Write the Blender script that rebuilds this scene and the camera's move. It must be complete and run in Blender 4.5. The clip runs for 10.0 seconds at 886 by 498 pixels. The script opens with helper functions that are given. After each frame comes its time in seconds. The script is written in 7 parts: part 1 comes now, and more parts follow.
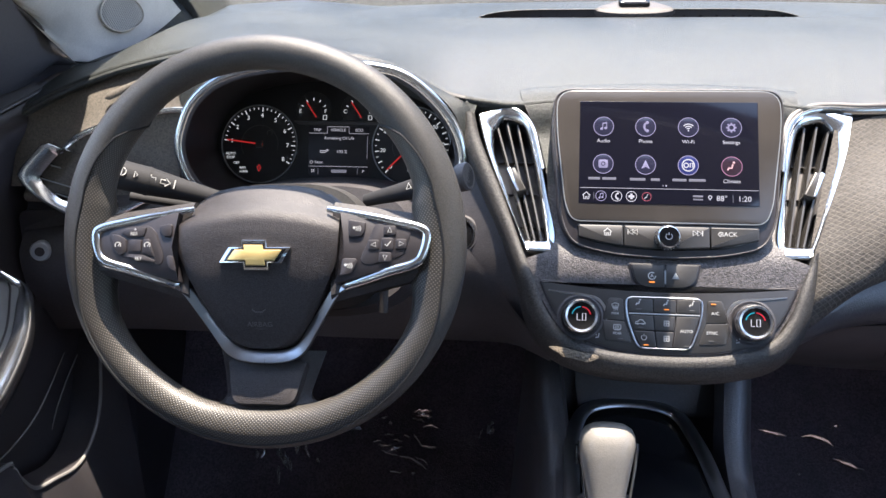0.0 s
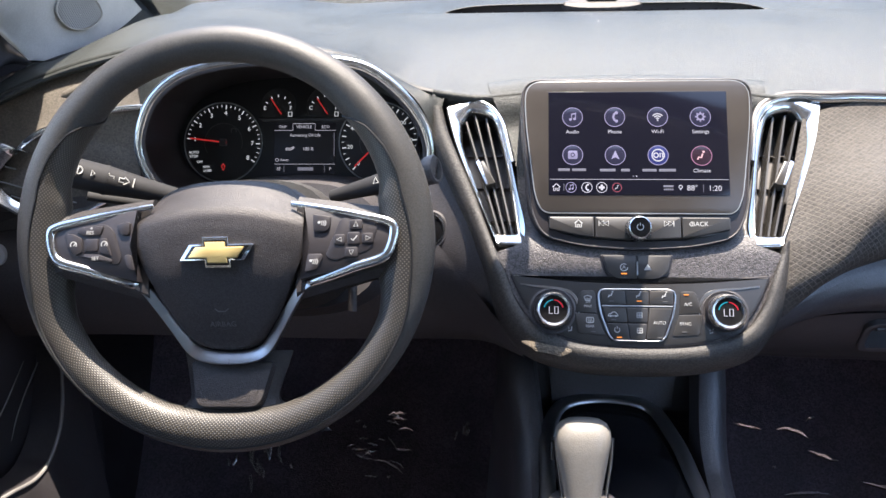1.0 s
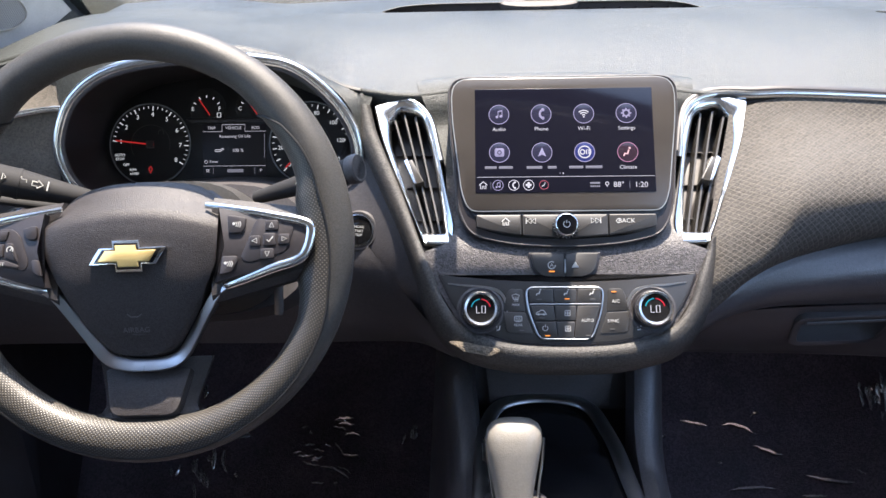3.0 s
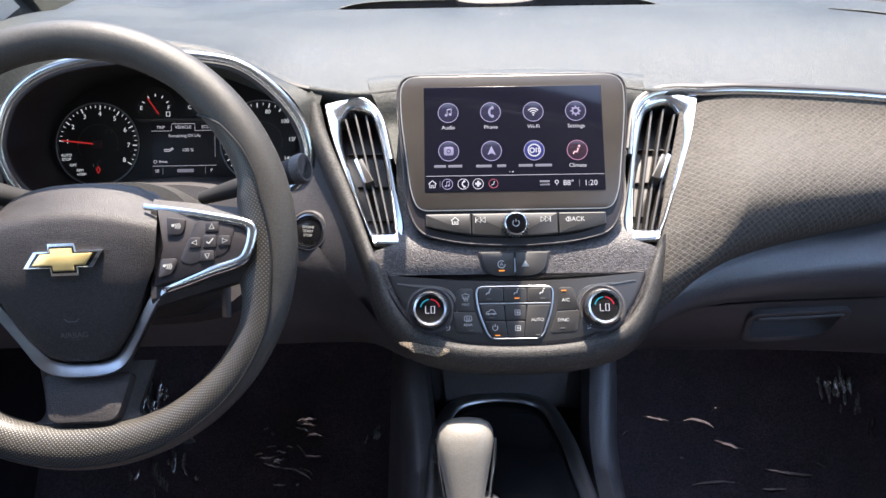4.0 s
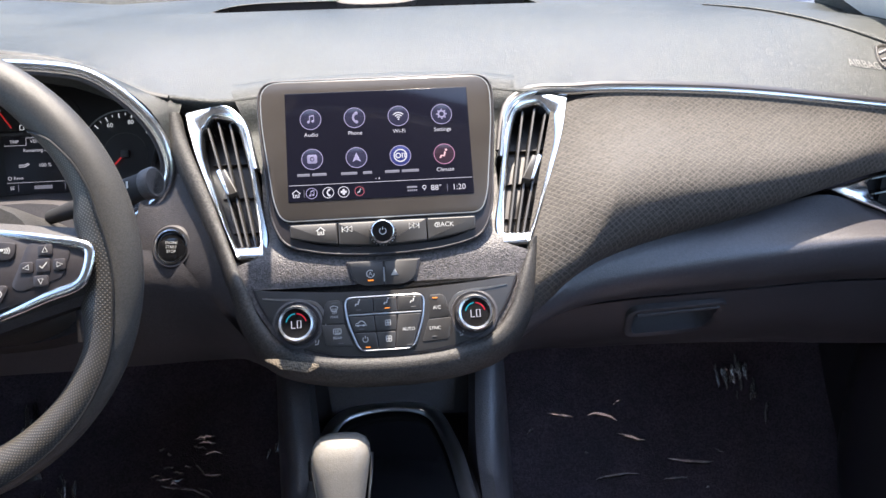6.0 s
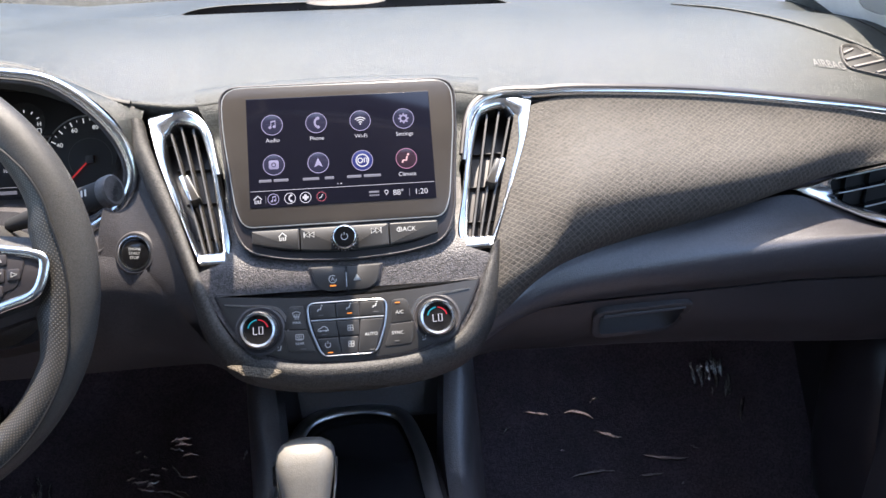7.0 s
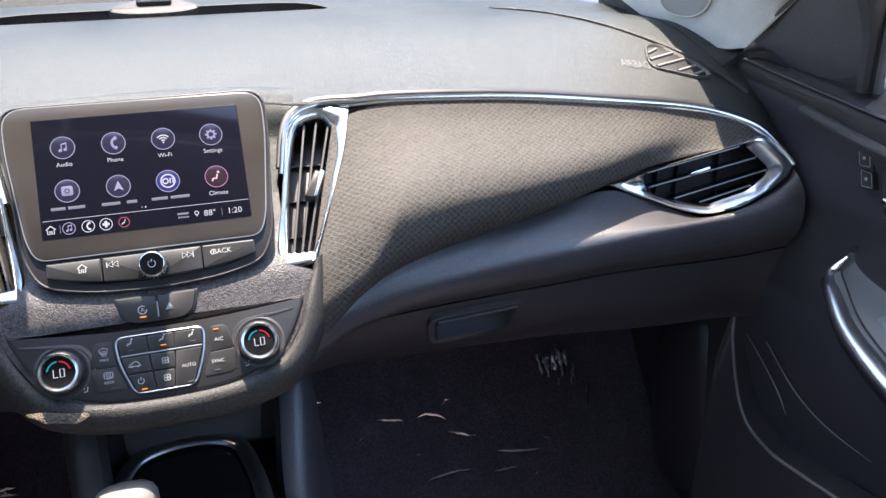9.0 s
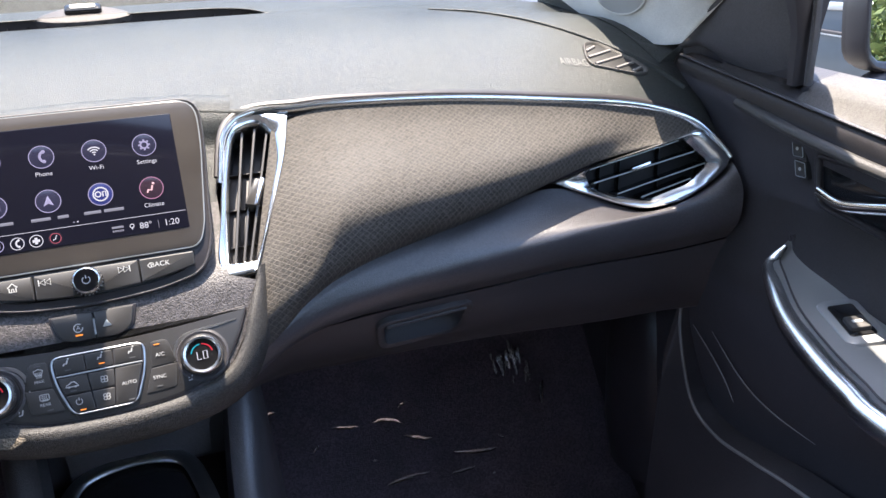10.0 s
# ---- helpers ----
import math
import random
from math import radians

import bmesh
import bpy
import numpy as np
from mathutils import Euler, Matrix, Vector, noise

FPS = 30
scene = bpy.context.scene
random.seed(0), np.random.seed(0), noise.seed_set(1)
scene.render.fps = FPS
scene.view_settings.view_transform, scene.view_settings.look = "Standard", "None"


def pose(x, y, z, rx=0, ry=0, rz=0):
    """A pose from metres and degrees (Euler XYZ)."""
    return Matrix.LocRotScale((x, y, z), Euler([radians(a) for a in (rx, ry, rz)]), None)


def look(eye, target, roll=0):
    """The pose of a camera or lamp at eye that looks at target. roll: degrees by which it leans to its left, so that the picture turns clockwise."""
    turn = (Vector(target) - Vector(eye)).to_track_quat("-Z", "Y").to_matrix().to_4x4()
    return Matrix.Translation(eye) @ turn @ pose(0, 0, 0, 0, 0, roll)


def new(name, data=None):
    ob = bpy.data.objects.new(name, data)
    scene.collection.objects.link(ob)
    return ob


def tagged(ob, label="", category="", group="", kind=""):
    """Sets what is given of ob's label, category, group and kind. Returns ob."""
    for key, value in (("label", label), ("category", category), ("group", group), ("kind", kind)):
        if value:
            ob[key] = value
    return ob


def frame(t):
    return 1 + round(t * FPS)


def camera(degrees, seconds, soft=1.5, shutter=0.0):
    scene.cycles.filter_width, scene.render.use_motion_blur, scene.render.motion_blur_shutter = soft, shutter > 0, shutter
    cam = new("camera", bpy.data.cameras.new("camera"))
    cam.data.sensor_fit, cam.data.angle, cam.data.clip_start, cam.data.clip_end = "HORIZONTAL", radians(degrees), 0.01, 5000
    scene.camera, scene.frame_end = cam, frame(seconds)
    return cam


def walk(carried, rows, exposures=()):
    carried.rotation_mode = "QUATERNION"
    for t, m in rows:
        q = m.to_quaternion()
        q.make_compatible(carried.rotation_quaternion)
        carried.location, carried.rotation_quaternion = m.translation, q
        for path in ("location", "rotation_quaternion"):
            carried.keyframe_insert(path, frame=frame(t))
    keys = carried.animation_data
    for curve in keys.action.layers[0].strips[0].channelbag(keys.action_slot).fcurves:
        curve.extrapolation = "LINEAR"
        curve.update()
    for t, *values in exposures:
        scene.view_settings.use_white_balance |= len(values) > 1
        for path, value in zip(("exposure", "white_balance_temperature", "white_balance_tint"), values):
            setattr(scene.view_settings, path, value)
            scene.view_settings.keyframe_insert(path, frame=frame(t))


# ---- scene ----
cam = camera(60.0, 10.0)
PATH = [
    (0, (-0.138, 0.05, 1.092), (-0.348, 1.914, 0.4), -0.6),
    (0.5, (-0.14, 0.052, 1.088), (-0.313, 1.922, 0.402), -0.8),
    (1, (-0.133, 0.061, 1.077), (-0.28, 1.936, 0.398), -1.0),
    (1.5, (-0.129, 0.067, 1.073), (-0.27, 1.944, 0.397), -1.1),
    (2, (-0.12, 0.068, 1.071), (-0.24, 1.947, 0.396), -1.1),
    (2.5, (-0.108, 0.071, 1.07), (-0.201, 1.952, 0.398), -1.0),
    (3.8, (-0.069, 0.076, 1.068), (-0.094, 1.96, 0.397), -1.1),
    (4, (-0.065, 0.08, 1.069), (-0.077, 1.961, 0.389), -1.0),
    (4.5, (-0.05, 0.082, 1.071), (-0.03, 1.961, 0.385), -1.2),
    (5, (-0.034, 0.086, 1.072), (0.04, 1.962, 0.384), -1.2),
    (5.5, (-0.015, 0.095, 1.073), (0.104, 1.967, 0.379), -1.3),
    (5.7, (-0.009, 0.098, 1.07), (0.13, 1.972, 0.383), -1.4),
    (7, (0.027, 0.097, 1.08), (0.2, 1.961, 0.375), -1.9),
    (7.5, (0.045, 0.101, 1.082), (0.259, 1.96, 0.375), -1.8),
    (8, (0.056, 0.107, 1.081), (0.338, 1.955, 0.371), -1.7),
    (8.5, (0.063, 0.108, 1.083), (0.453, 1.935, 0.369), -1.8),
    (9, (0.071, 0.108, 1.085), (0.582, 1.904, 0.368), -2.0),
    (9.5, (0.077, 0.11, 1.083), (0.64, 1.891, 0.367), -2.6),
    (10, (0.082, 0.109, 1.085), (0.703, 1.869, 0.366), -2.9),
]
walk(cam, [(t, look(eye, target, roll)) for t, eye, target, roll in PATH])

# ---- light ----
world = bpy.data.worlds.new("sky")
scene.world = world
world.use_nodes = True
wn = world.node_tree
sky = wn.nodes.new("ShaderNodeTexSky")
SUN = Vector((0.06, 0.145, 1.0)).normalized()
sky.sky_type, sky.sun_disc = "NISHITA", False
sky.sun_elevation = math.asin(SUN.z)
sky.sun_rotation = math.atan2(SUN.x, SUN.y)
wn.links.new(sky.outputs[0], wn.nodes["Background"].inputs[0])
wn.nodes["Background"].inputs[1].default_value = 0.15
sun = new("sun", bpy.data.lights.new("sun", "SUN"))
sun.data.energy, sun.data.angle, sun.data.color = 3.0, radians(0.5), (1.0, 0.895, 0.76)
sun.matrix_world = look(SUN * 30, (0, 0, 0))
scene.view_settings.exposure = 2.74
scene.view_settings.use_white_balance = True
scene.view_settings.white_balance_tint = 12.0
scene.view_settings.white_balance_temperature = 6560.0


# ---- materials ----
def material(name, colour, rough=0.5, metal=0.0, spec=0.5, grain=0.0, grain_size=0.001, stain=0.12, stain_size=0.05, kind="noise", coat=0.0, fleck=0.35):
    """A surface with fine relief (grain) and slow blotches of tone and gloss (stain); sizes in metres."""
    m = bpy.data.materials.new(name)
    m.use_nodes = True
    nt = m.node_tree
    b = nt.nodes["Principled BSDF"]
    b.inputs["Metallic"].default_value = metal
    b.inputs["Specular IOR Level"].default_value = spec
    b.inputs["Coat Weight"].default_value = coat
    co = nt.nodes.new("ShaderNodeTexCoord").outputs["Object"]
    n1 = nt.nodes.new("ShaderNodeTexNoise")
    n1.inputs["Scale"].default_value, n1.inputs["Detail"].default_value = 1 / stain_size, 6
    nt.links.new(co, n1.inputs["Vector"])
    ramp = nt.nodes.new("ShaderNodeMapRange")
    ramp.inputs[1].default_value, ramp.inputs[2].default_value = 0.3, 0.7
    ramp.inputs[3].default_value, ramp.inputs[4].default_value = 1 - stain, 1 + stain
    nt.links.new(n1.outputs[0], ramp.inputs[0])
    mul = nt.nodes.new("ShaderNodeVectorMath")
    mul.operation = "SCALE"
    mul.inputs[0].default_value = colour
    nt.links.new(ramp.outputs[0], mul.inputs["Scale"])
    speck = nt.nodes.new("ShaderNodeTexVoronoi")
    speck.inputs["Scale"].default_value = 1 / (grain_size * 1.3)
    nt.links.new(co, speck.inputs["Vector"])
    tone = nt.nodes.new("ShaderNodeSeparateColor")
    nt.links.new(speck.outputs["Color"], tone.inputs[0])
    lift = nt.nodes.new("ShaderNodeMapRange")
    lift.inputs[3].default_value, lift.inputs[4].default_value = 1 - fleck * min(1, grain), 1 + fleck * min(1, grain)
    nt.links.new(tone.outputs[0], lift.inputs[0])
    mul2 = nt.nodes.new("ShaderNodeVectorMath")
    mul2.operation = "SCALE"
    nt.links.new(mul.outputs[0], mul2.inputs[0])
    nt.links.new(lift.outputs[0], mul2.inputs["Scale"])
    nt.links.new(mul2.outputs[0], b.inputs["Base Color"])
    r2 = nt.nodes.new("ShaderNodeMath")
    r2.operation = "MULTIPLY"
    r2.inputs[1].default_value = rough
    nt.links.new(ramp.outputs[0], r2.inputs[0])
    nt.links.new(r2.outputs[0], b.inputs["Roughness"])
    if grain:
        if kind == "voronoi":
            g = nt.nodes.new("ShaderNodeTexVoronoi")
            g.inputs["Scale"].default_value = 1 / grain_size
        else:
            g = nt.nodes.new("ShaderNodeTexNoise")
            g.inputs["Scale"].default_value, g.inputs["Detail"].default_value = 1 / grain_size, 3
        nt.links.new(co, g.inputs["Vector"])
        bump = nt.nodes.new("ShaderNodeBump")
        bump.inputs["Strength"].default_value, bump.inputs["Distance"].default_value = grain, grain_size * 0.55
        nt.links.new(g.outputs[0], bump.inputs["Height"])
        nt.links.new(bump.outputs[0], b.inputs["Normal"])
    return m


def patterned(m, build):
    """Adds a relief and tint pattern in surface coordinates (UV in metres); build(nt, u, v) returns a height socket 0 to 1."""
    nt = m.node_tree
    b = nt.nodes["Principled BSDF"]
    uv = nt.nodes.new("ShaderNodeUVMap").outputs[0]
    sep = nt.nodes.new("ShaderNodeSeparateXYZ")
    nt.links.new(uv, sep.inputs[0])
    h, tint, depth = build(nt, sep.outputs[0], sep.outputs[1])
    old = b.inputs["Base Color"].links[0].from_socket
    mix = nt.nodes.new("ShaderNodeMix")
    mix.data_type = "RGBA"
    nt.links.new(h, mix.inputs[0])
    nt.links.new(old, mix.inputs[6])
    mix.inputs[7].default_value = (*tint, 1)
    nt.links.new(mix.outputs[2], b.inputs["Base Color"])
    bump = nt.nodes.new("ShaderNodeBump")
    bump.inputs["Strength"].default_value, bump.inputs["Distance"].default_value = 1.0, depth
    nt.links.new(h, bump.inputs["Height"])
    if b.inputs["Normal"].links:
        nt.links.new(b.inputs["Normal"].links[0].from_socket, bump.inputs["Normal"])
    nt.links.new(bump.outputs[0], b.inputs["Normal"])
    return m


def math_node(nt, op, a, b=None, c=None):
    n = nt.nodes.new("ShaderNodeMath")
    n.operation = op
    for i, v in enumerate((a, b, c)):
        if v is None:
            continue
        if isinstance(v, (int, float)):
            n.inputs[i].default_value = v
        else:
            nt.links.new(v, n.inputs[i])
    return n.outputs[0]


def diamonds(cell, width, tint, depth):
    def build(nt, u, v):
        p = math_node(nt, "ADD", math_node(nt, "DIVIDE", u, cell), math_node(nt, "DIVIDE", v, cell * 0.72))
        q = math_node(nt, "SUBTRACT", math_node(nt, "DIVIDE", u, cell), math_node(nt, "DIVIDE", v, cell * 0.72))
        lines = []
        for s in (p, q):
            f = math_node(nt, "ABSOLUTE", math_node(nt, "SUBTRACT", math_node(nt, "FRACT", s), 0.5))
            lines.append(math_node(nt, "SMOOTH_MIN", math_node(nt, "MAXIMUM", math_node(nt, "DIVIDE", math_node(nt, "SUBTRACT", f, 0.5 - width), width), 0.0), 1.0, 0.1))
        return math_node(nt, "MAXIMUM", *lines), tint, depth
    return build


def dots(cell, size, tint, depth):
    def build(nt, u, v):
        def wave(a, b, off):
            x = math_node(nt, "SUBTRACT", math_node(nt, "FRACT", math_node(nt, "ADD", math_node(nt, "DIVIDE", a, cell), off)), 0.5)
            y = math_node(nt, "SUBTRACT", math_node(nt, "FRACT", math_node(nt, "ADD", math_node(nt, "DIVIDE", b, cell), off)), 0.5)
            d = math_node(nt, "SQRT", math_node(nt, "ADD", math_node(nt, "MULTIPLY", x, x), math_node(nt, "MULTIPLY", y, y)))
            return math_node(nt, "MAXIMUM", math_node(nt, "SUBTRACT", 1.0, math_node(nt, "DIVIDE", d, size)), 0.0)
        return math_node(nt, "MAXIMUM", wave(u, v, 0.0), wave(u, v, 0.5)), tint, depth
    return build


def glow(name, colour, strength, rough=0.15):
    m = bpy.data.materials.new(name)
    m.use_nodes = True
    b = m.node_tree.nodes["Principled BSDF"]
    b.inputs["Base Color"].default_value = (*[c * 0.3 for c in colour], 1)
    b.inputs["Roughness"].default_value = rough
    b.inputs["Emission Color"].default_value = (*colour, 1)
    b.inputs["Emission Strength"].default_value = strength * 0.22
    return m


DASH = material("dash_vinyl", (0.0375, 0.0413, 0.0402), 0.39, spec=0.35, grain=0.8, grain_size=0.0009, kind="voronoi", stain=0.2, stain_size=0.16, fleck=0.5)
BORDER = material("border_vinyl", (0.038, 0.035, 0.032), 0.55, grain=0.8, grain_size=0.0009, kind="voronoi", stain=0.15, fleck=0.75)
PAD = material("pad_vinyl", (0.052, 0.048, 0.043), 0.58, grain=0.8, grain_size=0.0008, kind="voronoi", stain=0.1, fleck=0.7)
TRIM = material("dark_plastic", (0.052, 0.048, 0.051), 0.5, grain=0.5, grain_size=0.0009, kind="voronoi")
GRAIN = material("coarse_grain_plastic", (0.058, 0.053, 0.055), 0.46, grain=1.0, grain_size=0.0014, kind="noise", stain=0.1, fleck=0.5)
BLACK = material("black_plastic", (0.027, 0.0235, 0.0265), 0.45, grain=0.2, grain_size=0.001)
GLOSS = material("gloss_black", (0.010, 0.010, 0.011), 0.12, stain=0.3, stain_size=0.02)
VOID = material("vent_black", (0.010, 0.010, 0.011), 0.6)
LID = material("lid_plastic", (0.037, 0.0335, 0.037), 0.48, grain=0.4, grain_size=0.0008, kind="voronoi")
ARM = material("grey_armrest_paint", (0.27, 0.275, 0.275), 0.36, 0.4, stain=0.06)
KEY = material("key_plastic", (0.033, 0.031, 0.030), 0.42, grain=0.1, grain_size=0.0006)
BEZEL = material("bezel_plastic", (0.055, 0.048, 0.043), 0.22, stain=0.1)
CHROME = material("satin_chrome", (0.72, 0.74, 0.76), 0.22, 1.0, stain=0.06)
BRIGHT = material("bright_chrome", (0.85, 0.86, 0.87), 0.12, 1.0, stain=0.05)
SILVER = material("silver_paint", (0.34, 0.36, 0.38), 0.36, 0.4, stain=0.05)
FABRIC = patterned(material("mesh_fabric", (0.050, 0.044, 0.0385), 0.75, grain=0.9, grain_size=0.0011, stain=0.08, fleck=0.7), diamonds(0.0078, 0.09, (0.126, 0.110, 0.090), 0.0003))
SILL = material("grained_sill", (0.090, 0.084, 0.078), 0.46, grain=0.8, grain_size=0.0009, kind="voronoi", stain=0.12, stain_size=0.02, fleck=0.4)
RIMLINE = material("mid_grey", (0.20, 0.195, 0.19), 0.4, stain=0.2)
SATIN_DIAL = material("brushed_dial_metal", (0.62, 0.62, 0.63), 0.24, 1.0, stain=0.1, stain_size=0.004)
SATIN = material("satin_metal", (0.42, 0.42, 0.43), 0.34, 1.0, stain=0.06)
LEATHER = material("smooth_vinyl", (0.047, 0.0445, 0.042), 0.46, grain=0.55, grain_size=0.0006, kind="voronoi", stain=0.08, fleck=0.45)
PERF = patterned(material("dimpled_vinyl", (0.038, 0.035, 0.032), 0.38, grain=0.3, grain_size=0.001, stain=0.06), dots(0.0032, 0.25, (0.165, 0.150, 0.126), 0.00024))
HUB = material("hub_vinyl", (0.037, 0.0335, 0.0345), 0.44, spec=0.35, grain=0.6, grain_size=0.0008, kind="voronoi", stain=0.08, fleck=0.4)
PILLAR = material("pale_grey_trim", (0.66, 0.65, 0.625), 0.6, grain=0.15, grain_size=0.001)
LINER = material("pale_headliner", (0.55, 0.54, 0.52), 0.9, grain=0.3, grain_size=0.002)
CARPET = material("black_carpet", (0.095, 0.079, 0.095), 0.95, grain=0.9, grain_size=0.002, stain=0.3)
SEAT = material("grey_seat_cloth", (0.125, 0.125, 0.13), 0.85, grain=0.5, grain_size=0.002)
GOLD = material("gold_badge", (0.84, 0.62, 0.26), 0.30, 0.55, stain=0.06)
BOLSTER = material("bolster_vinyl", (0.054, 0.050, 0.054), 0.36, spec=0.85, grain=0.35, grain_size=0.0013, kind="voronoi", stain=0.1, fleck=0.5, stain_size=0.12)
KNOB = material("shift_knob_vinyl", (0.195, 0.182, 0.163), 0.36, grain=0.18, grain_size=0.0012, kind="voronoi", stain=0.06)
ASPHALT = material("pale_concrete", (0.30, 0.29, 0.275), 0.9, grain=0.8, grain_size=0.01, stain=0.3, stain_size=0.6)
PRINT = material("white_print", (0.45, 0.45, 0.44), 0.5, stain=0.03)
DIM_PRINT = material("grey_print", (0.085, 0.085, 0.085), 0.5, stain=0.03)
RED = glow("needle_red", (0.75, 0.04, 0.04), 0.35, 0.5)
FIGURE = glow("figure_white", (0.55, 0.58, 0.62), 0.75, 0.5)
AMBER = glow("amber_lamp", (1.0, 0.30, 0.04), 0.9, 0.4)


def glass(name, tint=(1, 1, 1), rough=0.0):
    m = bpy.data.materials.new(name)
    m.use_nodes = True
    nt = m.node_tree
    nt.nodes.remove(nt.nodes["Principled BSDF"])
    mix = nt.nodes.new("ShaderNodeMixShader")
    tr = nt.nodes.new("ShaderNodeBsdfTransparent")
    tr.inputs[0].default_value = (*tint, 1)
    gl = nt.nodes.new("ShaderNodeBsdfGlossy")
    gl.inputs["Roughness"].default_value = rough
    fr = nt.nodes.new("ShaderNodeFresnel")
    fr.inputs[0].default_value = 1.45
    nt.links.new(fr.outputs[0], mix.inputs[0])
    nt.links.new(tr.outputs[0], mix.inputs[1])
    nt.links.new(gl.outputs[0], mix.inputs[2])
    nt.links.new(mix.outputs[0], nt.nodes["Material Output"].inputs[0])
    return m


GLASS = glass("window_glass", (0.93, 0.95, 0.95))
SCREEN_GLASS = glass("green_tinted_glass", (0.90, 0.955, 0.94))


# ---- modelling tools ----
def thing(name, at, label, category, group="", kind=""):
    ob = new(name)
    ob.empty_display_size = 0.03
    ob.matrix_basis = Matrix.Translation(at)
    return tagged(ob, label, category, group, kind)


def part(name, bm, mat, parent=None, label="", sharp=40):
    """Links a bmesh, built in world metres, as one mesh object under a thing or a part."""
    bmesh.ops.recalc_face_normals(bm, faces=bm.faces)
    me = bpy.data.meshes.new(name)
    bm.to_mesh(me)
    bm.free()
    me.materials.append(mat)
    me.polygons.foreach_set("use_smooth", [True] * len(me.polygons))
    me.set_sharp_from_angle(angle=radians(sharp))
    ob = new(name, me)
    if parent is not None:
        ob.parent = parent
        ob.matrix_parent_inverse = parent.matrix_basis.inverted()
    return tagged(ob, label)


def spline(pts, n, closed=False):
    """n points along a Catmull-Rom curve through pts."""
    p = [Vector(q) for q in pts]
    k = len(p)
    out = []
    spans = k if closed else k - 1
    for i in range(n):
        s = i * spans / (n if closed else n - 1)
        j = min(int(s), spans - 1)
        f = s - j
        if closed:
            a, b, c, d = (p[(j + e) % k] for e in (-1, 0, 1, 2))
        else:
            b, c = p[j], p[j + 1]
            a = p[j - 1] if j else b * 2 - c
            d = p[j + 2] if j + 2 < k else c * 2 - b
        out.append(0.5 * ((2 * b) + (c - a) * f + (2 * a - 5 * b + 4 * c - d) * f ** 2 + (3 * b - a - 3 * c + d) * f ** 3))
    return out


def loft(rows, around=False, along=False, caps=False, bm=None, project=None):
    """A skin over rows of points. around: each row closes; along: the last row meets the first. UV in metres."""
    bm = bm or bmesh.new()
    uvl = bm.loops.layers.uv.verify()
    vs = [[bm.verts.new(p) for p in r] for r in rows]
    nr, nc = len(rows), len(rows[0])
    mid = nc // 2
    us, acc = [0.0], 0.0
    for i in range(1, nr + 1):
        acc += (Vector(rows[i % nr][mid]) - Vector(rows[i - 1][mid])).length
        us.append(acc)
    wv, acc = [0.0], 0.0
    half = nr // 2
    for j in range(1, nc + 1):
        acc += (Vector(rows[half][j % nc]) - Vector(rows[half][j - 1])).length
        wv.append(acc)
    for i in range(nr if along else nr - 1):
        for j in range(nc if around else nc - 1):
            a, b = (i + 1) % nr, (j + 1) % nc
            try:
                f = bm.faces.new((vs[i][j], vs[i][b], vs[a][b], vs[a][j]))
            except ValueError:
                continue
            for l, q in zip(f.loops, ((us[i], wv[j]), (us[i], wv[j + 1]), (us[i + 1], wv[j + 1]), (us[i + 1], wv[j]))):
                l[uvl].uv = q if project is None else project(l.vert.co)
    if caps:
        bm.faces.new(vs[0])
        bm.faces.new(vs[-1])
    return bm


def sweep(path, prof, up=(0, 0, 1), closed=False, scale=None, bm=None):
    """A profile of (side, height) pairs carried along a path; height goes along up (a vector, or one for each point)."""
    rows, n = [], len(path)
    for i, p in enumerate(path):
        a = path[(i - 1) % n] if (i or closed) else path[0]
        b = path[(i + 1) % n] if (i < n - 1 or closed) else path[-1]
        t = (b - a).normalized()
        u = Vector(up[i] if isinstance(up, list) else up)
        side = t.cross(u).normalized()
        u = side.cross(t).normalized()
        k = scale[i] if scale else 1
        rows.append([p + side * x * k + u * y * k for x, y in prof])
    return loft(rows, around=True, along=closed, caps=not closed, bm=bm)


def oval(a, b, n=12, power=1.0):
    out = []
    for i in range(n):
        c, s = math.cos(2 * math.pi * i / n), math.sin(2 * math.pi * i / n)
        out.append((a * math.copysign(abs(c) ** power, c), b * math.copysign(abs(s) ** power, s)))
    return out


def rounded(pts, r, n=5):
    """A closed outline with its corners rounded; r: one radius, or one for each corner."""
    out, k = [], len(pts)
    for i in range(k):
        p, a, b = Vector(pts[i]).to_2d(), Vector(pts[i - 1]).to_2d(), Vector(pts[(i + 1) % k]).to_2d()
        rr = r[i] if isinstance(r, (list, tuple)) else r
        da, db = (a - p), (b - p)
        cut = min(rr, da.length * 0.48, db.length * 0.48)
        s, e = p + da.normalized() * cut, p + db.normalized() * cut
        for j in range(n + 1):
            f = j / n
            out.append((s * (1 - f) ** 2 + p * 2 * f * (1 - f) + e * f ** 2)[:])
    return out


def inset(out, d):
    """An outline moved inward by d."""
    k = len(out)
    area = sum(out[i - 1][0] * out[i][1] - out[i][0] * out[i - 1][1] for i in range(k))
    sgn = 1 if area > 0 else -1
    res = []
    for i in range(k):
        a, b = Vector(out[i - 1]), Vector(out[(i + 1) % k])
        t = (b - a)
        t = t.normalized() if t.length > 1e-9 else Vector((1, 0))
        res.append((out[i][0] - t.y * d * sgn, out[i][1] + t.x * d * sgn))
    return res


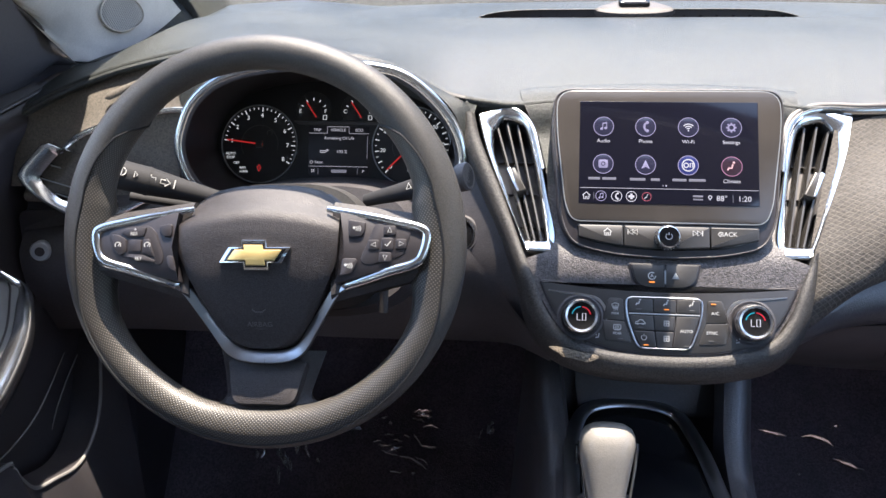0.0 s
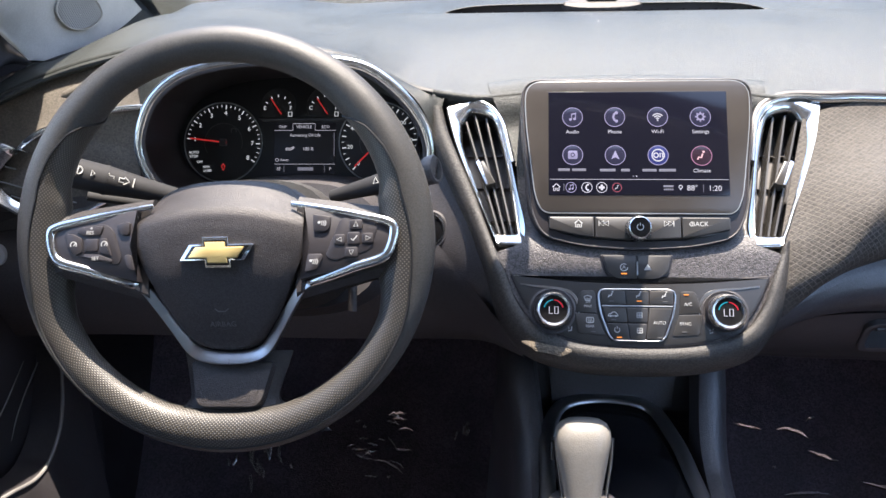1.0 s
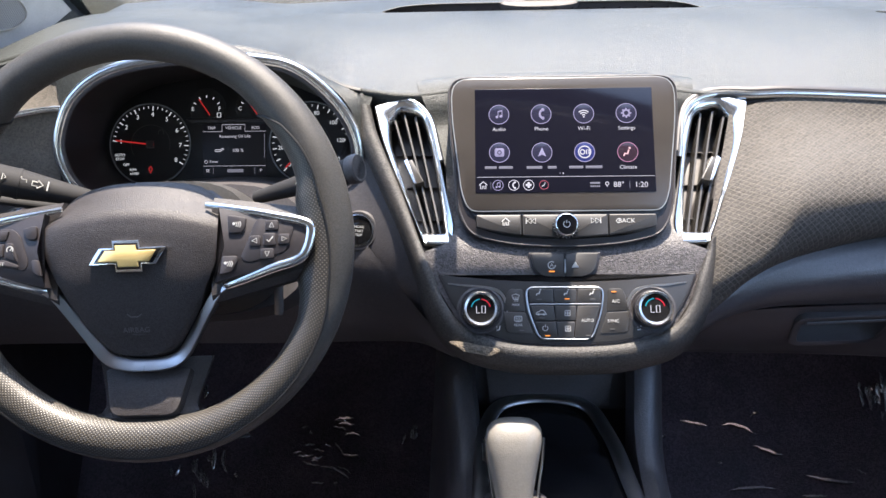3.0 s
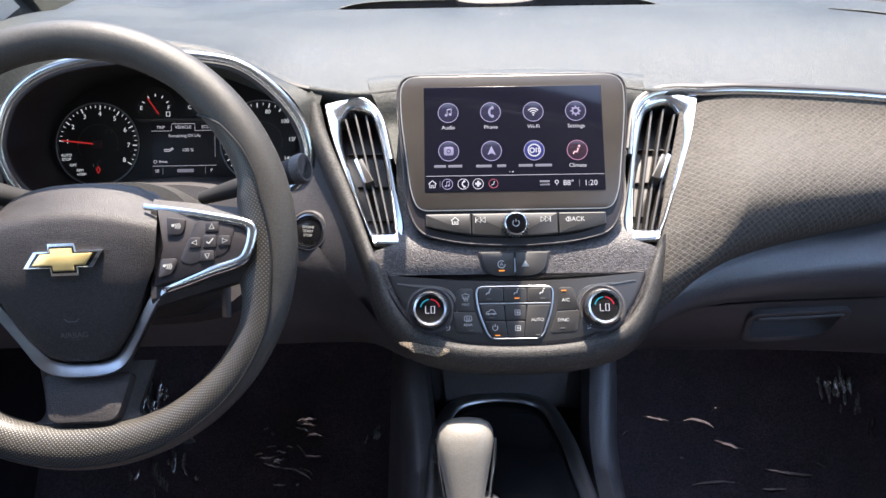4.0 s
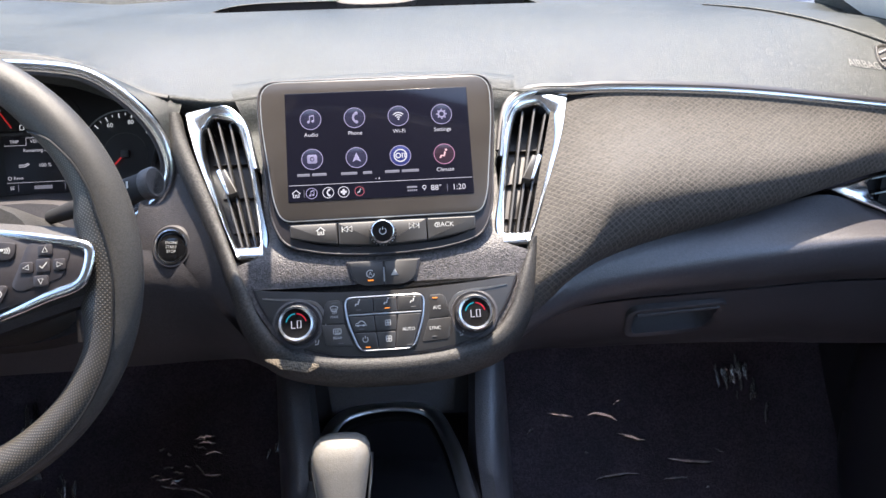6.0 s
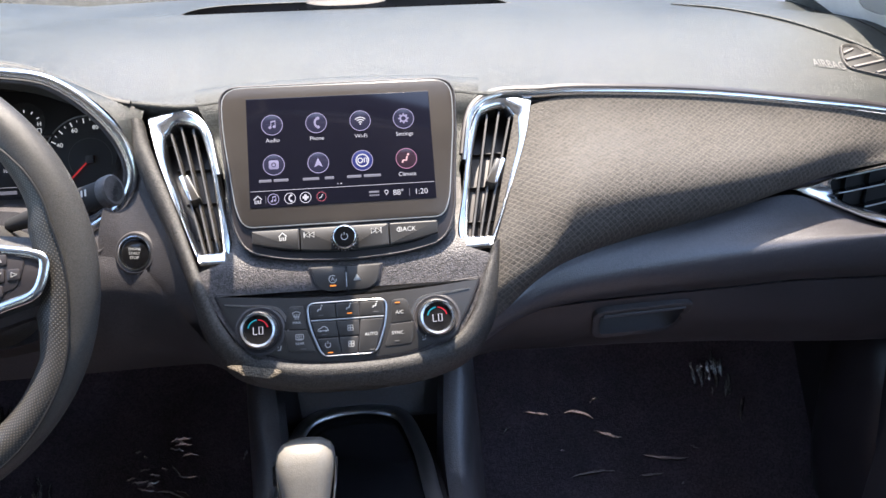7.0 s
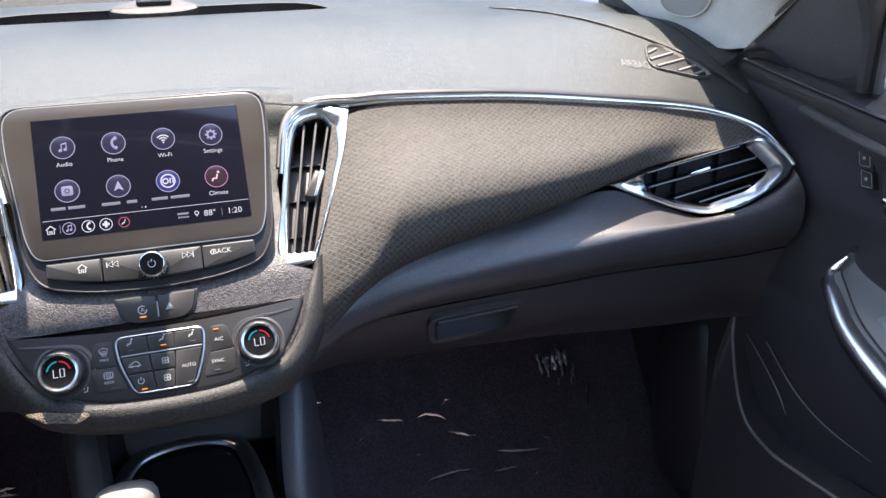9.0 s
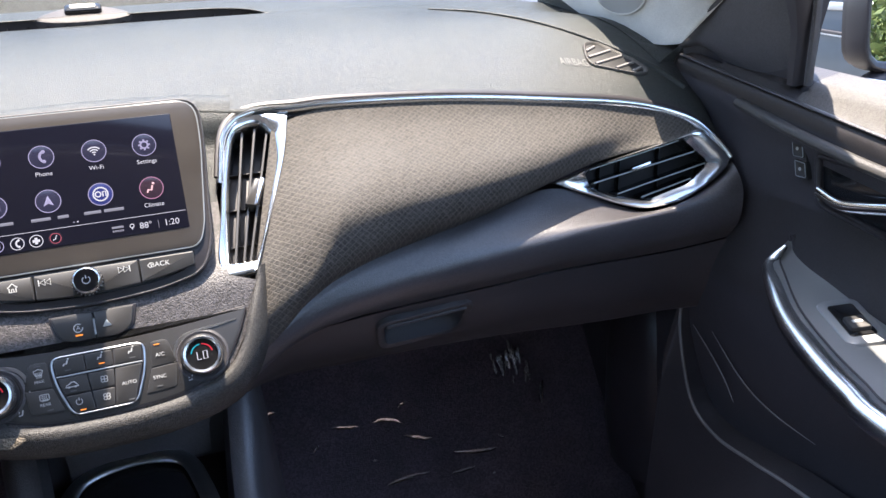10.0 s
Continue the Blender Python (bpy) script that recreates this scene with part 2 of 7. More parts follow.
def plate(out, z0, z1, bev, m, bm=None, dome=0.0):
    """A plate with a rounded front edge, its outline in the plane of m."""
    levels = [(0, z0), (0, z1 - bev), (bev * 0.3, z1 - bev * 0.3), (bev, z1)]
    if dome:
        levels += [(bev + dome * 2, z1 + dome * 0.6), (bev + dome * 5, z1 + dome)]
    rows = [[m @ Vector((*p, z)) for p in (inset(out, d) if d else out)] for d, z in levels]
    bm = loft(rows, around=True, bm=bm)
    bm.verts.ensure_lookup_table()
    n = len(out)
    bm.faces.new(list(bm.verts)[-n:])
    return bm


def band(out, m, a, b, n=10, z=0.0, bm=None):
    """A rounded band (half width a, half height b) along a closed outline in the plane of m."""
    up = m.to_3x3() @ Vector((0, 0, 1))
    return sweep([m @ Vector((*p, z)) for p in out], oval(a, b, n), up, closed=True, bm=bm)


def lathe(prof, m, n=32, bm=None):
    """A turned body: (radius, height) pairs round the z axis of m."""
    rows = []
    for i in range(n):
        c, s = math.cos(2 * math.pi * i / n), math.sin(2 * math.pi * i / n)
        rows.append([m @ Vector((r * c, r * s, h)) for r, h in prof])
    return loft(rows, along=True, bm=bm)


def circle(r, n=32, cx=0, cy=0):
    return [(cx + r * math.cos(2 * math.pi * i / n), cy + r * math.sin(2 * math.pi * i / n)) for i in range(n)]


def rect(x, y, w, h):
    return [(x - w / 2, y - h / 2), (x + w / 2, y - h / 2), (x + w / 2, y + h / 2), (x - w / 2, y + h / 2)]


def leaning(o, degrees):
    """A frame at o whose x is the car's x, whose y runs up the slope and whose z faces the cabin; degrees: its lean from upright."""
    a = radians(degrees)
    m = Matrix(((1, 0, 0, o[0]), (0, math.sin(a), -math.cos(a), o[1]), (0, math.cos(a), math.sin(a), o[2]), (0, 0, 0, 1)))
    return m


def letters(body, size, m, x, y, z, mat, parent, align="CENTER", turn=0.0, name="lettering"):
    cu = bpy.data.curves.new(name, "FONT")
    cu.body, cu.size, cu.align_x, cu.align_y = body, size, align, "CENTER"
    cu.extrude = 0.00008
    cu.resolution_u = 3
    tmp = new("tmp", cu)
    bpy.context.view_layer.update()
    me = bpy.data.meshes.new_from_object(tmp.evaluated_get(bpy.context.evaluated_depsgraph_get()))
    bpy.data.objects.remove(tmp)
    bpy.data.curves.remove(cu)
    me.transform(m @ pose(x, y, z, 0, 0, turn))
    me.materials.clear()
    me.materials.append(mat)
    ob = new(name, me)
    ob.parent = parent
    ob.matrix_parent_inverse = parent.matrix_basis.inverted()
    return ob


def mirror(pts):
    return [(-p[0], *p[1:]) for p in pts]


STACK = leaning((0, 0.777, 0.842), 29.4)
VENT = leaning((0, 0.778, 0.825), 44.5)
WHEEL = leaning((-0.368, 0.6640, 0.870), 27.2) @ pose(0, 0, 0, 0, 0, 1.4)
RIM = leaning((-0.3712, 0.6715, 0.8622), 18.6) @ pose(0, 0, 0, 0, 0, 1.4)
CLUSTER = leaning((-0.371, 0.955, 0.895), 20)
RING = leaning((-0.367, 0.862, 0.905), 8)

# ---- setting: ground, cabin shell ----
bm = bmesh.new()
bmesh.ops.create_grid(bm, x_segments=8, y_segments=8, size=600)
tagged(part("ground", bm, ASPHALT), "pale concrete car park that reaches the horizon", "ground", kind="structure")


def box(x0, x1, y0, y1, z0, z1, bm=None, bev=0.0):
    bm = bm or bmesh.new()
    r = bmesh.ops.create_cube(bm, size=1.0, matrix=Matrix.Translation(((x0 + x1) / 2, (y0 + y1) / 2, (z0 + z1) / 2)) @ Matrix.Diagonal((x1 - x0, y1 - y0, z1 - z0, 1)))
    if bev:
        es = list({e for v in r["verts"] for e in v.link_edges})
        bmesh.ops.bevel(bm, geom=es, offset=bev, segments=3, affect="EDGES", profile=0.5)
    return bm


def roof_z(x, y):
    return 1.44 - 0.10 * (x / 0.62) ** 2 - 0.05 * ((y + 0.45) / 0.95) ** 2


def shell_strip(rows, thick, name, mat, label, category, kind="structure"):
    """A skin with thickness, its rows running across the car."""
    top = [[Vector(p) + Vector((0, 0, thick)) for p in reversed(r)] for r in rows]
    bm = loft([list(map(Vector, r)) + t for r, t in zip(rows, top)], around=True, caps=True)
    return tagged(part(name, bm, mat), label, category, kind=kind)


# roof, from the windscreen's header to the rear window
rows = [[(x, y, roof_z(x, y)) for x in np.linspace(-0.60, 0.60, 13)] for y in np.linspace(0.42, -1.35, 12)]
shell_strip(rows, 0.035, "ceiling", LINER, "pale cloth headliner under the steel roof", "ceiling")
# floor pan with toe board
prof = [(-1.6, 0.24), (-0.2, 0.20), (0.75, 0.19), (0.95, 0.20), (1.05, 0.23), (1.22, 0.42), (1.30, 0.62), (1.34, 1.0)]
prof = spline([(0, y, z) for y, z in prof], 40)
rows = [[Vector((x, p.y, p.z + 0.012 * noise.noise((x * 5, p.y * 5, 0)))) for x in np.linspace(-0.84, 0.84, 29)] for p in prof]
tagged(part("floor", loft(rows), CARPET), "black carpet covering the foot wells", "floor", kind="structure")
# the cabin's rear closure
bm = box(-0.72, 0.72, -1.75, -1.66, 0.2, 1.05)
tagged(part("wall_rear", bm, SEAT), "grey cloth rear bulkhead", "wall", kind="structure")


def front_seat(x):
    t = thing("car_seat", (x, -0.45, 0.25), "dark grey cloth front car seat with headrest", "car seat", "front seats")
    bm = box(x - 0.25, x + 0.25, -0.68, -0.18, 0.30, 0.50, bev=0.06)
    part("seat_cushion", bm, SEAT, t)
    rows = []
    for i, f in enumerate(np.linspace(0, 1, 8)):
        y, z, w = -0.62 - 0.24 * f, 0.46 + 0.62 * f, 0.25 - 0.05 * f
        rows.append([Vector((x + w * a, y + 0.06 * b, z)) for a, b in oval(1, 1, 16, 0.6)])
    part("backrest", loft(rows, around=True, caps=True), SEAT, t)
    part("headrest", box(x - 0.13, x + 0.13, -0.98, -0.88, 1.10, 1.26, bev=0.04), SEAT, t)
    part("base", box(x - 0.2, x + 0.2, -0.62, -0.22, 0.21, 0.31, bev=0.01), BLACK, t)
    return t


front_seat(-0.371)
front_seat(0.371)
bench = thing("rear_bench", (0, -1.3, 0.25), "dark grey cloth rear bench", "car seat")
part("bench_cushion", box(-0.62, 0.62, -1.45, -1.0, 0.23, 0.52, bev=0.06), SEAT, bench)
part("bench_backrest", box(-0.62, 0.62, -1.62, -1.44, 0.45, 1.02, bev=0.06), SEAT, bench)


# rear of the cabin: quarter panels, tinted side and rear glass
TINT = glass("tinted_window_glass", (0.22, 0.24, 0.24))
for sx in (-1, 1):
    rows = [[Vector((sx * (0.735 - 0.135 * f ** 1.3), y, 0.95 + (roof_z(0.60, max(y, -1.35)) - 0.95) * f)) for f in np.linspace(0, 1, 6)] for y in np.linspace(-1.18, -1.76, 6)]
    tagged(part("quarter_panel", loft(rows), LINER), "pale trim of the rear quarter", "pillar", kind="structure")
    rows = [[Vector((sx * (0.735 - 0.135 * f ** 1.3), y, 0.95 + (roof_z(0.60, y) - 0.95) * f)) for f in np.linspace(0, 1, 6)] for y in np.linspace(-0.88, -1.18, 4)]
    pane = part("rear_side_window", loft(rows), TINT)
    tagged(pane, "dark tinted rear side window", "window", kind="structure")
pane = part("rear_window", loft([[Vector((x, -1.34 - 0.42 * f, roof_z(x, -1.34) + (1.04 - roof_z(x, -1.34)) * f)) for x in np.linspace(-0.66, 0.66, 9)] for f in np.linspace(0, 1, 6)]), TINT)
tagged(pane, "dark tinted rear window", "window", kind="structure")


# windscreen and its frame
def screen_pt(a, b):
    """a: -1 to 1 across; b: 0 at the cowl, 1 at the roof."""
    lo = Vector((0.70 * a, 1.40 - 0.13 * a * a, 1.03 - 0.02 * a * a))
    hi = Vector((0.58 * a, 0.46 - 0.06 * a * a, roof_z(0.58 * a, 0.46) + 0.01))
    p = lo.lerp(hi, b)
    p.z += 0.03 * math.sin(math.pi * b)
    return p


pane = part("windscreen", loft([[screen_pt(a, b) for a in np.linspace(-1, 1, 17)] for b in np.linspace(0, 1, 9)]), SCREEN_GLASS)
pane.visible_shadow = False
tagged(pane, "clear curved windscreen glass", "windscreen", kind="structure")
bm = sweep([screen_pt(a, 1.0) for a in np.linspace(-1, 1, 15)], oval(0.03, 0.02), (0, 0, 1))
tagged(part("windscreen_header", bm, LINER), "pale roof header above the windscreen", "trim", kind="structure")
bm = sweep([screen_pt(a, 0.0) + Vector((0, 0.02, -0.02)) for a in np.linspace(-1, 1, 25)], oval(0.035, 0.015), (0, 0, 1))
tagged(part("cowl", bm, BLACK), "black cowl at the foot of the windscreen", "trim", kind="structure")
bm = box(-0.75, 0.75, 1.36, 1.42, 0.2, 1.0)
tagged(part("firewall", bm, BLACK), "dark bulkhead behind the dashboard", "wall", kind="structure")
for sx in (-1, 1):
    bm = box(*sorted((sx * 0.700, sx * 0.80)), 1.0, 1.42, 0.62, 0.93)
    box(*sorted((sx * 0.728, sx * 0.80)), 0.88, 1.0, 0.50, 0.885, bm)
    tagged(part("inner_wing", bm, BLACK), "dark inner wing panel closing the foot well", "trim", kind="structure")
# rear-view mirror under the windscreen, whose shade lies on the centre stack
rv = thing("rear_view_mirror", (-0.10, 0.86, 1.30), "black rear-view mirror hanging from the windscreen", "mirror")
RV = leaning((-0.088, 0.795, 1.262), 12) @ pose(0, 0, 0, 0, 0, 1.5)
rvo = rounded([(-0.112, -0.022), (-0.095, -0.030), (0.100, -0.030), (0.118, -0.024), (0.118, 0.024), (0.100, 0.030), (-0.095, 0.030), (-0.112, 0.022)], 0.012)
part("housing", plate(rvo, -0.026, 0.0, 0.006, RV), BLACK, rv)
part("mirror_pane", plate(inset(rvo, 0.004), -0.001, 0.0008, 0.0003, RV), CHROME, rv, "silvered glass")
part("stem", sweep([RV @ Vector((0.0, 0.0, -0.02)), Vector((-0.088, 0.840, 1.275)), Vector((-0.088, 0.856, 1.297))], oval(0.011, 0.011, 12), (1, 0, 0)), BLACK, rv)
# bonnet outside the windscreen
rows = [[Vector((x, y, 0.985 - 0.10 * ((y - 1.42) / 1.0) ** 1.5 - 0.10 * (x / 0.8) ** 2)) for x in np.linspace(-0.8, 0.8, 13)] for y in np.linspace(1.43, 2.4, 9)]
PAINT = material("car_paint", (0.33, 0.34, 0.35), 0.25, 0.4, coat=0.6)
shell_strip(rows, -0.02, "bonnet", PAINT, "silver-grey painted bonnet", "bonnet")


def belt_z(y):
    return 0.945 - 0.155 * (0.95 - y) + 0.02 * (0.95 - y) ** 2


def sill_z(y):
    return 0.943 + 0.06 * (y - 0.807)


def door_side(sx, side):
    """The inner door skin, window frame, armrest, handle, pocket and seals of one side; sx is -1 or 1."""
    X = lambda x, y, z: Vector((sx * x, y + (0.042 if sx < 0 else 0), z + (0.02 if sx < 0 else 0)))
    label = "dark plastic inner door panel with silver armrest"
    door = thing("door_2" if sx > 0 else "door_1", X(0.73, 0.2, 0.3), label, "car door", kind="structure")
    ys = np.linspace(0.960, -0.75, 30)
    rows = []
    for y in ys:
        belt = belt_z(y)
        sec = [(0.785, sill_z(y) + 0.002), (0.775, sill_z(y)), (0.742, sill_z(y) - 0.006), (0.733, sill_z(y) - 0.013), (0.727, belt + 0.010), (0.716, belt + 0.002), (0.710, belt - 0.006), (0.709, belt - 0.025), (0.721, belt - 0.050), (0.7245, belt - 0.075), (0.7245, min(0.80, belt - 0.10)), (0.715, 0.74), (0.70, 0.70), (0.705, 0.62), (0.715, 0.50), (0.72, 0.40), (0.74, 0.26)]
        rows.append([X(p.x, y, p.z) for p in spline([(a, 0, b) for a, b in sec], 30)])
    part("door_skin", loft(rows), LID, door)
    part("belt_line", sweep([X(0.7155, y, belt_z(y) + 0.0045) for y in np.linspace(0.950, 0.2, 20)], oval(0.0030, 0.0016, 8), (0, 0, 1)), BOLSTER, door, "rounded glossy edge along the belt")
    part("front_joint", sweep([p + Vector((-sx * 0.0004, -0.008, 0.0006)) for p in rows[0][8:22]], oval(0.0012, 0.0012, 6), (0, 1, 0)), BLACK, door)
    # outer skin and sill, which close the cabin
    part("door_shell", box(*sorted((sx * 0.79, sx * 0.81)), -0.8, 1.05, 0.2, 0.935), PAINT, door)
    # grab ledge below the belt
    if sx > 0:
        path = spline([X(0.706, 0.825, 0.908), X(0.700, 0.70, 0.886), X(0.700, 0.55, 0.868), X(0.70, 0.2, 0.85)], 24)
        part("grab_ledge", sweep(path, oval(0.008, 0.006, 10), (0, 0, 1)), LEATHER, door, "soft dark ledge under the window")
    # handle recess, handle, lock keys
    m = Matrix.Translation(X(0.722, 0, 0)) @ Matrix(((0, 0, -sx, 0), (1, 0, 0, 0), (0, 1, 0, 0), (0, 0, 0, 1)))
    out = rounded([(0.712, 0.870), (0.53, 0.862), (0.51, 0.805), (0.60, 0.805), (0.703, 0.818)], 0.010)
    bezel = part("handle_bezel", band(out, m, 0.004, 0.005, z=0.004), BLACK, door)
    part("handle_cup", plate(out, -0.002, 0.0015, 0.0005, m), GLOSS, bezel)
    path = spline([X(0.714, 0.703, 0.832), X(0.704, 0.665, 0.829), X(0.700, 0.63, 0.836), X(0.702, 0.59, 0.846), X(0.712, 0.56, 0.856)], 20)
    part("door_handle", sweep(path, oval(0.006, 0.004, 10), (-sx, 0, 0)), BRIGHT, door, "chrome inner door handle")
    part("lock_bezel", plate(rounded([(0.752, 0.882), (0.733, 0.880), (0.722, 0.838), (0.739, 0.836)], 0.003), -0.002, 0.004, 0.001, m), BLACK, door)
    for k, (a, b) in enumerate(((0.740, 0.870), (0.733, 0.849))):
        key = part("lock_button", plate(rounded([(a + 0.0095, b + 0.009), (a - 0.0065, b + 0.0085), (a - 0.0105, b - 0.009), (a + 0.0055, b - 0.0095)], 0.002), -0.002, 0.006, 0.001, m), KEY, door)
        part("lock_edge", band(rounded([(a + 0.0085, b + 0.008), (a - 0.0055, b + 0.0075), (a - 0.0095, b - 0.008), (a + 0.0045, b - 0.0085)], 0.002), m, 0.0005, 0.0006, z=0.0058), SILVER, key)
        part("lock_mark", plate(circle(0.002, 10, a, b), 0.0055, 0.0064, 0.0002, m), PRINT, key)
    # armrest with bright edge and window switch
    top = spline([X(0.712, 0.734, 0.766), X(0.690, 0.732, 0.747), X(0.666, 0.698, 0.741), X(0.640, 0.648, 0.728), X(0.617, 0.586, 0.720), X(0.601, 0.532, 0.716), X(0.590, 0.48, 0.713), X(0.585, 0.30, 0.71), X(0.585, -0.1, 0.71)], 48)
    rear = spline([X(0.720, 0.734, 0.768), X(0.722, 0.730, 0.757), X(0.722, 0.712, 0.747), X(0.722, 0.672, 0.739), X(0.722, 0.62, 0.730), X(0.722, 0.56, 0.722), X(0.722, 0.50, 0.716), X(0.722, 0.30, 0.712), X(0.722, -0.1, 0.712)], 48)
    rows = []
    for i, p in enumerate(top):
        q = rear[i]
        low = Vector((sx * 0.725, p.y, p.z - 0.07))
        rows.append([q + Vector((sx * 0.006, 0, 0.004)), q, q.lerp(p, 0.5) + Vector((0, 0, -0.003)), q.lerp(p, 0.85), p, p + Vector((0, 0, -0.02)), p.lerp(low, 0.25) + Vector((0, 0, -0.03)), low])
    part("armrest", loft(rows), ARM, door, "grey painted armrest top")
    part("armrest_gasket", sweep([p + Vector((0, 0.002, 0.004)) for p in rear[:36]], oval(0.004, 0.004, 8), (0, 0, 1)), BLACK, door)
    part("armrest_trim", sweep([p + Vector((-sx * 0.002, 0, -0.006)) for p in top], oval(0.013, 0.012, 14), (0, 0, 1), scale=list(np.interp(np.linspace(0, 1, 48), [0, 0.06, 0.2, 0.45, 1], [0.25, 0.45, 0.7, 1.0, 1.0]))), CHROME, door, "bright chrome armrest edge")
    part("trim_line", sweep([p + Vector((sx * 0.0125, 0, 0.0035)) for p in top[3:]], oval(0.0012, 0.0012, 6), (0, 0, 1)), BLACK, door)
    sm = Matrix.Translation(X(0.683, 0.612, 0.7265)) @ Euler((radians(8), sx * radians(-6), -sx * radians(20))).to_matrix().to_4x4()
    part("switch_plinth", plate(rounded(rect(0, 0, 0.042, 0.075), 0.012), -0.03, 0.002, 0.002, sm), ARM, door)
    well = part("window_switch", plate(rounded(rect(0, 0, 0.026, 0.052), 0.004), 0, 0.0035, 0.001, sm), GLOSS, door)
    part("switch_rocker", plate(rounded(rect(0, -0.010, 0.020, 0.020), 0.003), 0.003, 0.008, 0.002, sm), KEY, well)
    part("switch_mark", plate(rect(0, -0.010, 0.010, 0.004), 0.0078, 0.0084, 0.0002, sm), PRINT, well)
    # map pocket lip
    lip = spline([X(0.692, 0.884, 0.640), X(0.690, 0.879, 0.585), X(0.686, 0.842, 0.505), X(0.682, 0.785, 0.484), X(0.676, 0.708, 0.495), X(0.665, 0.62, 0.515), X(0.66, 0.40, 0.530), X(0.66, 0.0, 0.530)], 44)
    if sx < 0:
        lip = spline([(-0.674, 0.878, 0.650), (-0.672, 0.867, 0.623), (-0.670, 0.851, 0.582), (-0.669, 0.831, 0.553), (-0.664, 0.795, 0.538), (-0.647, 0.744, 0.552), (-0.645, 0.706, 0.565), (-0.645, 0.674, 0.577), (-0.645, 0.656, 0.603), (-0.645, 0.649, 0.620), (-0.645, 0.633, 0.630), (-0.645, 0.50, 0.640), (-0.645, 0.0, 0.640)], 60)
    rows = [[p + Vector((sx * 0.04, 0, 0)), p + Vector((sx * 0.003, 0, 0)), p, p + Vector((-sx * 0.001, 0.002, -0.005)), p + Vector((-sx * 0.020, 0.004, -0.08)), Vector((sx * 0.66, p.y + 0.02, 0.24))] for p in lip]
    pocket = part("door_pocket", loft(rows), LID, door)
    part("pocket_lip", sweep(lip, oval(0.0022, 0.0022, 8), (0, 0, 1)), RIMLINE, pocket, "pale grey lip")
    dy = -0.03 if sx < 0 else 0.0
    # thin grey lines, paler than the panel, tapering at both ends
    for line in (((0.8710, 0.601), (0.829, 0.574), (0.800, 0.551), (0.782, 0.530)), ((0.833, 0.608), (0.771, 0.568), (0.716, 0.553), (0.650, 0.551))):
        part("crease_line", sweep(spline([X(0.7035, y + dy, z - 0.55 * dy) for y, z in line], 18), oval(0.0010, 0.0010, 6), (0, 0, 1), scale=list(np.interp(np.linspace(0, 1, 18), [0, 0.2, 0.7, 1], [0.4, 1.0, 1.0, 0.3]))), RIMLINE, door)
    # window: front sail, frame, sill felt, pane
    sail = spline([X(0.716, 0.946, 0.958), X(0.734, 0.927, 0.959), X(0.738, 0.894, 0.946), X(0.739, 0.843, 0.937), X(0.738, 0.795, 0.946), X(0.737, 0.776, 0.962), X(0.733, 0.770, 1.02), X(0.70, 0.752, 1.09), X(0.66, 0.735, 1.16)], 40)
    back = spline([X(0.715, 0.948, 0.963), X(0.721, 0.937, 0.979), X(0.723, 0.924, 0.995), X(0.721, 0.897, 1.016), X(0.714, 0.84, 1.05), X(0.69, 0.775, 1.11), X(0.65, 0.73, 1.17)], 40)
    rows = [[a.lerp(b, f) + Vector((-sx * 0.006 * math.sin(math.pi * f), 0, 0)) for f in np.linspace(0, 1, 8)] for a, b in zip(sail, back)]
    part("sail_skirt", loft([[p, p + Vector((sx * 0.001, 0, -0.012)), p + Vector((sx * 0.012, 0, -0.035))] for p in sail[:24]]), BLACK, door)
    part("mirror_sail", loft(rows), TRIM, door, "black triangular trim in the window's front corner")
    post = spline([X(0.736, 0.768, 0.935), X(0.726, 0.758, 1.02), X(0.684, 0.725, 1.16), X(0.640, 0.55, 1.30), X(0.615, 0.2, 1.37), X(0.61, -0.6, 1.38)], 30)
    part("window_frame", sweep(post, oval(0.012, 0.020, 10, 0.6), (sx, 0, 0), scale=list(np.interp(np.linspace(0, 1, 30), [0, 0.15, 0.32, 1], [0.7, 0.8, 1.9, 1.9]))), BLACK, door)
    part("window_seal", sweep([p + Vector((-sx * 0.004, -0.016, 0)) for p in post], oval(0.004, 0.005, 8), (sx, 0, 0)), TRIM, door)
    for y0, y1, mat, name, about in ((0.880, 0.752, LID, "sill_front", ""), (0.752, -0.75, SILL, "sill_felt", "grained sill below the window")):
        rows = [[X(0.7145, y, belt_z(y) + 0.0035), X(0.7165, y, belt_z(y) + 0.0050), X(0.7265, y, belt_z(y) + 0.0122), X(0.7325, y, sill_z(y) - 0.0110), X(0.742, y, sill_z(y) - 0.003), X(0.758, y, sill_z(y) + 0.001), X(0.775, y, sill_z(y) + 0.004)] for y in np.linspace(y0, y1, 16)]
        part(name, loft(rows), mat, door, about)
    low = 0.40 if sx > 0 else 0.0  # the passenger's window is wound down into the door
    rows = [[X(0.768 - 0.17 * (f * (sx < 0)) ** 1.4, y0, 0.935 - low + 0.40 * f * (1 - 0.05 * (sx > 0))) for f in np.linspace(0, 1, 6)] for y0 in np.linspace(0.73, -0.75, 6)]
    w = part("window_glass", loft(rows), GLASS, door)
    w.visible_shadow = False
    # roof rail
    rail = [X(0.60, y, roof_z(0.60, y) - 0.01) for y in np.linspace(0.45, -1.4, 12)]
    tagged(part("roof_rail", sweep(rail, oval(0.03, 0.035), (0, 0, 1)), LINER), "pale trim along the roof's edge", "trim", kind="structure")
    # quarter behind the front door
    bm = box(*sorted((sx * 0.66, sx * 0.72)), -0.90, -0.75, 0.25, 1.36)
    tagged(part("centre_pillar", bm, PILLAR), "pale grey trim of the pillar behind the front door", "pillar", kind="structure")
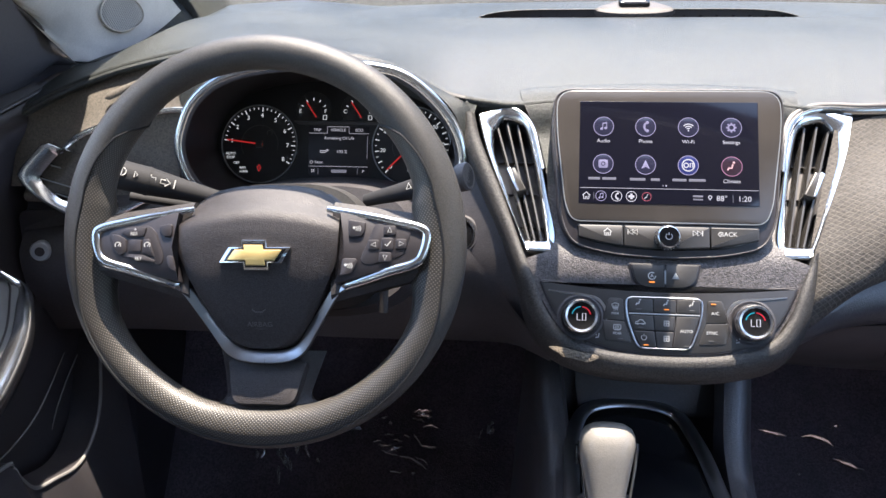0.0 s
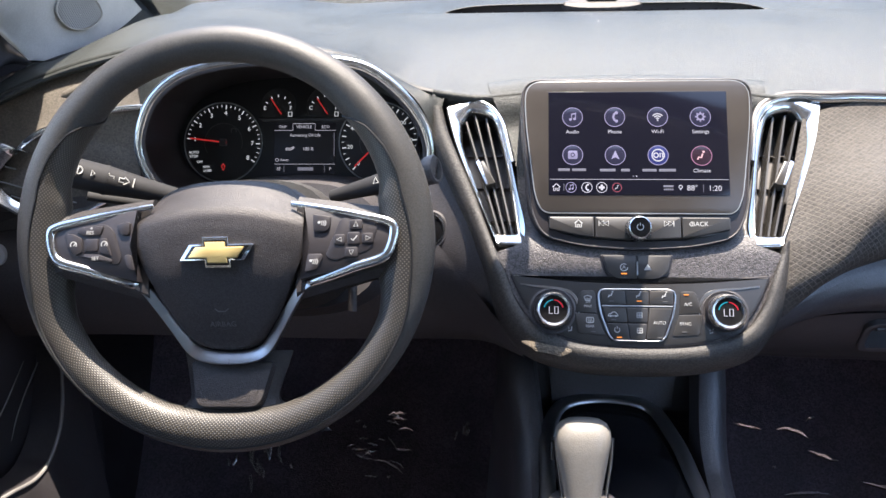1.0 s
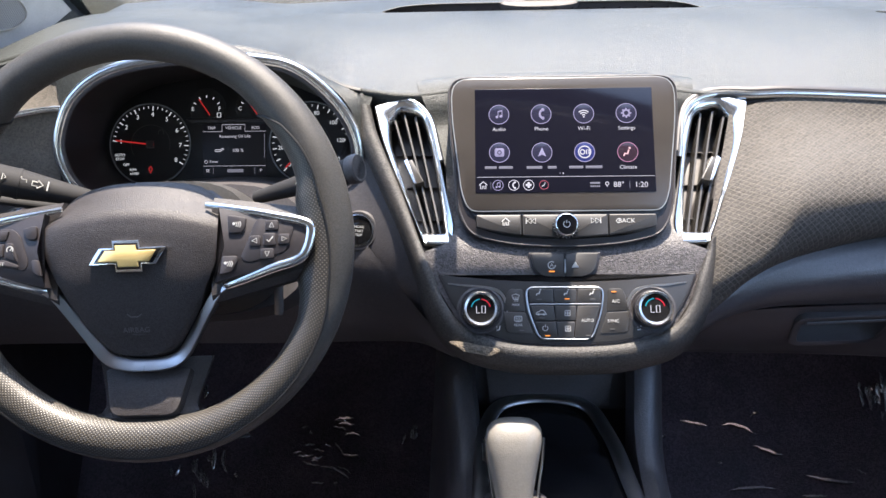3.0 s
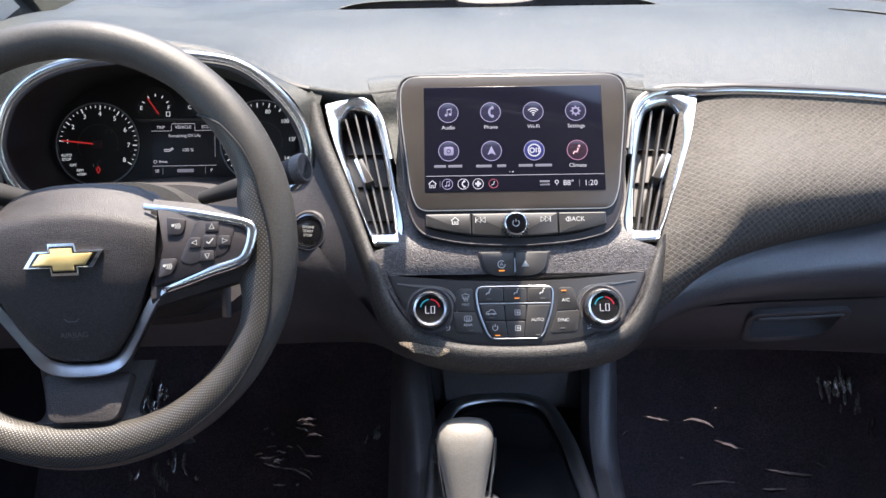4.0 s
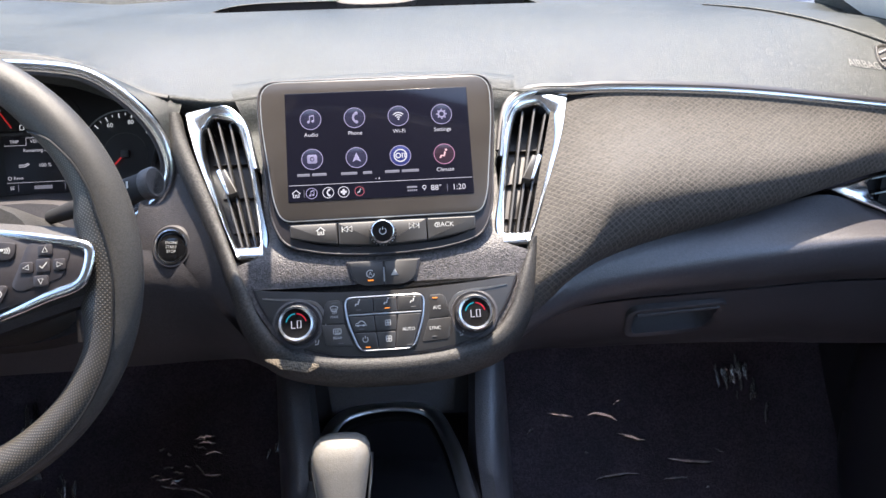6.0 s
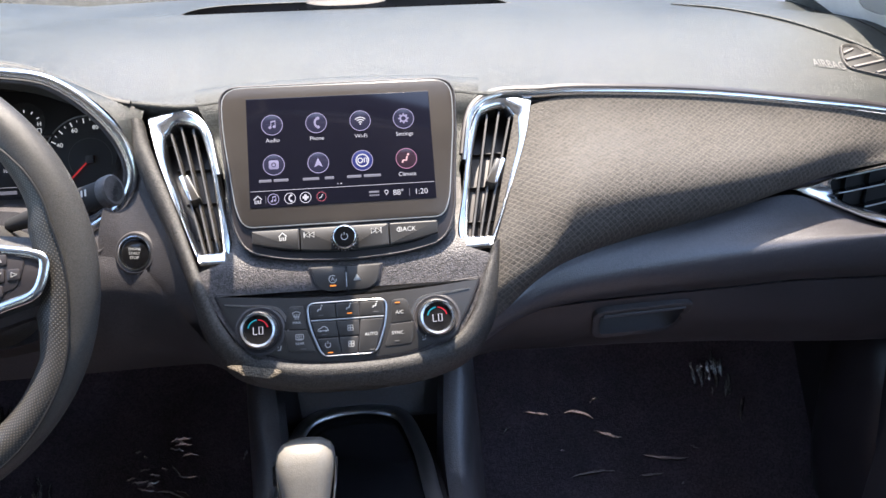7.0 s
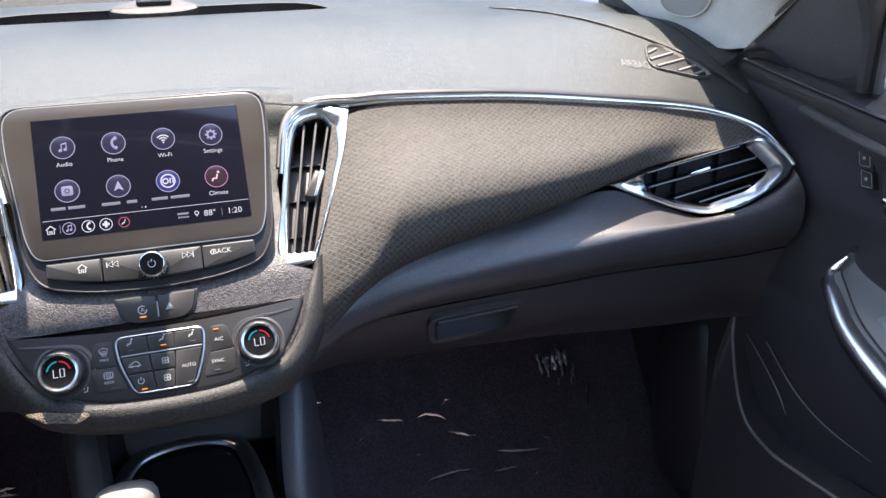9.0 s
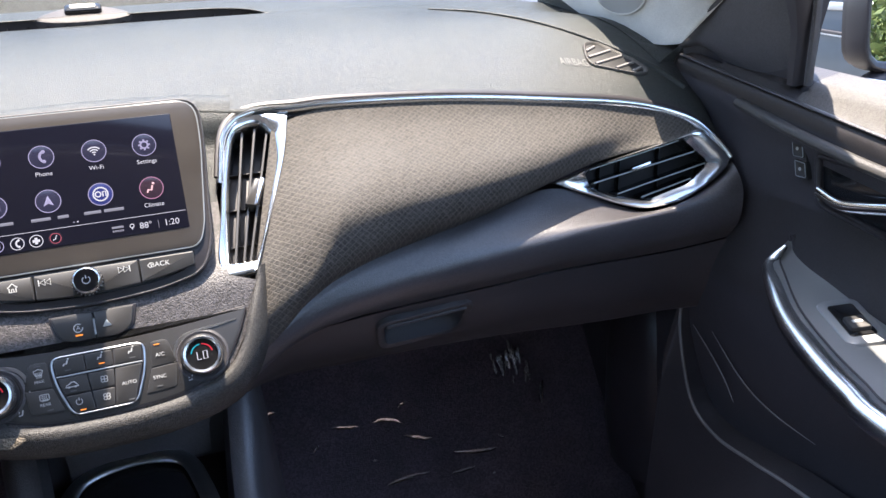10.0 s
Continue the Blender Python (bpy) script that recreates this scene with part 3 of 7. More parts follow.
    bm = box(*sorted((sx * 0.72, sx * 0.75)), -1.75, -0.82, 0.2, 0.95)
    tagged(part("wall_side", bm, SEAT), "grey rear side trim", "wall", kind="structure")
    # windscreen pillar with tweeter grille
    pil = thing("windscreen_pillar", X(0.70, 1.0, 0.97), "pale grey plastic pillar trim with a round speaker grille", "pillar trim", "windscreen pillars")
    foot = spline([X(0.712, 0.949, 0.963), X(0.703, 0.975, 0.960), X(0.698, 1.024, 0.963), X(0.690, 1.08, 0.974), X(0.682, 1.14, 0.990), X(0.674, 1.19, 1.010), X(0.666, 1.26, 1.035)], 24)
    head = spline([X(0.714, 0.947, 0.964), X(0.720, 0.936, 0.980), X(0.722, 0.923, 0.996), X(0.720, 0.896, 1.017), X(0.713, 0.84, 1.05), X(0.69, 0.775, 1.11), X(0.65, 0.73, 1.17)], 24)
    rows = []
    for a, b in zip(foot, head):
        rows.append([a.lerp(b, f) + Vector((-sx * min(0.012, 0.10 * (b - a).length) * math.sin(math.pi * f), 0, 0)) for f in np.linspace(0, 0.93, 10)])
        rows[-1] += [b.lerp(X(0.59, 0.48, 1.34), f) + Vector((sx * 0.05 * math.sin(math.pi * f), 0, 0)) for f in (0.02, 0.06, 0.12, 0.3, 0.6, 0.999)]
    if sx < 0:  # the cover runs on along the glass
        rows.append([X(0.657, 1.25, 1.070).lerp(X(0.60, 0.62, 1.26), f) for f in np.linspace(0, 0.93, 10)] + [X(0.60, 0.62, 1.26).lerp(X(0.56, 0.48, 1.33), f) for f in (0.02, 0.06, 0.12, 0.3, 0.6, 0.999)])
    part("pillar_cover", loft(rows), PILLAR, pil, sharp=75)
    part("pillar_skirt", loft([[p + Vector((sx * 0.001, 0, 0)), p + Vector((sx * 0.003, 0, -0.03)), p + Vector((sx * 0.004, 0, -0.07))] for p in foot if p.y > 1.06]), DASH, pil, "dark lower edge of the pillar trim")
    rows = [[a, a + Vector((sx * 0.035, 0, -0.003)), a + Vector((sx * 0.075, 0.01, -0.03))] for a in head]
    for line in (foot, [p for p in sail[:30] if p.y > 0.80]):
        part("outer_seal", loft([[a + Vector((0, 0, 0.0005)), a + Vector((sx * 0.035, 0, -0.002)), a + Vector((sx * 0.085, 0.004, -0.02))] for a in line]), BLACK, pil)
    part("pillar_outer", loft(rows), PAINT, pil, "painted outer skin of the pillar")
    def cover(a, f):
        s = a * 23
        j = min(int(s), 22)
        a, b = foot[j].lerp(foot[j + 1], s - j), head[j].lerp(head[j + 1], s - j)
        return a.lerp(b, f) + Vector((-sx * min(0.012, 0.10 * (b - a).length) * math.sin(math.pi * f), 0, 0))

    def patch(k, lift):
        return [cover((0.70 if sx > 0 else 0.665) + 0.125 * k * math.sin(w), (0.36 if sx > 0 else 0.38) + 0.155 * k * math.cos(w)) + Vector((-sx * lift, -lift * 0.3, 0)) for w in np.linspace(0, 2 * math.pi, 36, endpoint=False)]
    grille = part("speaker_grille", loft([patch(1, -0.002), patch(0.98, 0.002)] + [patch(k, 0.003) for k in (0.94, 0.7, 0.45, 0.2, 0.02)], around=True, project=lambda c: (c.y, c.z)), MESH, pil, "round perforated tweeter grille")
    part("grille_ring", sweep(patch(1.0, 0.0025), oval(0.0014, 0.0014, 6), (-sx, 0, 0), closed=True), PILLAR, grille)
    return door


MESH = patterned(material("perforated_grille", (0.42, 0.42, 0.41), 0.6, stain=0.05), dots(0.0042, 0.26, (0.05, 0.05, 0.05), -0.0006))
door_side(1, "passenger")
door_side(-1, "driver")


# ---- dashboard skins ----
dash = thing("dashboard", (0, 1.1, 0.7), "dark grey moulded car dashboard with chrome strips and mesh fabric panel", "dashboard")
EDGE = [(-0.72, 0.87, 0.942), (-0.67, 0.89, 0.967), (-0.61, 0.90, 0.9885), (-0.54, 0.90, 1.0050), (-0.47, 0.897, 1.0160), (-0.42, 0.893, 1.0150), (-0.32, 0.895, 1.002), (-0.272, 0.90, 0.985), (-0.228, 0.895, 0.965), (-0.19, 0.893, 0.957), (-0.15, 0.8945, 0.953),
        (-0.10, 0.898, 0.957), (0, 0.900, 0.960), (0.10, 0.898, 0.957), (0.16, 0.893, 0.951), (0.25, 0.895, 0.951), (0.377, 0.897, 0.944), (0.515, 0.897, 0.927), (0.60, 0.895, 0.914), (0.66, 0.888, 0.897), (0.70, 0.868, 0.868), (0.716, 0.85, 0.84)]
front = spline(EDGE, 170)


def dash_top(p, r):
    """A point of the dashboard's upper skin behind the edge point p; r: 0 at the edge, 1 at the demister slot, up to 2 at the glass."""
    x = p.x
    y1, z1 = 1.19 - 0.10 * (x / 0.7) ** 4, 1.022 - 0.035 * (x / 0.7) ** 4
    z1 += float(np.interp(x, [-0.68, -0.64, -0.60, -0.50, -0.38], [0, 0.012, 0.025, 0.02, 0]))
    if r <= 1:
        return Vector((x, p.y + (y1 - p.y) * r, p.z + (z1 - p.z) * (1 - (1 - r) ** 1.9)))
    return Vector((x, y1 + 0.20 * (r - 1), z1 + 0.012 * (r - 1)))


rows = []
for p in front:
    row = [p + Vector((0, 0.012, -0.03)), p + Vector((0, -0.002, -0.010)), p + Vector((0, -0.0046, -0.0065)), p + Vector((0, -0.0042, -0.0030)), p + Vector((0, -0.0020, -0.0008))]
    row += [dash_top(p, r) for r in (0, 0.012, 0.03, 0.06, 0.1, 0.15, 0.2, 0.28, 0.36, 0.45, 0.55, 0.65, 0.75, 0.85, 0.93, 1.0)]
    g = max(0.0, 1 - abs((p.x - 0.009) / 0.224) ** 8)
    row += [dash_top(p, 1.0) + Vector((0, a, b * g)) for a, b in ((0.004, -0.010), (0.018, -0.010), (0.021, 0.0085), (0.024, 0.0095), (0.05, 0.008))]
    row += [dash_top(p, 1.6) + Vector((0, 0, 0.004)), dash_top(p, 2.1)]
    rows.append(row)
part("top_pad", loft(rows), DASH, dash, "dark grey grained upper pad, dusty in the sun", sharp=70)

# dark end trim of the dashboard, a ramp from the upper pad to the pillar's foot, ending at the door's joint
def pad_at(x, y):
    e = Vector((x, *(float(np.interp(x, [p[0] for p in EDGE], [p[k] for p in EDGE])) for k in (1, 2))))
    return dash_top(e, (y - e.y) / (1.19 - 0.10 * (x / 0.7) ** 4 - e.y))


for sx in (-1, 1):
    dy, dz = (0.042, 0.02) if sx < 0 else (0, 0)
    hi = spline([(sx * 0.716, 0.957 + dy, 0.9585 + dz), (sx * 0.706, 0.978 + dy, 0.9585 + dz), (sx * 0.700, 1.024 + dy, 0.962 + dz), (sx * 0.692, 1.08 + dy, 0.973 + dz), (sx * 0.684, 1.14 + dy, 0.989 + dz)], 20)
    rows = []
    for k, a in enumerate(hi):
        x = sx * (0.686 - 0.0016 * k)
        b = pad_at(x, a.y - 0.004 + 0.0012 * k) + Vector((0, 0, 0.0012))
        rows.append([Vector((sx * 0.79, a.y + 0.01, a.z - 0.004)), a, a.lerp(b, 0.3), a.lerp(b, 0.7), b, b + Vector((-sx * 0.002, 0, -0.012))])
    rows.insert(0, [p + Vector((0, 0.001, -0.03)) for p in rows[0]])
    part("end_trim", loft(rows), DASH, dash, "dark trim at the pillar's foot", sharp=50)

# passenger fabric panel, between the chrome strip and the bolster's crease
STRIP = [(0.180, 0.882, 0.932), (0.253, 0.890, 0.945), (0.377, 0.892, 0.938), (0.515, 0.892, 0.921), (0.591, 0.890, 0.910), (0.650, 0.882, 0.894), (0.690, 0.862, 0.866), (0.708, 0.838, 0.842)]
CREASE = [(0.100, 0.742, 0.735), (0.146, 0.762, 0.760), (0.180, 0.780, 0.781), (0.220, 0.796, 0.796), (0.285, 0.815, 0.807), (0.385, 0.840, 0.817), (0.475, 0.866, 0.831), (0.530, 0.875, 0.843), (0.595, 0.869, 0.857), (0.652, 0.861, 0.870), (0.682, 0.853, 0.874)]
a_line, b_line = spline(STRIP, 60), spline(CREASE, 60)


def bulge(a, b, f, k):
    p = a.lerp(b, f)
    g = 1 - (1 - f) ** k
    return Vector((p.x, a.y + (b.y - a.y) * g - 0.006 * math.sin(math.pi * f), p.z))


def fold(a, b, f, w):
    """The fabric's section: it leans out, turns over a soft fold and runs back under to the crease."""
    p = a.lerp(b, f)
    g = float(np.interp(f * float(np.interp(p.x, [0.15, 0.32], [1.0, 0.86])), FOLD_F, FOLD_G))
    g = float(np.interp(f, [0, 0.28, 0.56, 0.78, 1], [0.0, 0.37, 0.755, 0.92, 1.0])) * (1 - w) + g * w
    h = w * float(np.interp(f, [0, 0.70, 0.77, 0.86, 1], [0.0, 1.0, 1.02, 0.8, 0.0])) * float(np.interp(p.x, [0.30, 0.50, 0.66, 0.70], [1.0, 1.3, 0.8, 0.0]))
    return Vector((p.x, a.y + (b.y - a.y) * g - 0.010 * h, p.z))


FOLD_F = np.linspace(0, 1, 41)
FOLD_G = [p.z for p in spline([(f, 0, g) for f, g in ((0, 0), (0.05, 0.16), (0.2, 0.45), (0.4, 0.77), (0.52, 0.95), (0.585, 1.01), (0.63, 1.04), (0.70, 1.05), (0.85, 1.03), (1, 1))], 41)]
rows = [[fold(a, b, f, min(1.0, i / 9) ** 1.3) for f in np.linspace(0, 1, 34)] for i, (a, b) in enumerate(zip(a_line, b_line))]
part("fabric_panel", loft(rows, project=lambda c: (c.x, 0.53 * c.y + 0.85 * c.z)), FABRIC, dash, "brown-grey panel with a woven diamond mesh", sharp=70)
# bolster below the crease, down to the glove box seam
SEAM = [(0.104, 0.80, 0.70), (0.140, 0.812, 0.722), (0.175, 0.82, 0.731), (0.216, 0.825, 0.733), (0.279, 0.830, 0.734), (0.417, 0.840, 0.733), (0.493, 0.845, 0.733), (0.597, 0.850, 0.728), (0.66, 0.845, 0.73), (0.712, 0.83, 0.74)]
s_line = spline(SEAM, 60)
NOSE = [(0.110, 0.756, 0.724), (0.146, 0.766, 0.744), (0.180, 0.776, 0.759), (0.222, 0.786, 0.770), (0.285, 0.795, 0.779), (0.385, 0.806, 0.785), (0.479, 0.812, 0.788), (0.56, 0.818, 0.788), (0.64, 0.818, 0.790), (0.712, 0.810, 0.803)]
n_line = spline(NOSE, 60)


def three(a, n, s):
    """A smooth section from a crease over a nose to a seam."""
    q = a.lerp(n, 0.5) + Vector((0, -0.002, 0.004))
    w = n.lerp(s, 0.5) + Vector((0, -0.008, -0.004))
    return spline([a, q, n, w, s], 17)


TOP = CREASE[:6] + [(0.478, 0.864, 0.827), (0.536, 0.864, 0.809), (0.572, 0.855, 0.794), (0.604, 0.847, 0.785), (0.648, 0.841, 0.790), (0.692, 0.838, 0.813), (0.714, 0.838, 0.835)]
rows = [three(a, n, s) for a, n, s in zip(spline(TOP, 60), n_line, s_line)]
part("passenger_bolster", loft(rows), BOLSTER, dash, "dark padded bolster above the glove box", sharp=70)
# driver's lower panel: the same sweep mirrored near the stack, then level behind the wheel
D_TOP = [(-0.116, 0.742, 0.735), (-0.150, 0.765, 0.768), (-0.185, 0.80, 0.80), (-0.215, 0.825, 0.815), (-0.30, 0.84, 0.82), (-0.45, 0.845, 0.82), (-0.60, 0.845, 0.82), (-0.71, 0.83, 0.81)]
D_NOSE = [(-0.110, 0.758, 0.722), (-0.150, 0.778, 0.742), (-0.19, 0.80, 0.765), (-0.225, 0.815, 0.775), (-0.30, 0.82, 0.78), (-0.45, 0.82, 0.78), (-0.60, 0.82, 0.78), (-0.71, 0.81, 0.78)]
D_LOW = [(-0.104, 0.80, 0.69), (-0.15, 0.84, 0.685), (-0.20, 0.85, 0.682), (-0.254, 0.85, 0.681), (-0.33, 0.85, 0.68), (-0.45, 0.85, 0.68), (-0.60, 0.85, 0.68), (-0.71, 0.84, 0.68)]
rows = [three(a, n, s) for a, n, s in zip(spline(D_TOP, 50), spline(D_NOSE, 50), spline(D_LOW, 50))]
part("knee_panel", loft(rows), TRIM, dash, "dark lower panel below the steering column", sharp=70)
# flank from the stack's soft border to the start button
E_IN = [(-0.207, 0.884, 0.942), (-0.202, 0.866, 0.910), (-0.178, 0.830, 0.865), (-0.158, 0.798, 0.832), (-0.140, 0.772, 0.800), (-0.126, 0.755, 0.765), (-0.102, 0.745, 0.722)]
E_OUT = [(-0.212, 0.880, 0.938), (-0.225, 0.866, 0.895), (-0.240, 0.848, 0.855), (-0.245, 0.838, 0.825), (-0.238, 0.826, 0.795), (-0.210, 0.812, 0.760), (-0.150, 0.800, 0.715)]
rows = [[a.lerp(b, f) + Vector((0, 0.008 * math.sin(math.pi * f), -0.004 * math.sin(math.pi * f))) for f in np.linspace(0, 1, 8)] for a, b in zip(spline(E_IN, 40), spline(E_OUT, 40))]
part("stack_flank", loft(rows), TRIM, dash, "smooth dark flank beside the steering column", sharp=70)
# face between knee panel and cluster, with the start button
F_TOP = [(-0.214, 0.876, 0.935), (-0.222, 0.870, 0.895), (-0.24, 0.862, 0.86), (-0.30, 0.872, 0.84), (-0.45, 0.872, 0.84), (-0.53, 0.868, 0.85), (-0.71, 0.85, 0.85)]
F_LOW = [(-0.216, 0.874, 0.925), (-0.235, 0.854, 0.865), (-0.243, 0.836, 0.822), (-0.30, 0.838, 0.822), (-0.45, 0.843, 0.822), (-0.60, 0.843, 0.822), (-0.71, 0.828, 0.812)]
rows = [[a.lerp(b, f) for f in np.linspace(0, 1, 8)] for a, b in zip(spline(F_TOP, 50), spline(F_LOW, 50))]
part("column_surround", loft(rows), TRIM, dash, sharp=70)
# driver's outer panel, left of the cluster
TAN = material("brown_grained_panel", (0.115, 0.102, 0.086), 0.6, grain=0.7, grain_size=0.0012, stain=0.12)
L_TOP = [(-0.525, 0.872, 0.942), (-0.58, 0.862, 0.934), (-0.637, 0.852, 0.915), (-0.68, 0.850, 0.880), (-0.700, 0.835, 0.862)]
rows = []
for p in front:
    if p.x < -0.515:
        q = Vector((p.x, float(np.interp(-p.x, [-c[0] for c in L_TOP], [c[1] for c in L_TOP])), float(np.interp(-p.x, [-c[0] for c in L_TOP], [c[2] for c in L_TOP]))))
        rows.append([p + Vector((0, 0.002, -0.006)), p.lerp(q, 0.15) + Vector((0, 0.004, 0)), p.lerp(q, 0.6) + Vector((0, 0.004, 0)), q])
part("driver_upper_panel", loft(rows), TAN, dash, "grey-brown panel under the driver's dash edge", sharp=70)
part("edge_roll", sweep([p + Vector((0, -0.001, -0.008)) for p in front if p.x < -0.44], oval(0.0045, 0.0085, 10), (0, -1, 0)), DASH, dash, "dark rolled edge of the upper pad")
RECESS = [p[:3] for p in ((-0.612, 0.8735, 0.9560), (-0.600, 0.8755, 0.9610), (-0.580, 0.8800, 0.9705), (-0.555, 0.8840, 0.9800))]
part("recess_lip", sweep(spline(RECESS, 20), oval(0.0055, 0.0030, 10), (0, -0.7, 0.7), scale=list(np.interp(np.linspace(0, 1, 20), [0, 0.12, 0.35, 1], [0.25, 0.9, 1.0, 0.3]))), TAN, dash, "rounded lip of a shallow moulded recess")
L_LOW = [(-0.53, 0.862, 0.845), (-0.58, 0.862, 0.842), (-0.637, 0.855, 0.84), (-0.68, 0.842, 0.842), (-0.702, 0.832, 0.845)]
rows = [[bulge(a, b, f, 1.6) for f in np.linspace(0, 1, 10)] for a, b in zip(spline(L_TOP, 24), spline(L_LOW, 24))]
part("driver_fabric_panel", loft(rows, project=lambda c: (c.x, 0.53 * c.y + 0.85 * c.z)), TAN, dash, "brown-grey panel beside the instruments", sharp=70)

# centre stack skin: flat at the controls, leaning further back between the vents
rows = []
for f in np.linspace(0, 1, 30):
    v = -0.125 + 0.285 * f
    half = float(np.interp(v, [-0.125, -0.10, -0.075, -0.05, -0.0267, -0.0169, 0.06, 0.16], [0.080, 0.098, 0.114, 0.129, 0.138, 0.112, 0.116, 0.140]))
    row = []
    for a in np.linspace(-1, 1, 25):
        p = STACK @ Vector((half * a, v, 0))
        if v > -0.02:
            q = VENT @ Vector((half * a, (v + 0.02) * 1.08, -0.006))
            k = min(1.0, (v + 0.02) / 0.03)
            p = p.lerp(q, k)
        row.append(p)
    rows.append(row)
part("stack_face", loft(rows[:19]), GRAIN, dash, "coarse grained black face of the centre stack", sharp=70)
lip = [min(front, key=lambda p: abs(p.x - a)) for a in np.linspace(-0.146, 0.146, 25)]


def bend_over(a, p, f):
    """From the stack's face a over the edge point p of the upper pad and onto the pad."""
    b, c = p + Vector((0, -0.010, 0.006)), dash_top(p, 0.07) + Vector((0, 0, 0.0008))
    return a * (1 - f) ** 2 + b * 2 * f * (1 - f) + c * f * f


part("stack_shoulder", loft(rows[18:25] + [[bend_over(a, p, f) for a, p in zip(rows[24], lip)] for f in (0.15, 0.3, 0.45, 0.6, 0.75, 0.88, 1.0)]), DASH, dash, "grey shoulder between the vents and the touchscreen", sharp=70)
# soft border round the stack: left flank, lower lip, right corner
IN = [(-0.196, 0.886, 0.940), (-0.186, 0.862, 0.912), (-0.160, 0.817, 0.865), (-0.141, 0.778, 0.828)] + [(STACK @ Vector((u, v, 0.001)))[:] for u, v in ((-0.128, -0.045), (-0.115, -0.076), (-0.093, -0.101), (-0.055, -0.1135), (0, -0.117), (0.055, -0.1135), (0.093, -0.101), (0.113, -0.078), (0.124, -0.050))] + [(0.138, 0.776, 0.826)]
OUT = [(-0.207, 0.880, 0.942), (-0.203, 0.862, 0.910), (-0.180, 0.825, 0.865), (-0.160, 0.792, 0.832)] + [(STACK @ Vector((u, v, -0.004)))[:] for u, v in ((-0.143, -0.045), (-0.130, -0.086), (-0.105, -0.1185), (-0.060, -0.1335), (0, -0.1375), (0.060, -0.1335), (0.105, -0.1185), (0.130, -0.086), (0.139, -0.050))] + [(0.146, 0.780, 0.828)]
nrm = STACK.to_3x3() @ Vector((0, 0, 1))
rows = []
for a, b in zip(spline(IN, 70), spline(OUT, 70)):
    w = (b - a)
    rows.append([a - nrm * 0.004, a + nrm * 0.003, a + w * 0.25 + nrm * 0.0065, a + w * 0.6 + nrm * 0.006, b, b + w * 0.25 - nrm * 0.012, b + w * 0.25 - nrm * 0.035, b - nrm * 0.08])
part("stack_border", loft(rows), BORDER, dash, "soft grey-brown padded border round the centre stack", sharp=70)
# irregular tan patch at the border's lower left
stain = [(-0.088 + 0.021 * math.cos(a) * (1 + 0.25 * math.sin(3 * a)), -0.1185 + 0.006 * math.sin(a) * (1 + 0.3 * math.cos(2 * a)) - 0.0042 * math.cos(a)) for a in np.linspace(0, 2 * math.pi, 28, endpoint=False)]
TAN_VINYL = material("tan_vinyl", (0.115, 0.092, 0.066), 0.7, grain=0.8, grain_size=0.0016, kind="voronoi", stain=0.35, stain_size=0.006)
part("tan_patch", plate(stain, 0.0045, 0.0066, 0.0003, STACK), TAN_VINYL, dash, "tan irregular patch on the padded border")

# ---- cluster hood and chrome ring ----
RING_OUT = [(-0.160, -0.005), (-0.155, 0.022), (-0.140, 0.050), (-0.110, 0.073), (-0.065, 0.086), (0, 0.091), (0.065, 0.086), (0.098, 0.077), (0.129, 0.053), (0.151, 0.024), (0.160, -0.006), (0.155, -0.030), (0.135, -0.052), (0.09, -0.075), (0.04, -0.083), (0, -0.085), (-0.04, -0.083), (-0.09, -0.075), (-0.130, -0.055), (-0.150, -0.036)]
ring2 = [p[:2] for p in spline([(*p, 0) for p in RING_OUT], 72, closed=True)]
rows = []
for p in ring2:
    q = CLUSTER @ Vector((p[0] * 0.93, p[1] * 0.82 - 0.004, 0.0))
    a = RING @ Vector((*p, 0))
    rows.append([a, a.lerp(q, 0.3), a.lerp(q, 0.7), q])
part("cluster_tunnel", loft(rows, along=True), BLACK, dash, "matt black tunnel round the instruments")
up = RING.to_3x3() @ Vector((0, 0, 1))
part("cluster_ring", sweep([RING @ Vector((*p, 0.0)) for p in ring2], oval(0.0062, 0.0050, 12), up, closed=True), CHROME, dash, "satin chrome ring round the instruments")
part("ring_groove", sweep([RING @ Vector((p[0] * 0.962, p[1] * 0.935, 0.0015)) for p in ring2], oval(0.0024, 0.0024, 8), up, closed=True), TRIM, dash, "dark inner edge of the ring")
# hood skin from the ring out to the upper pad
rows = []
for p in front:
    if -0.541 < p.x < -0.19:
        a = max(-1, min(1, (p.x + 0.371) / 0.170))
        q = RING @ Vector((0.162 * a, 0.092 * max(0.0, 1 - abs(a) ** 2.6) ** 0.5, -0.002))
        rows.append([q, q.lerp(p, 0.5) + Vector((0, -0.002, 0.002)), p + Vector((0, 0.0, -0.002))])
part("pad_seam", sweep([p + Vector((0, -0.0040, -0.0035)) for p in front if -0.50 < p.x < -0.205], oval(0.0030, 0.0026, 8), (0, -0.5, 0.85), scale=list(np.interp(np.linspace(0, 1, sum(-0.50 < p.x < -0.205 for p in front)), [0, 0.3, 1], [0.3, 0.9, 1.2]))), VOID, dash, "dark gap between hood and upper pad")
part("cluster_hood", loft(rows), DASH, dash, "grained hood over the instruments", sharp=70)

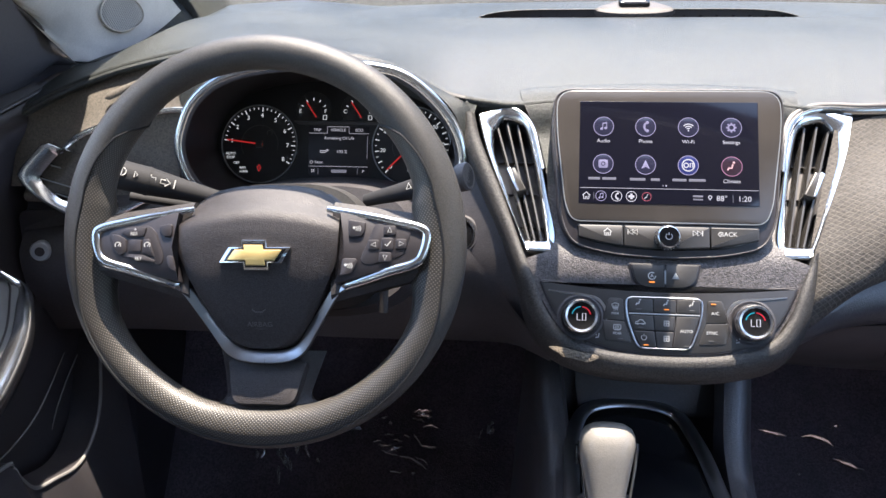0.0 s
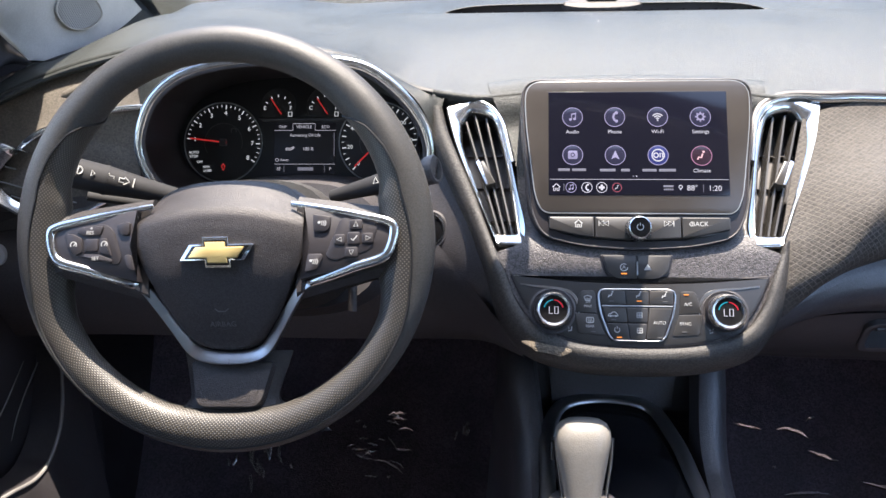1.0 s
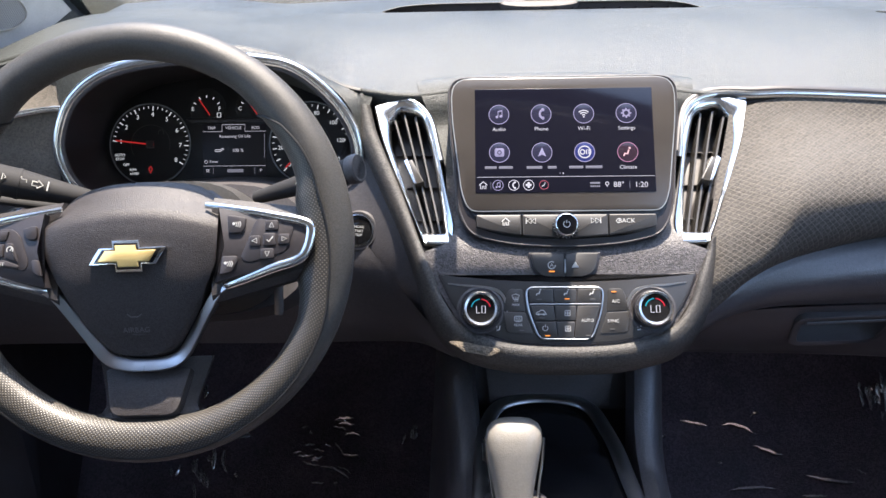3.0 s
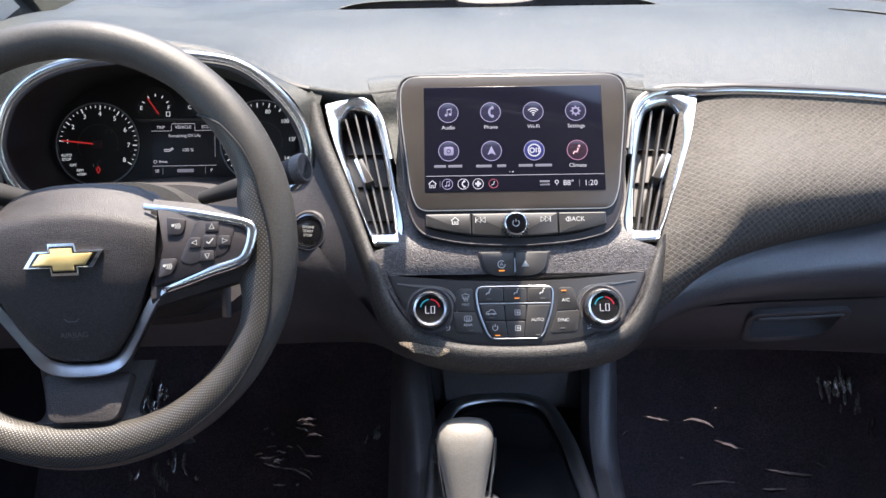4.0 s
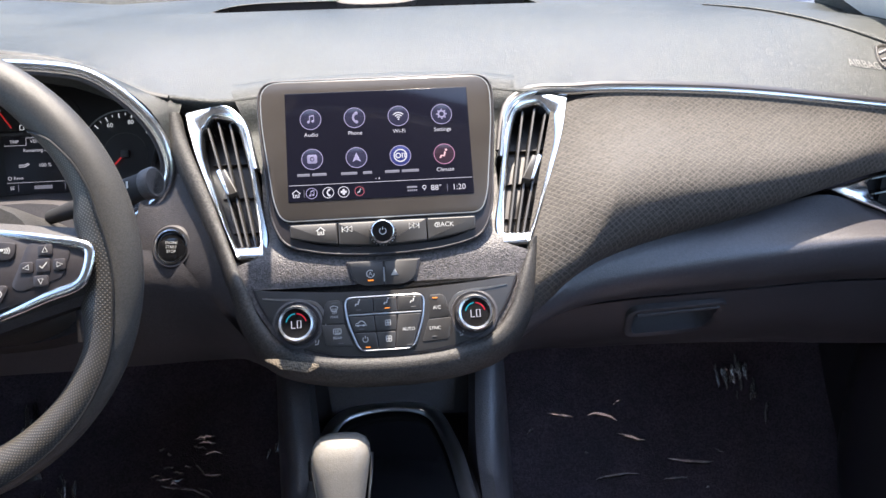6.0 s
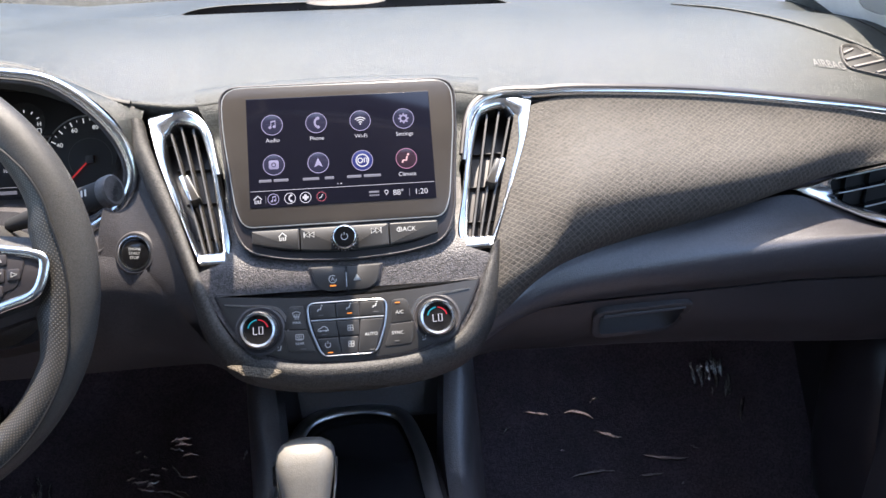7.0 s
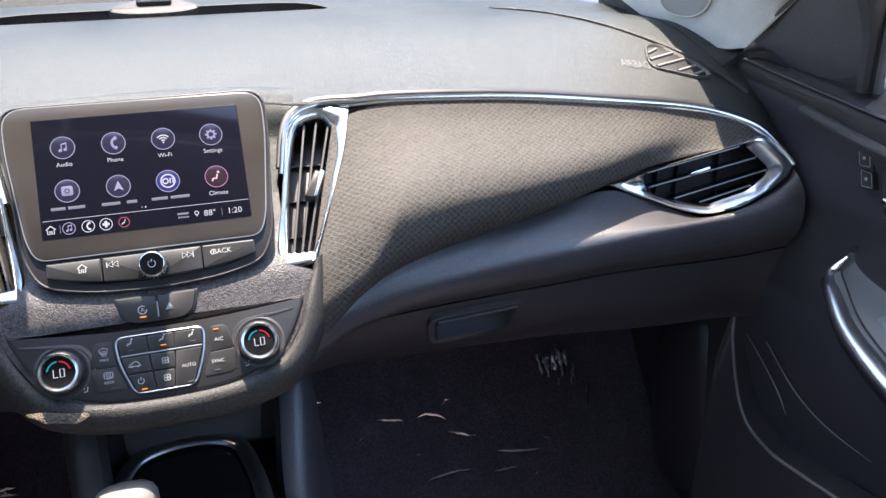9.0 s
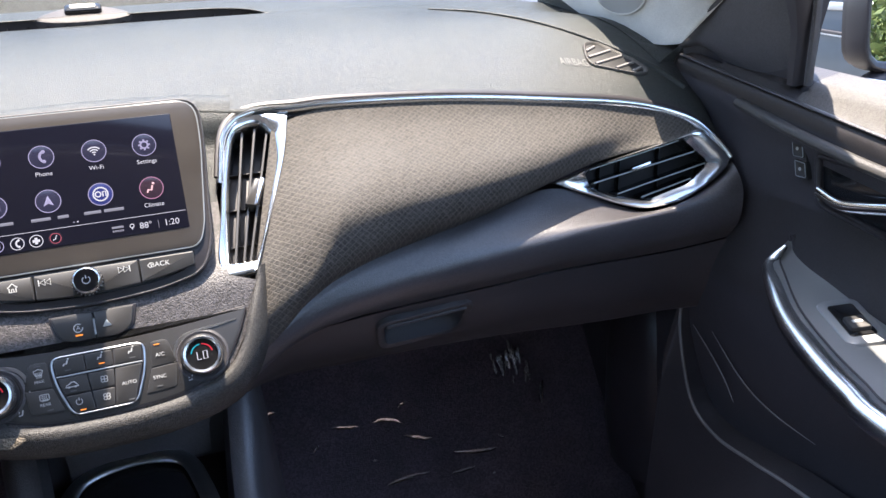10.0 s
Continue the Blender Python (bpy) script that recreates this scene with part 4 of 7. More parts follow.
# ---- centre console and footwell ----
console = thing("centre_console", (0, 0.6, 0.3), "dark plastic centre console between the seats", "centre console")
for sx in (-1, 1):
    rail = spline([(sx * 0.113, 0.90, 0.69), (sx * 0.107, 0.85, 0.652), (sx * 0.099, 0.79, 0.596), (sx * 0.098, 0.72, 0.567), (sx * 0.100, 0.60, 0.55), (sx * 0.11, 0.30, 0.54), (sx * 0.11, -0.5, 0.54)], 30)
    rows = []
    for p in rail:
        rows.append([Vector((p.x - sx * 0.022, p.y, p.z - 0.03)), Vector((p.x - sx * 0.014, p.y, p.z + 0.001)), Vector((p.x, p.y, p.z + 0.004)), Vector((p.x + sx * 0.010, p.y, p.z - 0.002)), Vector((p.x + sx * 0.018, p.y, p.z - 0.02)), Vector((p.x + sx * 0.03, p.y, p.z - 0.2)), Vector((p.x + sx * 0.05, p.y + 0.02, 0.20))])
    part("side_rail", loft(rows), BOLSTER, console, "grained console flank")
rows = [[Vector((x, y, z)) for x in np.linspace(-0.10, 0.10, 9)] for y, z in ((0.90, 0.69), (0.885, 0.65), (0.872, 0.606), (0.866, 0.585), (0.84, 0.575), (0.6, 0.56), (0.3, 0.53), (-0.5, 0.53))]
part("console_top", loft(rows), BLACK, console)
riser = [[Vector((w * a, y, z)) for a in np.linspace(-1, 1, 7)] for w, y, z in ((0.077, 0.888, 0.690), (0.076, 0.880, 0.676), (0.074, 0.870, 0.640), (0.070, 0.862, 0.606), (0.069, 0.858, 0.594))]
part("riser_panel", loft([r + [p + Vector((0, 0.012, 0)) for p in reversed(r)] for r in riser], around=True, caps=True), TRIM, console, "smooth dark panel under the centre stack")
out = [p[:2] for p in spline([(-0.083, -0.16, 0), (-0.084, -0.06, 0), (-0.080, 0.0, 0), (-0.060, 0.05, 0), (-0.008, 0.066, 0), (0.042, 0.05, 0), (0.060, 0.0, 0), (0.068, -0.06, 0), (0.072, -0.16, 0), (0.03, -0.22, 0), (-0.04, -0.22, 0)], 60, closed=True)]
SHIFT = leaning((0, 0.80, 0.590), 84)
part("shift_frame", band(inset(out, 0.003), SHIFT, 0.0085, 0.0045, 12, 0.006), SATIN, console, "satin metal arch round the selector plate")
part("shift_plate", plate(inset(out, 0.003), -0.01, 0.003, 0.001, SHIFT), GLOSS, console, "glossy black selector plate")


# ---- footwell closures ----
for sx in (-1, 1):
    rows = [[Vector((sx * (0.735 - 0.015 * math.sin(3 * y)), y, z)) for y in np.linspace(0.90, 1.36, 8)] for z in np.linspace(0.12, 0.82, 8)]
    tagged(part("kick_panel", loft(rows), BLACK), "black plastic side panel of the foot well", "trim", kind="structure")
rows = [[Vector((x, y, z)) for x in np.linspace(-0.72, 0.72, 12)] for y, z in ((0.888, 0.672), (0.92, 0.655), (1.0, 0.66), (1.25, 0.72), (1.36, 0.80))]
tagged(part("dash_underside", loft(rows), BLACK), "dark underside of the dashboard", "trim", kind="structure")
# bulging carpet cover beside the passenger's feet
bm = lathe([(0.0, 0.19), (0.05, 0.185), (0.085, 0.15), (0.1, 0.05), (0.1, -0.1), (0.08, -0.2)], Matrix.Translation((0.735, 1.03, 0.42)) @ Matrix.Diagonal((0.4, 0.8, 0.8, 1)), 24)
tagged(part("wheel_arch_cover", bm, BLACK), "rounded black cover in the corner of the foot well", "trim", kind="structure")


def turned(o, lean, yaw):
    return Matrix.Translation(o) @ pose(0, 0, 0, 0, 0, yaw) @ leaning((0, 0, 0), lean)


def polar(out, n, c=None):
    """An outline sampled again by angle about its middle."""
    c = c or (sum(p[0] for p in out) / len(out), sum(p[1] for p in out) / len(out))
    res = []
    for i in range(n):
        a = 2 * math.pi * i / n
        d = (math.cos(a), math.sin(a))
        best = 0
        for j in range(len(out)):
            px, py = out[j - 1][0] - c[0], out[j - 1][1] - c[1]
            ex, ey = out[j][0] - out[j - 1][0], out[j][1] - out[j - 1][1]
            den = d[0] * ey - d[1] * ex
            if abs(den) < 1e-12:
                continue
            t, s = (px * ey - py * ex) / den, (px * d[1] - py * d[0]) / den
            if -1e-6 <= s <= 1 + 1e-6 and t > best:
                best = t
        res.append((c[0] + d[0] * best, c[1] + d[1] * best))
    return res


def frame_loft(outer, inner, m, high, deep, n=72, back=-0.02):
    """A moulded frame between two outlines: up the outside, over a rounded crown, down into the opening."""
    c = (sum(p[0] for p in inner) / len(inner), sum(p[1] for p in inner) / len(inner))
    a, b = polar(outer, n, c), polar(inner, n, c)
    rows = []
    for p, q in zip(a, b):
        p, q = Vector((*p, 0)), Vector((*q, 0))
        z = Vector((0, 0, 1))
        rows.append([m @ v for v in (p + z * back, p + z * (high * 0.4), p.lerp(q, 0.12) + z * high * 0.9, p.lerp(q, 0.3) + z * high, p.lerp(q, 0.65) + z * high * 0.75, q + z * high * 0.2, q - z * 0.004, q - z * deep)])
    return loft(rows, along=True)


def slab(a, b, depth, thick, m, bm=None):
    """A vane along the line a to b in the plane of m, reaching depth behind it."""
    a, b = Vector((*a, 0)), Vector((*b, 0))
    s = Vector((-(b - a).y, (b - a).x, 0)).normalized() * thick / 2
    z = Vector((0, 0, 1))
    rows = []
    for p in (a, a.lerp(b, 0.5), b):
        rows.append([m @ (p - s * 0.6), m @ (p + s * 0.6), m @ (p + s - z * 0.002), m @ (p + s - z * depth), m @ (p - s - z * depth), m @ (p - s - z * 0.002)])
    return loft(rows, around=True, caps=True, bm=bm)


# ---- centre vents ----
VANE = material("vane_plastic", (0.060, 0.056, 0.052), 0.26, stain=0.1)
V_OUT = [(-0.193, 0.160), (-0.181, 0.115), (-0.165, 0.070), (-0.149, 0.030), (-0.1355, -0.005), (-0.108, -0.0065), (-0.107, 0.016), (-0.115, 0.055), (-0.1225, 0.096), (-0.1325, 0.136), (-0.146, 0.157), (-0.163, 0.166)]
V_IN = [(-0.1755, 0.140), (-0.172, 0.110), (-0.161, 0.075), (-0.147, 0.033), (-0.1375, 0.0085), (-0.1155, 0.009), (-0.1185, 0.035), (-0.123, 0.065), (-0.129, 0.100), (-0.139, 0.139), (-0.148, 0.150), (-0.164, 0.1545)]


def crisp(pts, corners, n, k=0.16):
    """A closed curve through pts that turns tightly at the corners."""
    res = []
    for q, p in enumerate(pts):
        if q in corners:
            a, b = Vector((*pts[q - 1], 0)), Vector((*pts[(q + 1) % len(pts)], 0))
            p = Vector((*p, 0))
            res += [p + (a - p).normalized() * 0.004 * k * 10, p + ((a - p).normalized() + (b - p).normalized()) * 0.0007, p + (b - p).normalized() * 0.004 * k * 10]
        else:
            res.append(Vector((*p, 0)))
    return spline(res, n, closed=True)


def centre_vent(sx):
    t = thing("air_vent", VENT @ Vector((sx * 0.145, 0.07, 0)), "upright tapered air vent with satin chrome frame and dark vanes", "air vent", "centre air vents")
    mm = VENT @ Matrix.Diagonal((-sx, 1, 1, 1))
    if sx > 0:  # the passenger's is a little wider
        mm = VENT @ Matrix.Translation((0.1515, 0, 0)) @ Matrix.Diagonal((-1.09, 1, 1, 1)) @ Matrix.Translation((0.149, 0, 0))
    out, inn = crisp(V_OUT, (0, 4, 5), 144), crisp(V_IN, (0, 4, 5), 144)
    z = Vector((0, 0, 1))
    rows = [[mm @ v for v in (p - z * 0.022, p + z * 0.001, p.lerp(q, 0.06) + z * 0.0036, p.lerp(q, 0.16) + z * 0.0046, p.lerp(q, 0.55) + z * 0.0034, p.lerp(q, 0.86) + z * 0.0016, q - z * 0.0006, q.lerp(p, -0.05) - z * 0.004, q - z * 0.032)] for p, q in zip(out, inn)]
    part("vent_frame", loft(rows, along=True), CHROME, t, "satin chrome frame", sharp=50)
    part("vent_back", plate([tuple(p[:2]) for p in inn][::1], -0.034, -0.029, 0.0005, mm), BLACK, t)
    for k, (top, low) in enumerate((((-0.1700, 0.145), (-0.1330, 0.011)), ((-0.1600, 0.151), (-0.1275, 0.011)), ((-0.1485, 0.149), (-0.1205, 0.011)))):
        top, low = Vector(top), Vector(low)
        part("vane", slab(top, low, 0.020, 0.0026, mm @ Matrix.Translation((0, 0, -0.004)) ), VANE, t, "glossy dark vane")
    for f in (0.2, 0.5, 0.8):
        a, b = Vector((-0.176, 0.140)).lerp(Vector((-0.138, 0.010)), f), Vector((-0.136, 0.140)).lerp(Vector((-0.115, 0.010)), f)
        part("rear_vane", slab(a, b, 0.006, 0.0014, mm @ Matrix.Translation((0, 0, -0.025))), BLACK, t)
    tab = plate(rounded([(-0.1565, 0.090), (-0.1500, 0.093), (-0.1370, 0.066), (-0.1460, 0.063)], 0.002), -0.012, 0.003, 0.0018, mm)
    tb = part("vent_tab", tab, VANE, t, "grey thumb tab")
    part("tab_edge", plate(rounded([(-0.1585, 0.090), (-0.1550, 0.0925), (-0.1450, 0.0640), (-0.1475, 0.0635)], 0.001), -0.008, 0.0036, 0.0008, mm), BRIGHT, tb, "bright edge")
    return t


centre_vent(-1)
centre_vent(1)
for sx in (-1, 1):
    pts = [(0.098, -0.034), (0.141, -0.030), (0.155, 0.004), (0.170, 0.050), (0.190, 0.110), (0.184, 0.112), (0.160, 0.050), (0.145, 0.008), (0.139, -0.003), (0.107, -0.001), (0.100, 0.012)]
    part("vent_surround", plate([(sx * x, y) for x, y in pts][::sx], -0.030, -0.007, 0.001, VENT), PAD, dash, "soft panel round the vent")

# ---- chrome strip over the fabric panel, outer vents ----
strip = thing("dash_strip", (0.45, 0.89, 0.93), "satin chrome strip along the top of the fabric panel", "trim strip")
path = spline([VENT @ Vector((x, y, 0.002)) for x, y in ((0.1195, 0.090), (0.1295, 0.136), (0.143, 0.1565), (0.161, 0.1645), (0.180, 0.1662))] + [(0.205, 0.8910, 0.9445), (0.253, 0.8905, 0.9448), (0.377, 0.892, 0.9365), (0.515, 0.892, 0.919), (0.591, 0.890, 0.908), (0.640, 0.885, 0.8965), (0.680, 0.872, 0.880), (0.702, 0.852, 0.856), (0.712, 0.838, 0.838)], 70)
part("bright_bead", sweep(path, oval(0.0034, 0.0058, 12), (0, -0.5, 0.85)), CHROME, strip)
part("shadow_gap", sweep([p + Vector((0, 0.004, 0.0065)) for p in path], oval(0.004, 0.003, 8), (0, -0.5, 0.85)), BLACK, strip)
part("lower_gap", sweep([p + Vector((0, 0.0005, -0.0062)) for p in path[14:]], oval(0.002, 0.0016, 8), (0, -0.5, 0.85)), BLACK, strip)
path = spline([VENT @ Vector((-x, y, 0.002)) for x, y in ((0.207, 0.1705), (0.190, 0.1715), (0.176, 0.1705), (0.163, 0.1675), (0.1445, 0.1585), (0.131, 0.136), (0.1205, 0.090))], 40)
part("bright_bead", sweep(path, oval(0.0035, 0.0035, 10), (0, -0.5, 0.85)), CHROME, strip)
path = spline([(-0.516, 0.870, 0.944), (-0.54, 0.868, 0.943), (-0.58, 0.861, 0.936), (-0.637, 0.851, 0.917), (-0.675, 0.856, 0.886), (-0.698, 0.838, 0.864)], 24)
part("bright_bead", sweep(path, oval(0.003, 0.004, 10), (0, -0.5, 0.85)), CHROME, strip)

S_OUT = [(-0.117, -0.002), (-0.095, 0.004), (-0.072, 0.0115), (-0.007, 0.0265), (0.053, 0.0395), (0.075, 0.048), (0.118, 0.007), (0.092, -0.0155), (0.048, -0.0385), (0.004, -0.0435), (-0.031, -0.0345), (-0.066, -0.0195)]
S_IN = [(-0.0705, 0.009), (-0.007, 0.0245), (0.053, 0.037), (0.087, 0.0045), (0.059, -0.018), (0.008, -0.0315), (-0.031, -0.0245), (-0.0655, -0.010)]


def outer_vent(m, mirror_x, label):
    t = thing("air_vent", m.translation, label, "air vent", "outer air vents")
    mm = m @ Matrix.Diagonal((mirror_x, 1, 1, 1))
    out, inn = rounded(S_OUT, [0.004, 0.004, 0.004, 0.004, 0.006, 0.014, 0.014, 0.014, 0.014, 0.014, 0.014, 0.014]), rounded(S_IN, 0.006)
    part("vent_frame", frame_loft(out, inn, mm, 0.009, 0.035), CHROME, t, "satin chrome frame")
    part("vent_back", plate(inset(inn, -0.001), -0.037, -0.032, 0.0005, mm), VOID, t)
    for a, b in (((-0.064, 0.0095), (0.053, 0.0345)), ((-0.060, -0.007), (0.073, 0.020)), ((-0.031, -0.0225), (0.086, 0.005)), ((0.0, -0.029), (0.066, -0.012))):
        vane = part("vane", slab(a, b, 0.022, 0.0022, mm @ Matrix.Translation((0, 0, -0.004))), GLOSS, t, "glossy dark vane")
        p, q = Vector((*a, -0.0035)), Vector((*b, -0.0035))
        part("vane_edge", sweep([mm @ p.lerp(q, f) for f in (0.02, 0.5, 0.98)], oval(0.0009, 0.0009, 6), m.to_3x3() @ Vector((0, 0, 1))), SILVER, vane)
    for k in (-0.045, -0.02, 0.03):
        part("rear_vane", slab((k, -0.02), (k + 0.006, 0.03), 0.01, 0.0016, mm @ Matrix.Translation((0, 0, -0.022))), VOID, t)
    part("vent_tab", plate(rounded([(-0.012, 0.0075), (0.012, 0.0135), (0.0135, 0.0095), (-0.011, 0.003)], 0.0015), -0.01, 0.003, 0.0012, mm), BRIGHT, t, "bright thumb tab")
    return t


outer_vent(turned((0.60, 0.858, 0.83), 12, -10), 1, "wedge-shaped outer air vent with satin chrome frame and dark vanes")
outer_vent(turned((-0.620, 0.852, 0.862), 12, 18) @ pose(0, 0, 0, 0, 0, -5), -0.78, "wedge-shaped outer air vent beside the instruments")

# ---- demister slot and light sensor on the upper pad ----
slot = thing("demister_grille", (0.01, 1.19, 1.02), "long narrow black demister grille at the windscreen's foot", "air vent")


def pad_z(x, y):
    z1 = 1.022 - 0.035 * (x / 0.7) ** 4
    return z1 + 0.06 * (y - 1.19)


rows, lip = [], []
for a in np.linspace(-1, 1, 40):
    x = 0.009 + 0.222 * a
    h = 0.0095 * (1 - abs(a) ** 8)
    zb = pad_z(x, 1.19)
    rows.append([Vector((x, 1.1945, zb - 0.008 * (1 - abs(a) ** 8))), Vector((x, 1.2075, zb - 0.0085 * (1 - abs(a) ** 8))), Vector((x, 1.2100, zb + h * 0.93))])
    lip.append(Vector((x, 1.2110, zb + h + 0.0004)))
part("slot_face", loft(rows), BLACK, slot)
part("slot_lip", sweep(lip, oval(0.003, 0.0010, 8), (0, 0, 1)), DASH, slot, "moulded lip")
for i in range(19):
    x = -0.19 + i * 0.0222
    part("fin", box(x - 0.0008, x + 0.0008, 1.194, 1.209, pad_z(x, 1.19) - 0.008, pad_z(x, 1.19) + 0.002), GLOSS, slot)
sensor = thing("light_sensor", (0.008, 1.235, 1.035), "small grey light sensor dome on the dashboard", "sensor")
sm = leaning((0.008, 1.225, 1.030), 62)
part("sensor_base", plate([p[:2] for p in spline([(-0.058, -0.012, 0), (-0.03, 0.008, 0), (0, 0.016, 0), (0.03, 0.008, 0), (0.058, -0.012, 0), (0.03, -0.024, 0), (-0.03, -0.024, 0)], 40, closed=True)], -0.02, 0.010, 0.005, sm), TRIM, sensor)
part("sensor_cap", plate(rounded(rect(0, 0.0, 0.044, 0.016), 0.005), 0.008, 0.016, 0.004, sm), GLOSS, sensor)
part("sensor_window", plate(rounded(rect(0, 0.0, 0.030, 0.009), 0.003), 0.0155, 0.0168, 0.0004, sm), PILLAR, sensor)

# ---- side demister by the passenger's pillar, airbag lettering, ridge line ----
def on_pad(x, y):
    """The upper pad's point at x, y."""
    e = Vector((x, float(np.interp(x, [p[0] for p in EDGE], [p[1] for p in EDGE])), float(np.interp(x, [p[0] for p in EDGE], [p[2] for p in EDGE]))))
    y1 = 1.19 - 0.10 * (x / 0.7) ** 4
    return dash_top(e, (y - e.y) / (y1 - e.y))


def pad_frame(x, y):
    """A frame on the upper pad at x, y, its z along the pad's normal."""
    n = (on_pad(x + 0.01, y) - on_pad(x - 0.01, y)).cross(on_pad(x, y + 0.01) - on_pad(x, y - 0.01)).normalized()
    d = Vector((math.cos(radians(-8)), math.sin(radians(-8)), 0))
    d = (d - n * n.dot(d)).normalized()
    m = Matrix((d, n.cross(d), n)).transposed().to_4x4()
    m.translation = on_pad(x, y)
    return m


DV = pad_frame(0.62, 0.957)
dv = thing("side_demister", DV.translation, "small triangular demister vent with slanted slats", "air vent")
SLAT = material("grey_slat", (0.20, 0.185, 0.182), 0.5)
D_OUT = rounded([(-0.037, 0.0), (-0.030, 0.029), (-0.012, 0.033), (0.030, -0.002), (0.040, -0.022), (0.022, -0.027), (-0.036, -0.015)], 0.006)
part("vent_frame", frame_loft(inset(D_OUT, -0.003), inset(D_OUT, 0.0015), DV, 0.003, 0.003, 48, -0.004), SILL, dv)
part("vent_back", plate(inset(D_OUT, 0.001), -0.008, 0.0006, 0.0003, DV), VOID, dv)
for k, (a, b) in enumerate((((-0.034, 0.013), (-0.018, 0.025)), ((-0.035, 0.000), (0.002, 0.019)), ((-0.030, -0.013), (0.014, 0.008)), ((-0.004, -0.019), (0.026, -0.004)), ((0.018, -0.023), (0.033, -0.014)))):
    part("slat", slab(a, b, 0.005, 0.0040, DV @ Matrix.Translation((0, 0, 0.0028))), SLAT, dv, "grey slat")
letters("AIRBAG", 0.011, pad_frame(0.560, 0.9500) @ Matrix.Diagonal((1, 2.0, 1, 1)), 0.0, 0.0, 0.0014, RIMLINE, dash, turn=-1)
ridge = [dash_top(Vector((x, float(np.interp(x, [p[0] for p in EDGE], [p[1] for p in EDGE])), float(np.interp(x, [p[0] for p in EDGE], [p[2] for p in EDGE])))), r) + Vector((0, 0, 0.001)) for x, r in ((0.44, 0.86), (0.50, 0.78), (0.56, 0.62), (0.62, 0.42), (0.67, 0.28), (0.70, 0.22))]
part("ridge_line", sweep(spline(ridge, 30), oval(0.004, 0.0035, 8), (0, -0.4, 0.9), scale=list(np.linspace(0.2, 1.4, 30))), DASH, dash)

# ---- infotainment unit ----
unit = thing("touchscreen_unit", STACK @ Vector((0, 0.06, 0)), "eight-inch touchscreen in a glossy brown-black bezel with a row of keys", "touchscreen")
U_OUT = [(-0.113, 0.150), (0.113, 0.150), (0.1125, 0.108), (0.107, 0.050), (0.1045, 0.016), (0.093, -0.011), (0.055, -0.0205), (0, -0.0240), (-0.055, -0.0205), (-0.093, -0.011), (-0.1045, 0.016), (-0.107, 0.050), (-0.1125, 0.108)]
out = rounded(U_OUT, [0.030, 0.030, 0.03, 0.02, 0.012, 0.016, 0.02, 0.02, 0.02, 0.016, 0.012, 0.02, 0.03])
part("housing", plate(out, -0.06, 0.003, 0.002, STACK), BLACK, unit, "black rounded housing")
part("housing_edge", band(inset(out, 0.0015), STACK, 0.0012, 0.0016, 8, 0.0025), TRIM, unit)
S2 = STACK @ Matrix.Translation((0, 0, 0.003))
bez = rounded([(-0.1085, 0.1465), (0.1085, 0.1465), (0.1085, 0.108), (0.099, 0.030), (0.092, 0.0125), (-0.092, 0.0125), (-0.099, 0.030), (-0.1085, 0.108)], [0.026, 0.026, 0.03, 0.03, 0.014, 0.014, 0.03, 0.03])
part("bezel", plate(bez, -0.002, 0.0035, 0.0012, S2), BEZEL, unit, "glossy brown-black bezel")
part("bezel_edge", band(bez, S2, 0.0009, 0.0012, 6, 0.002), SILVER, unit, "thin bright edge")
DISPLAY = glow("lcd_dark", (0.012, 0.012, 0.022), 0.6, 0.10)
disp = part("display", plate(rounded(rect(0.0003, 0.0825, 0.1725, 0.1045), 0.001), 0.003, 0.0041, 0.0003, S2), DISPLAY, unit, "dark lit display with round app icons")
VIOLET = glow("icon_violet", (0.026, 0.026, 0.052), 0.9)
LILAC = glow("icon_lilac", (0.25, 0.235, 0.37), 0.75)
PINK = glow("icon_rose", (0.034, 0.020, 0.032), 0.9)
UI = glow("ui_white", (0.46, 0.46, 0.53), 0.72)
UI_DIM = glow("ui_grey", (0.20, 0.20, 0.25), 0.6)
BLUE = glow("icon_blue", (0.028, 0.034, 0.14), 0.9)
ICZ = 0.0043


def disc(r, x, y, z, m, n=28):
    return plate(circle(r, n, x, y), z, z + 0.00025, 0.00005, m)


def flat(pts, z, m):
    return plate(pts, z, z + 0.0003, 0.00005, m)


def wire(pts, w, z, m, closed=False):
    return sweep([m @ Vector((*p, z)) for p in pts], [(w / 2, 0), (w / 2, 0.0003), (-w / 2, 0.0003), (-w / 2, 0)], m.to_3x3() @ Vector((0, 0, 1)), closed=closed)


def note(x, y, s, z, m, parent, mat):
    b = flat(circle(s * 0.16, 12, x - s * 0.24, y - s * 0.3), z, m)
    b = plate(circle(s * 0.16, 12, x + s * 0.22, y - s * 0.22), z, z + 0.0003, 0.00005, m, b)
    for dx, lo in ((-0.11, -0.3), (0.35, -0.22)):
        b = plate(rect(x + s * dx, y + s * (0.08 + lo / 2 + 0.06), s * 0.09, s * (0.62 - lo * 0.3)), z, z + 0.0003, 0.00005, m, b)
    b = plate([(x - s * 0.155, y + s * 0.25), (x + s * 0.395, y + s * 0.36), (x + s * 0.395, y + s * 0.52), (x - s * 0.155, y + s * 0.41)], z, z + 0.0003, 0.00005, m, b)
    part("glyph", b, mat, parent)


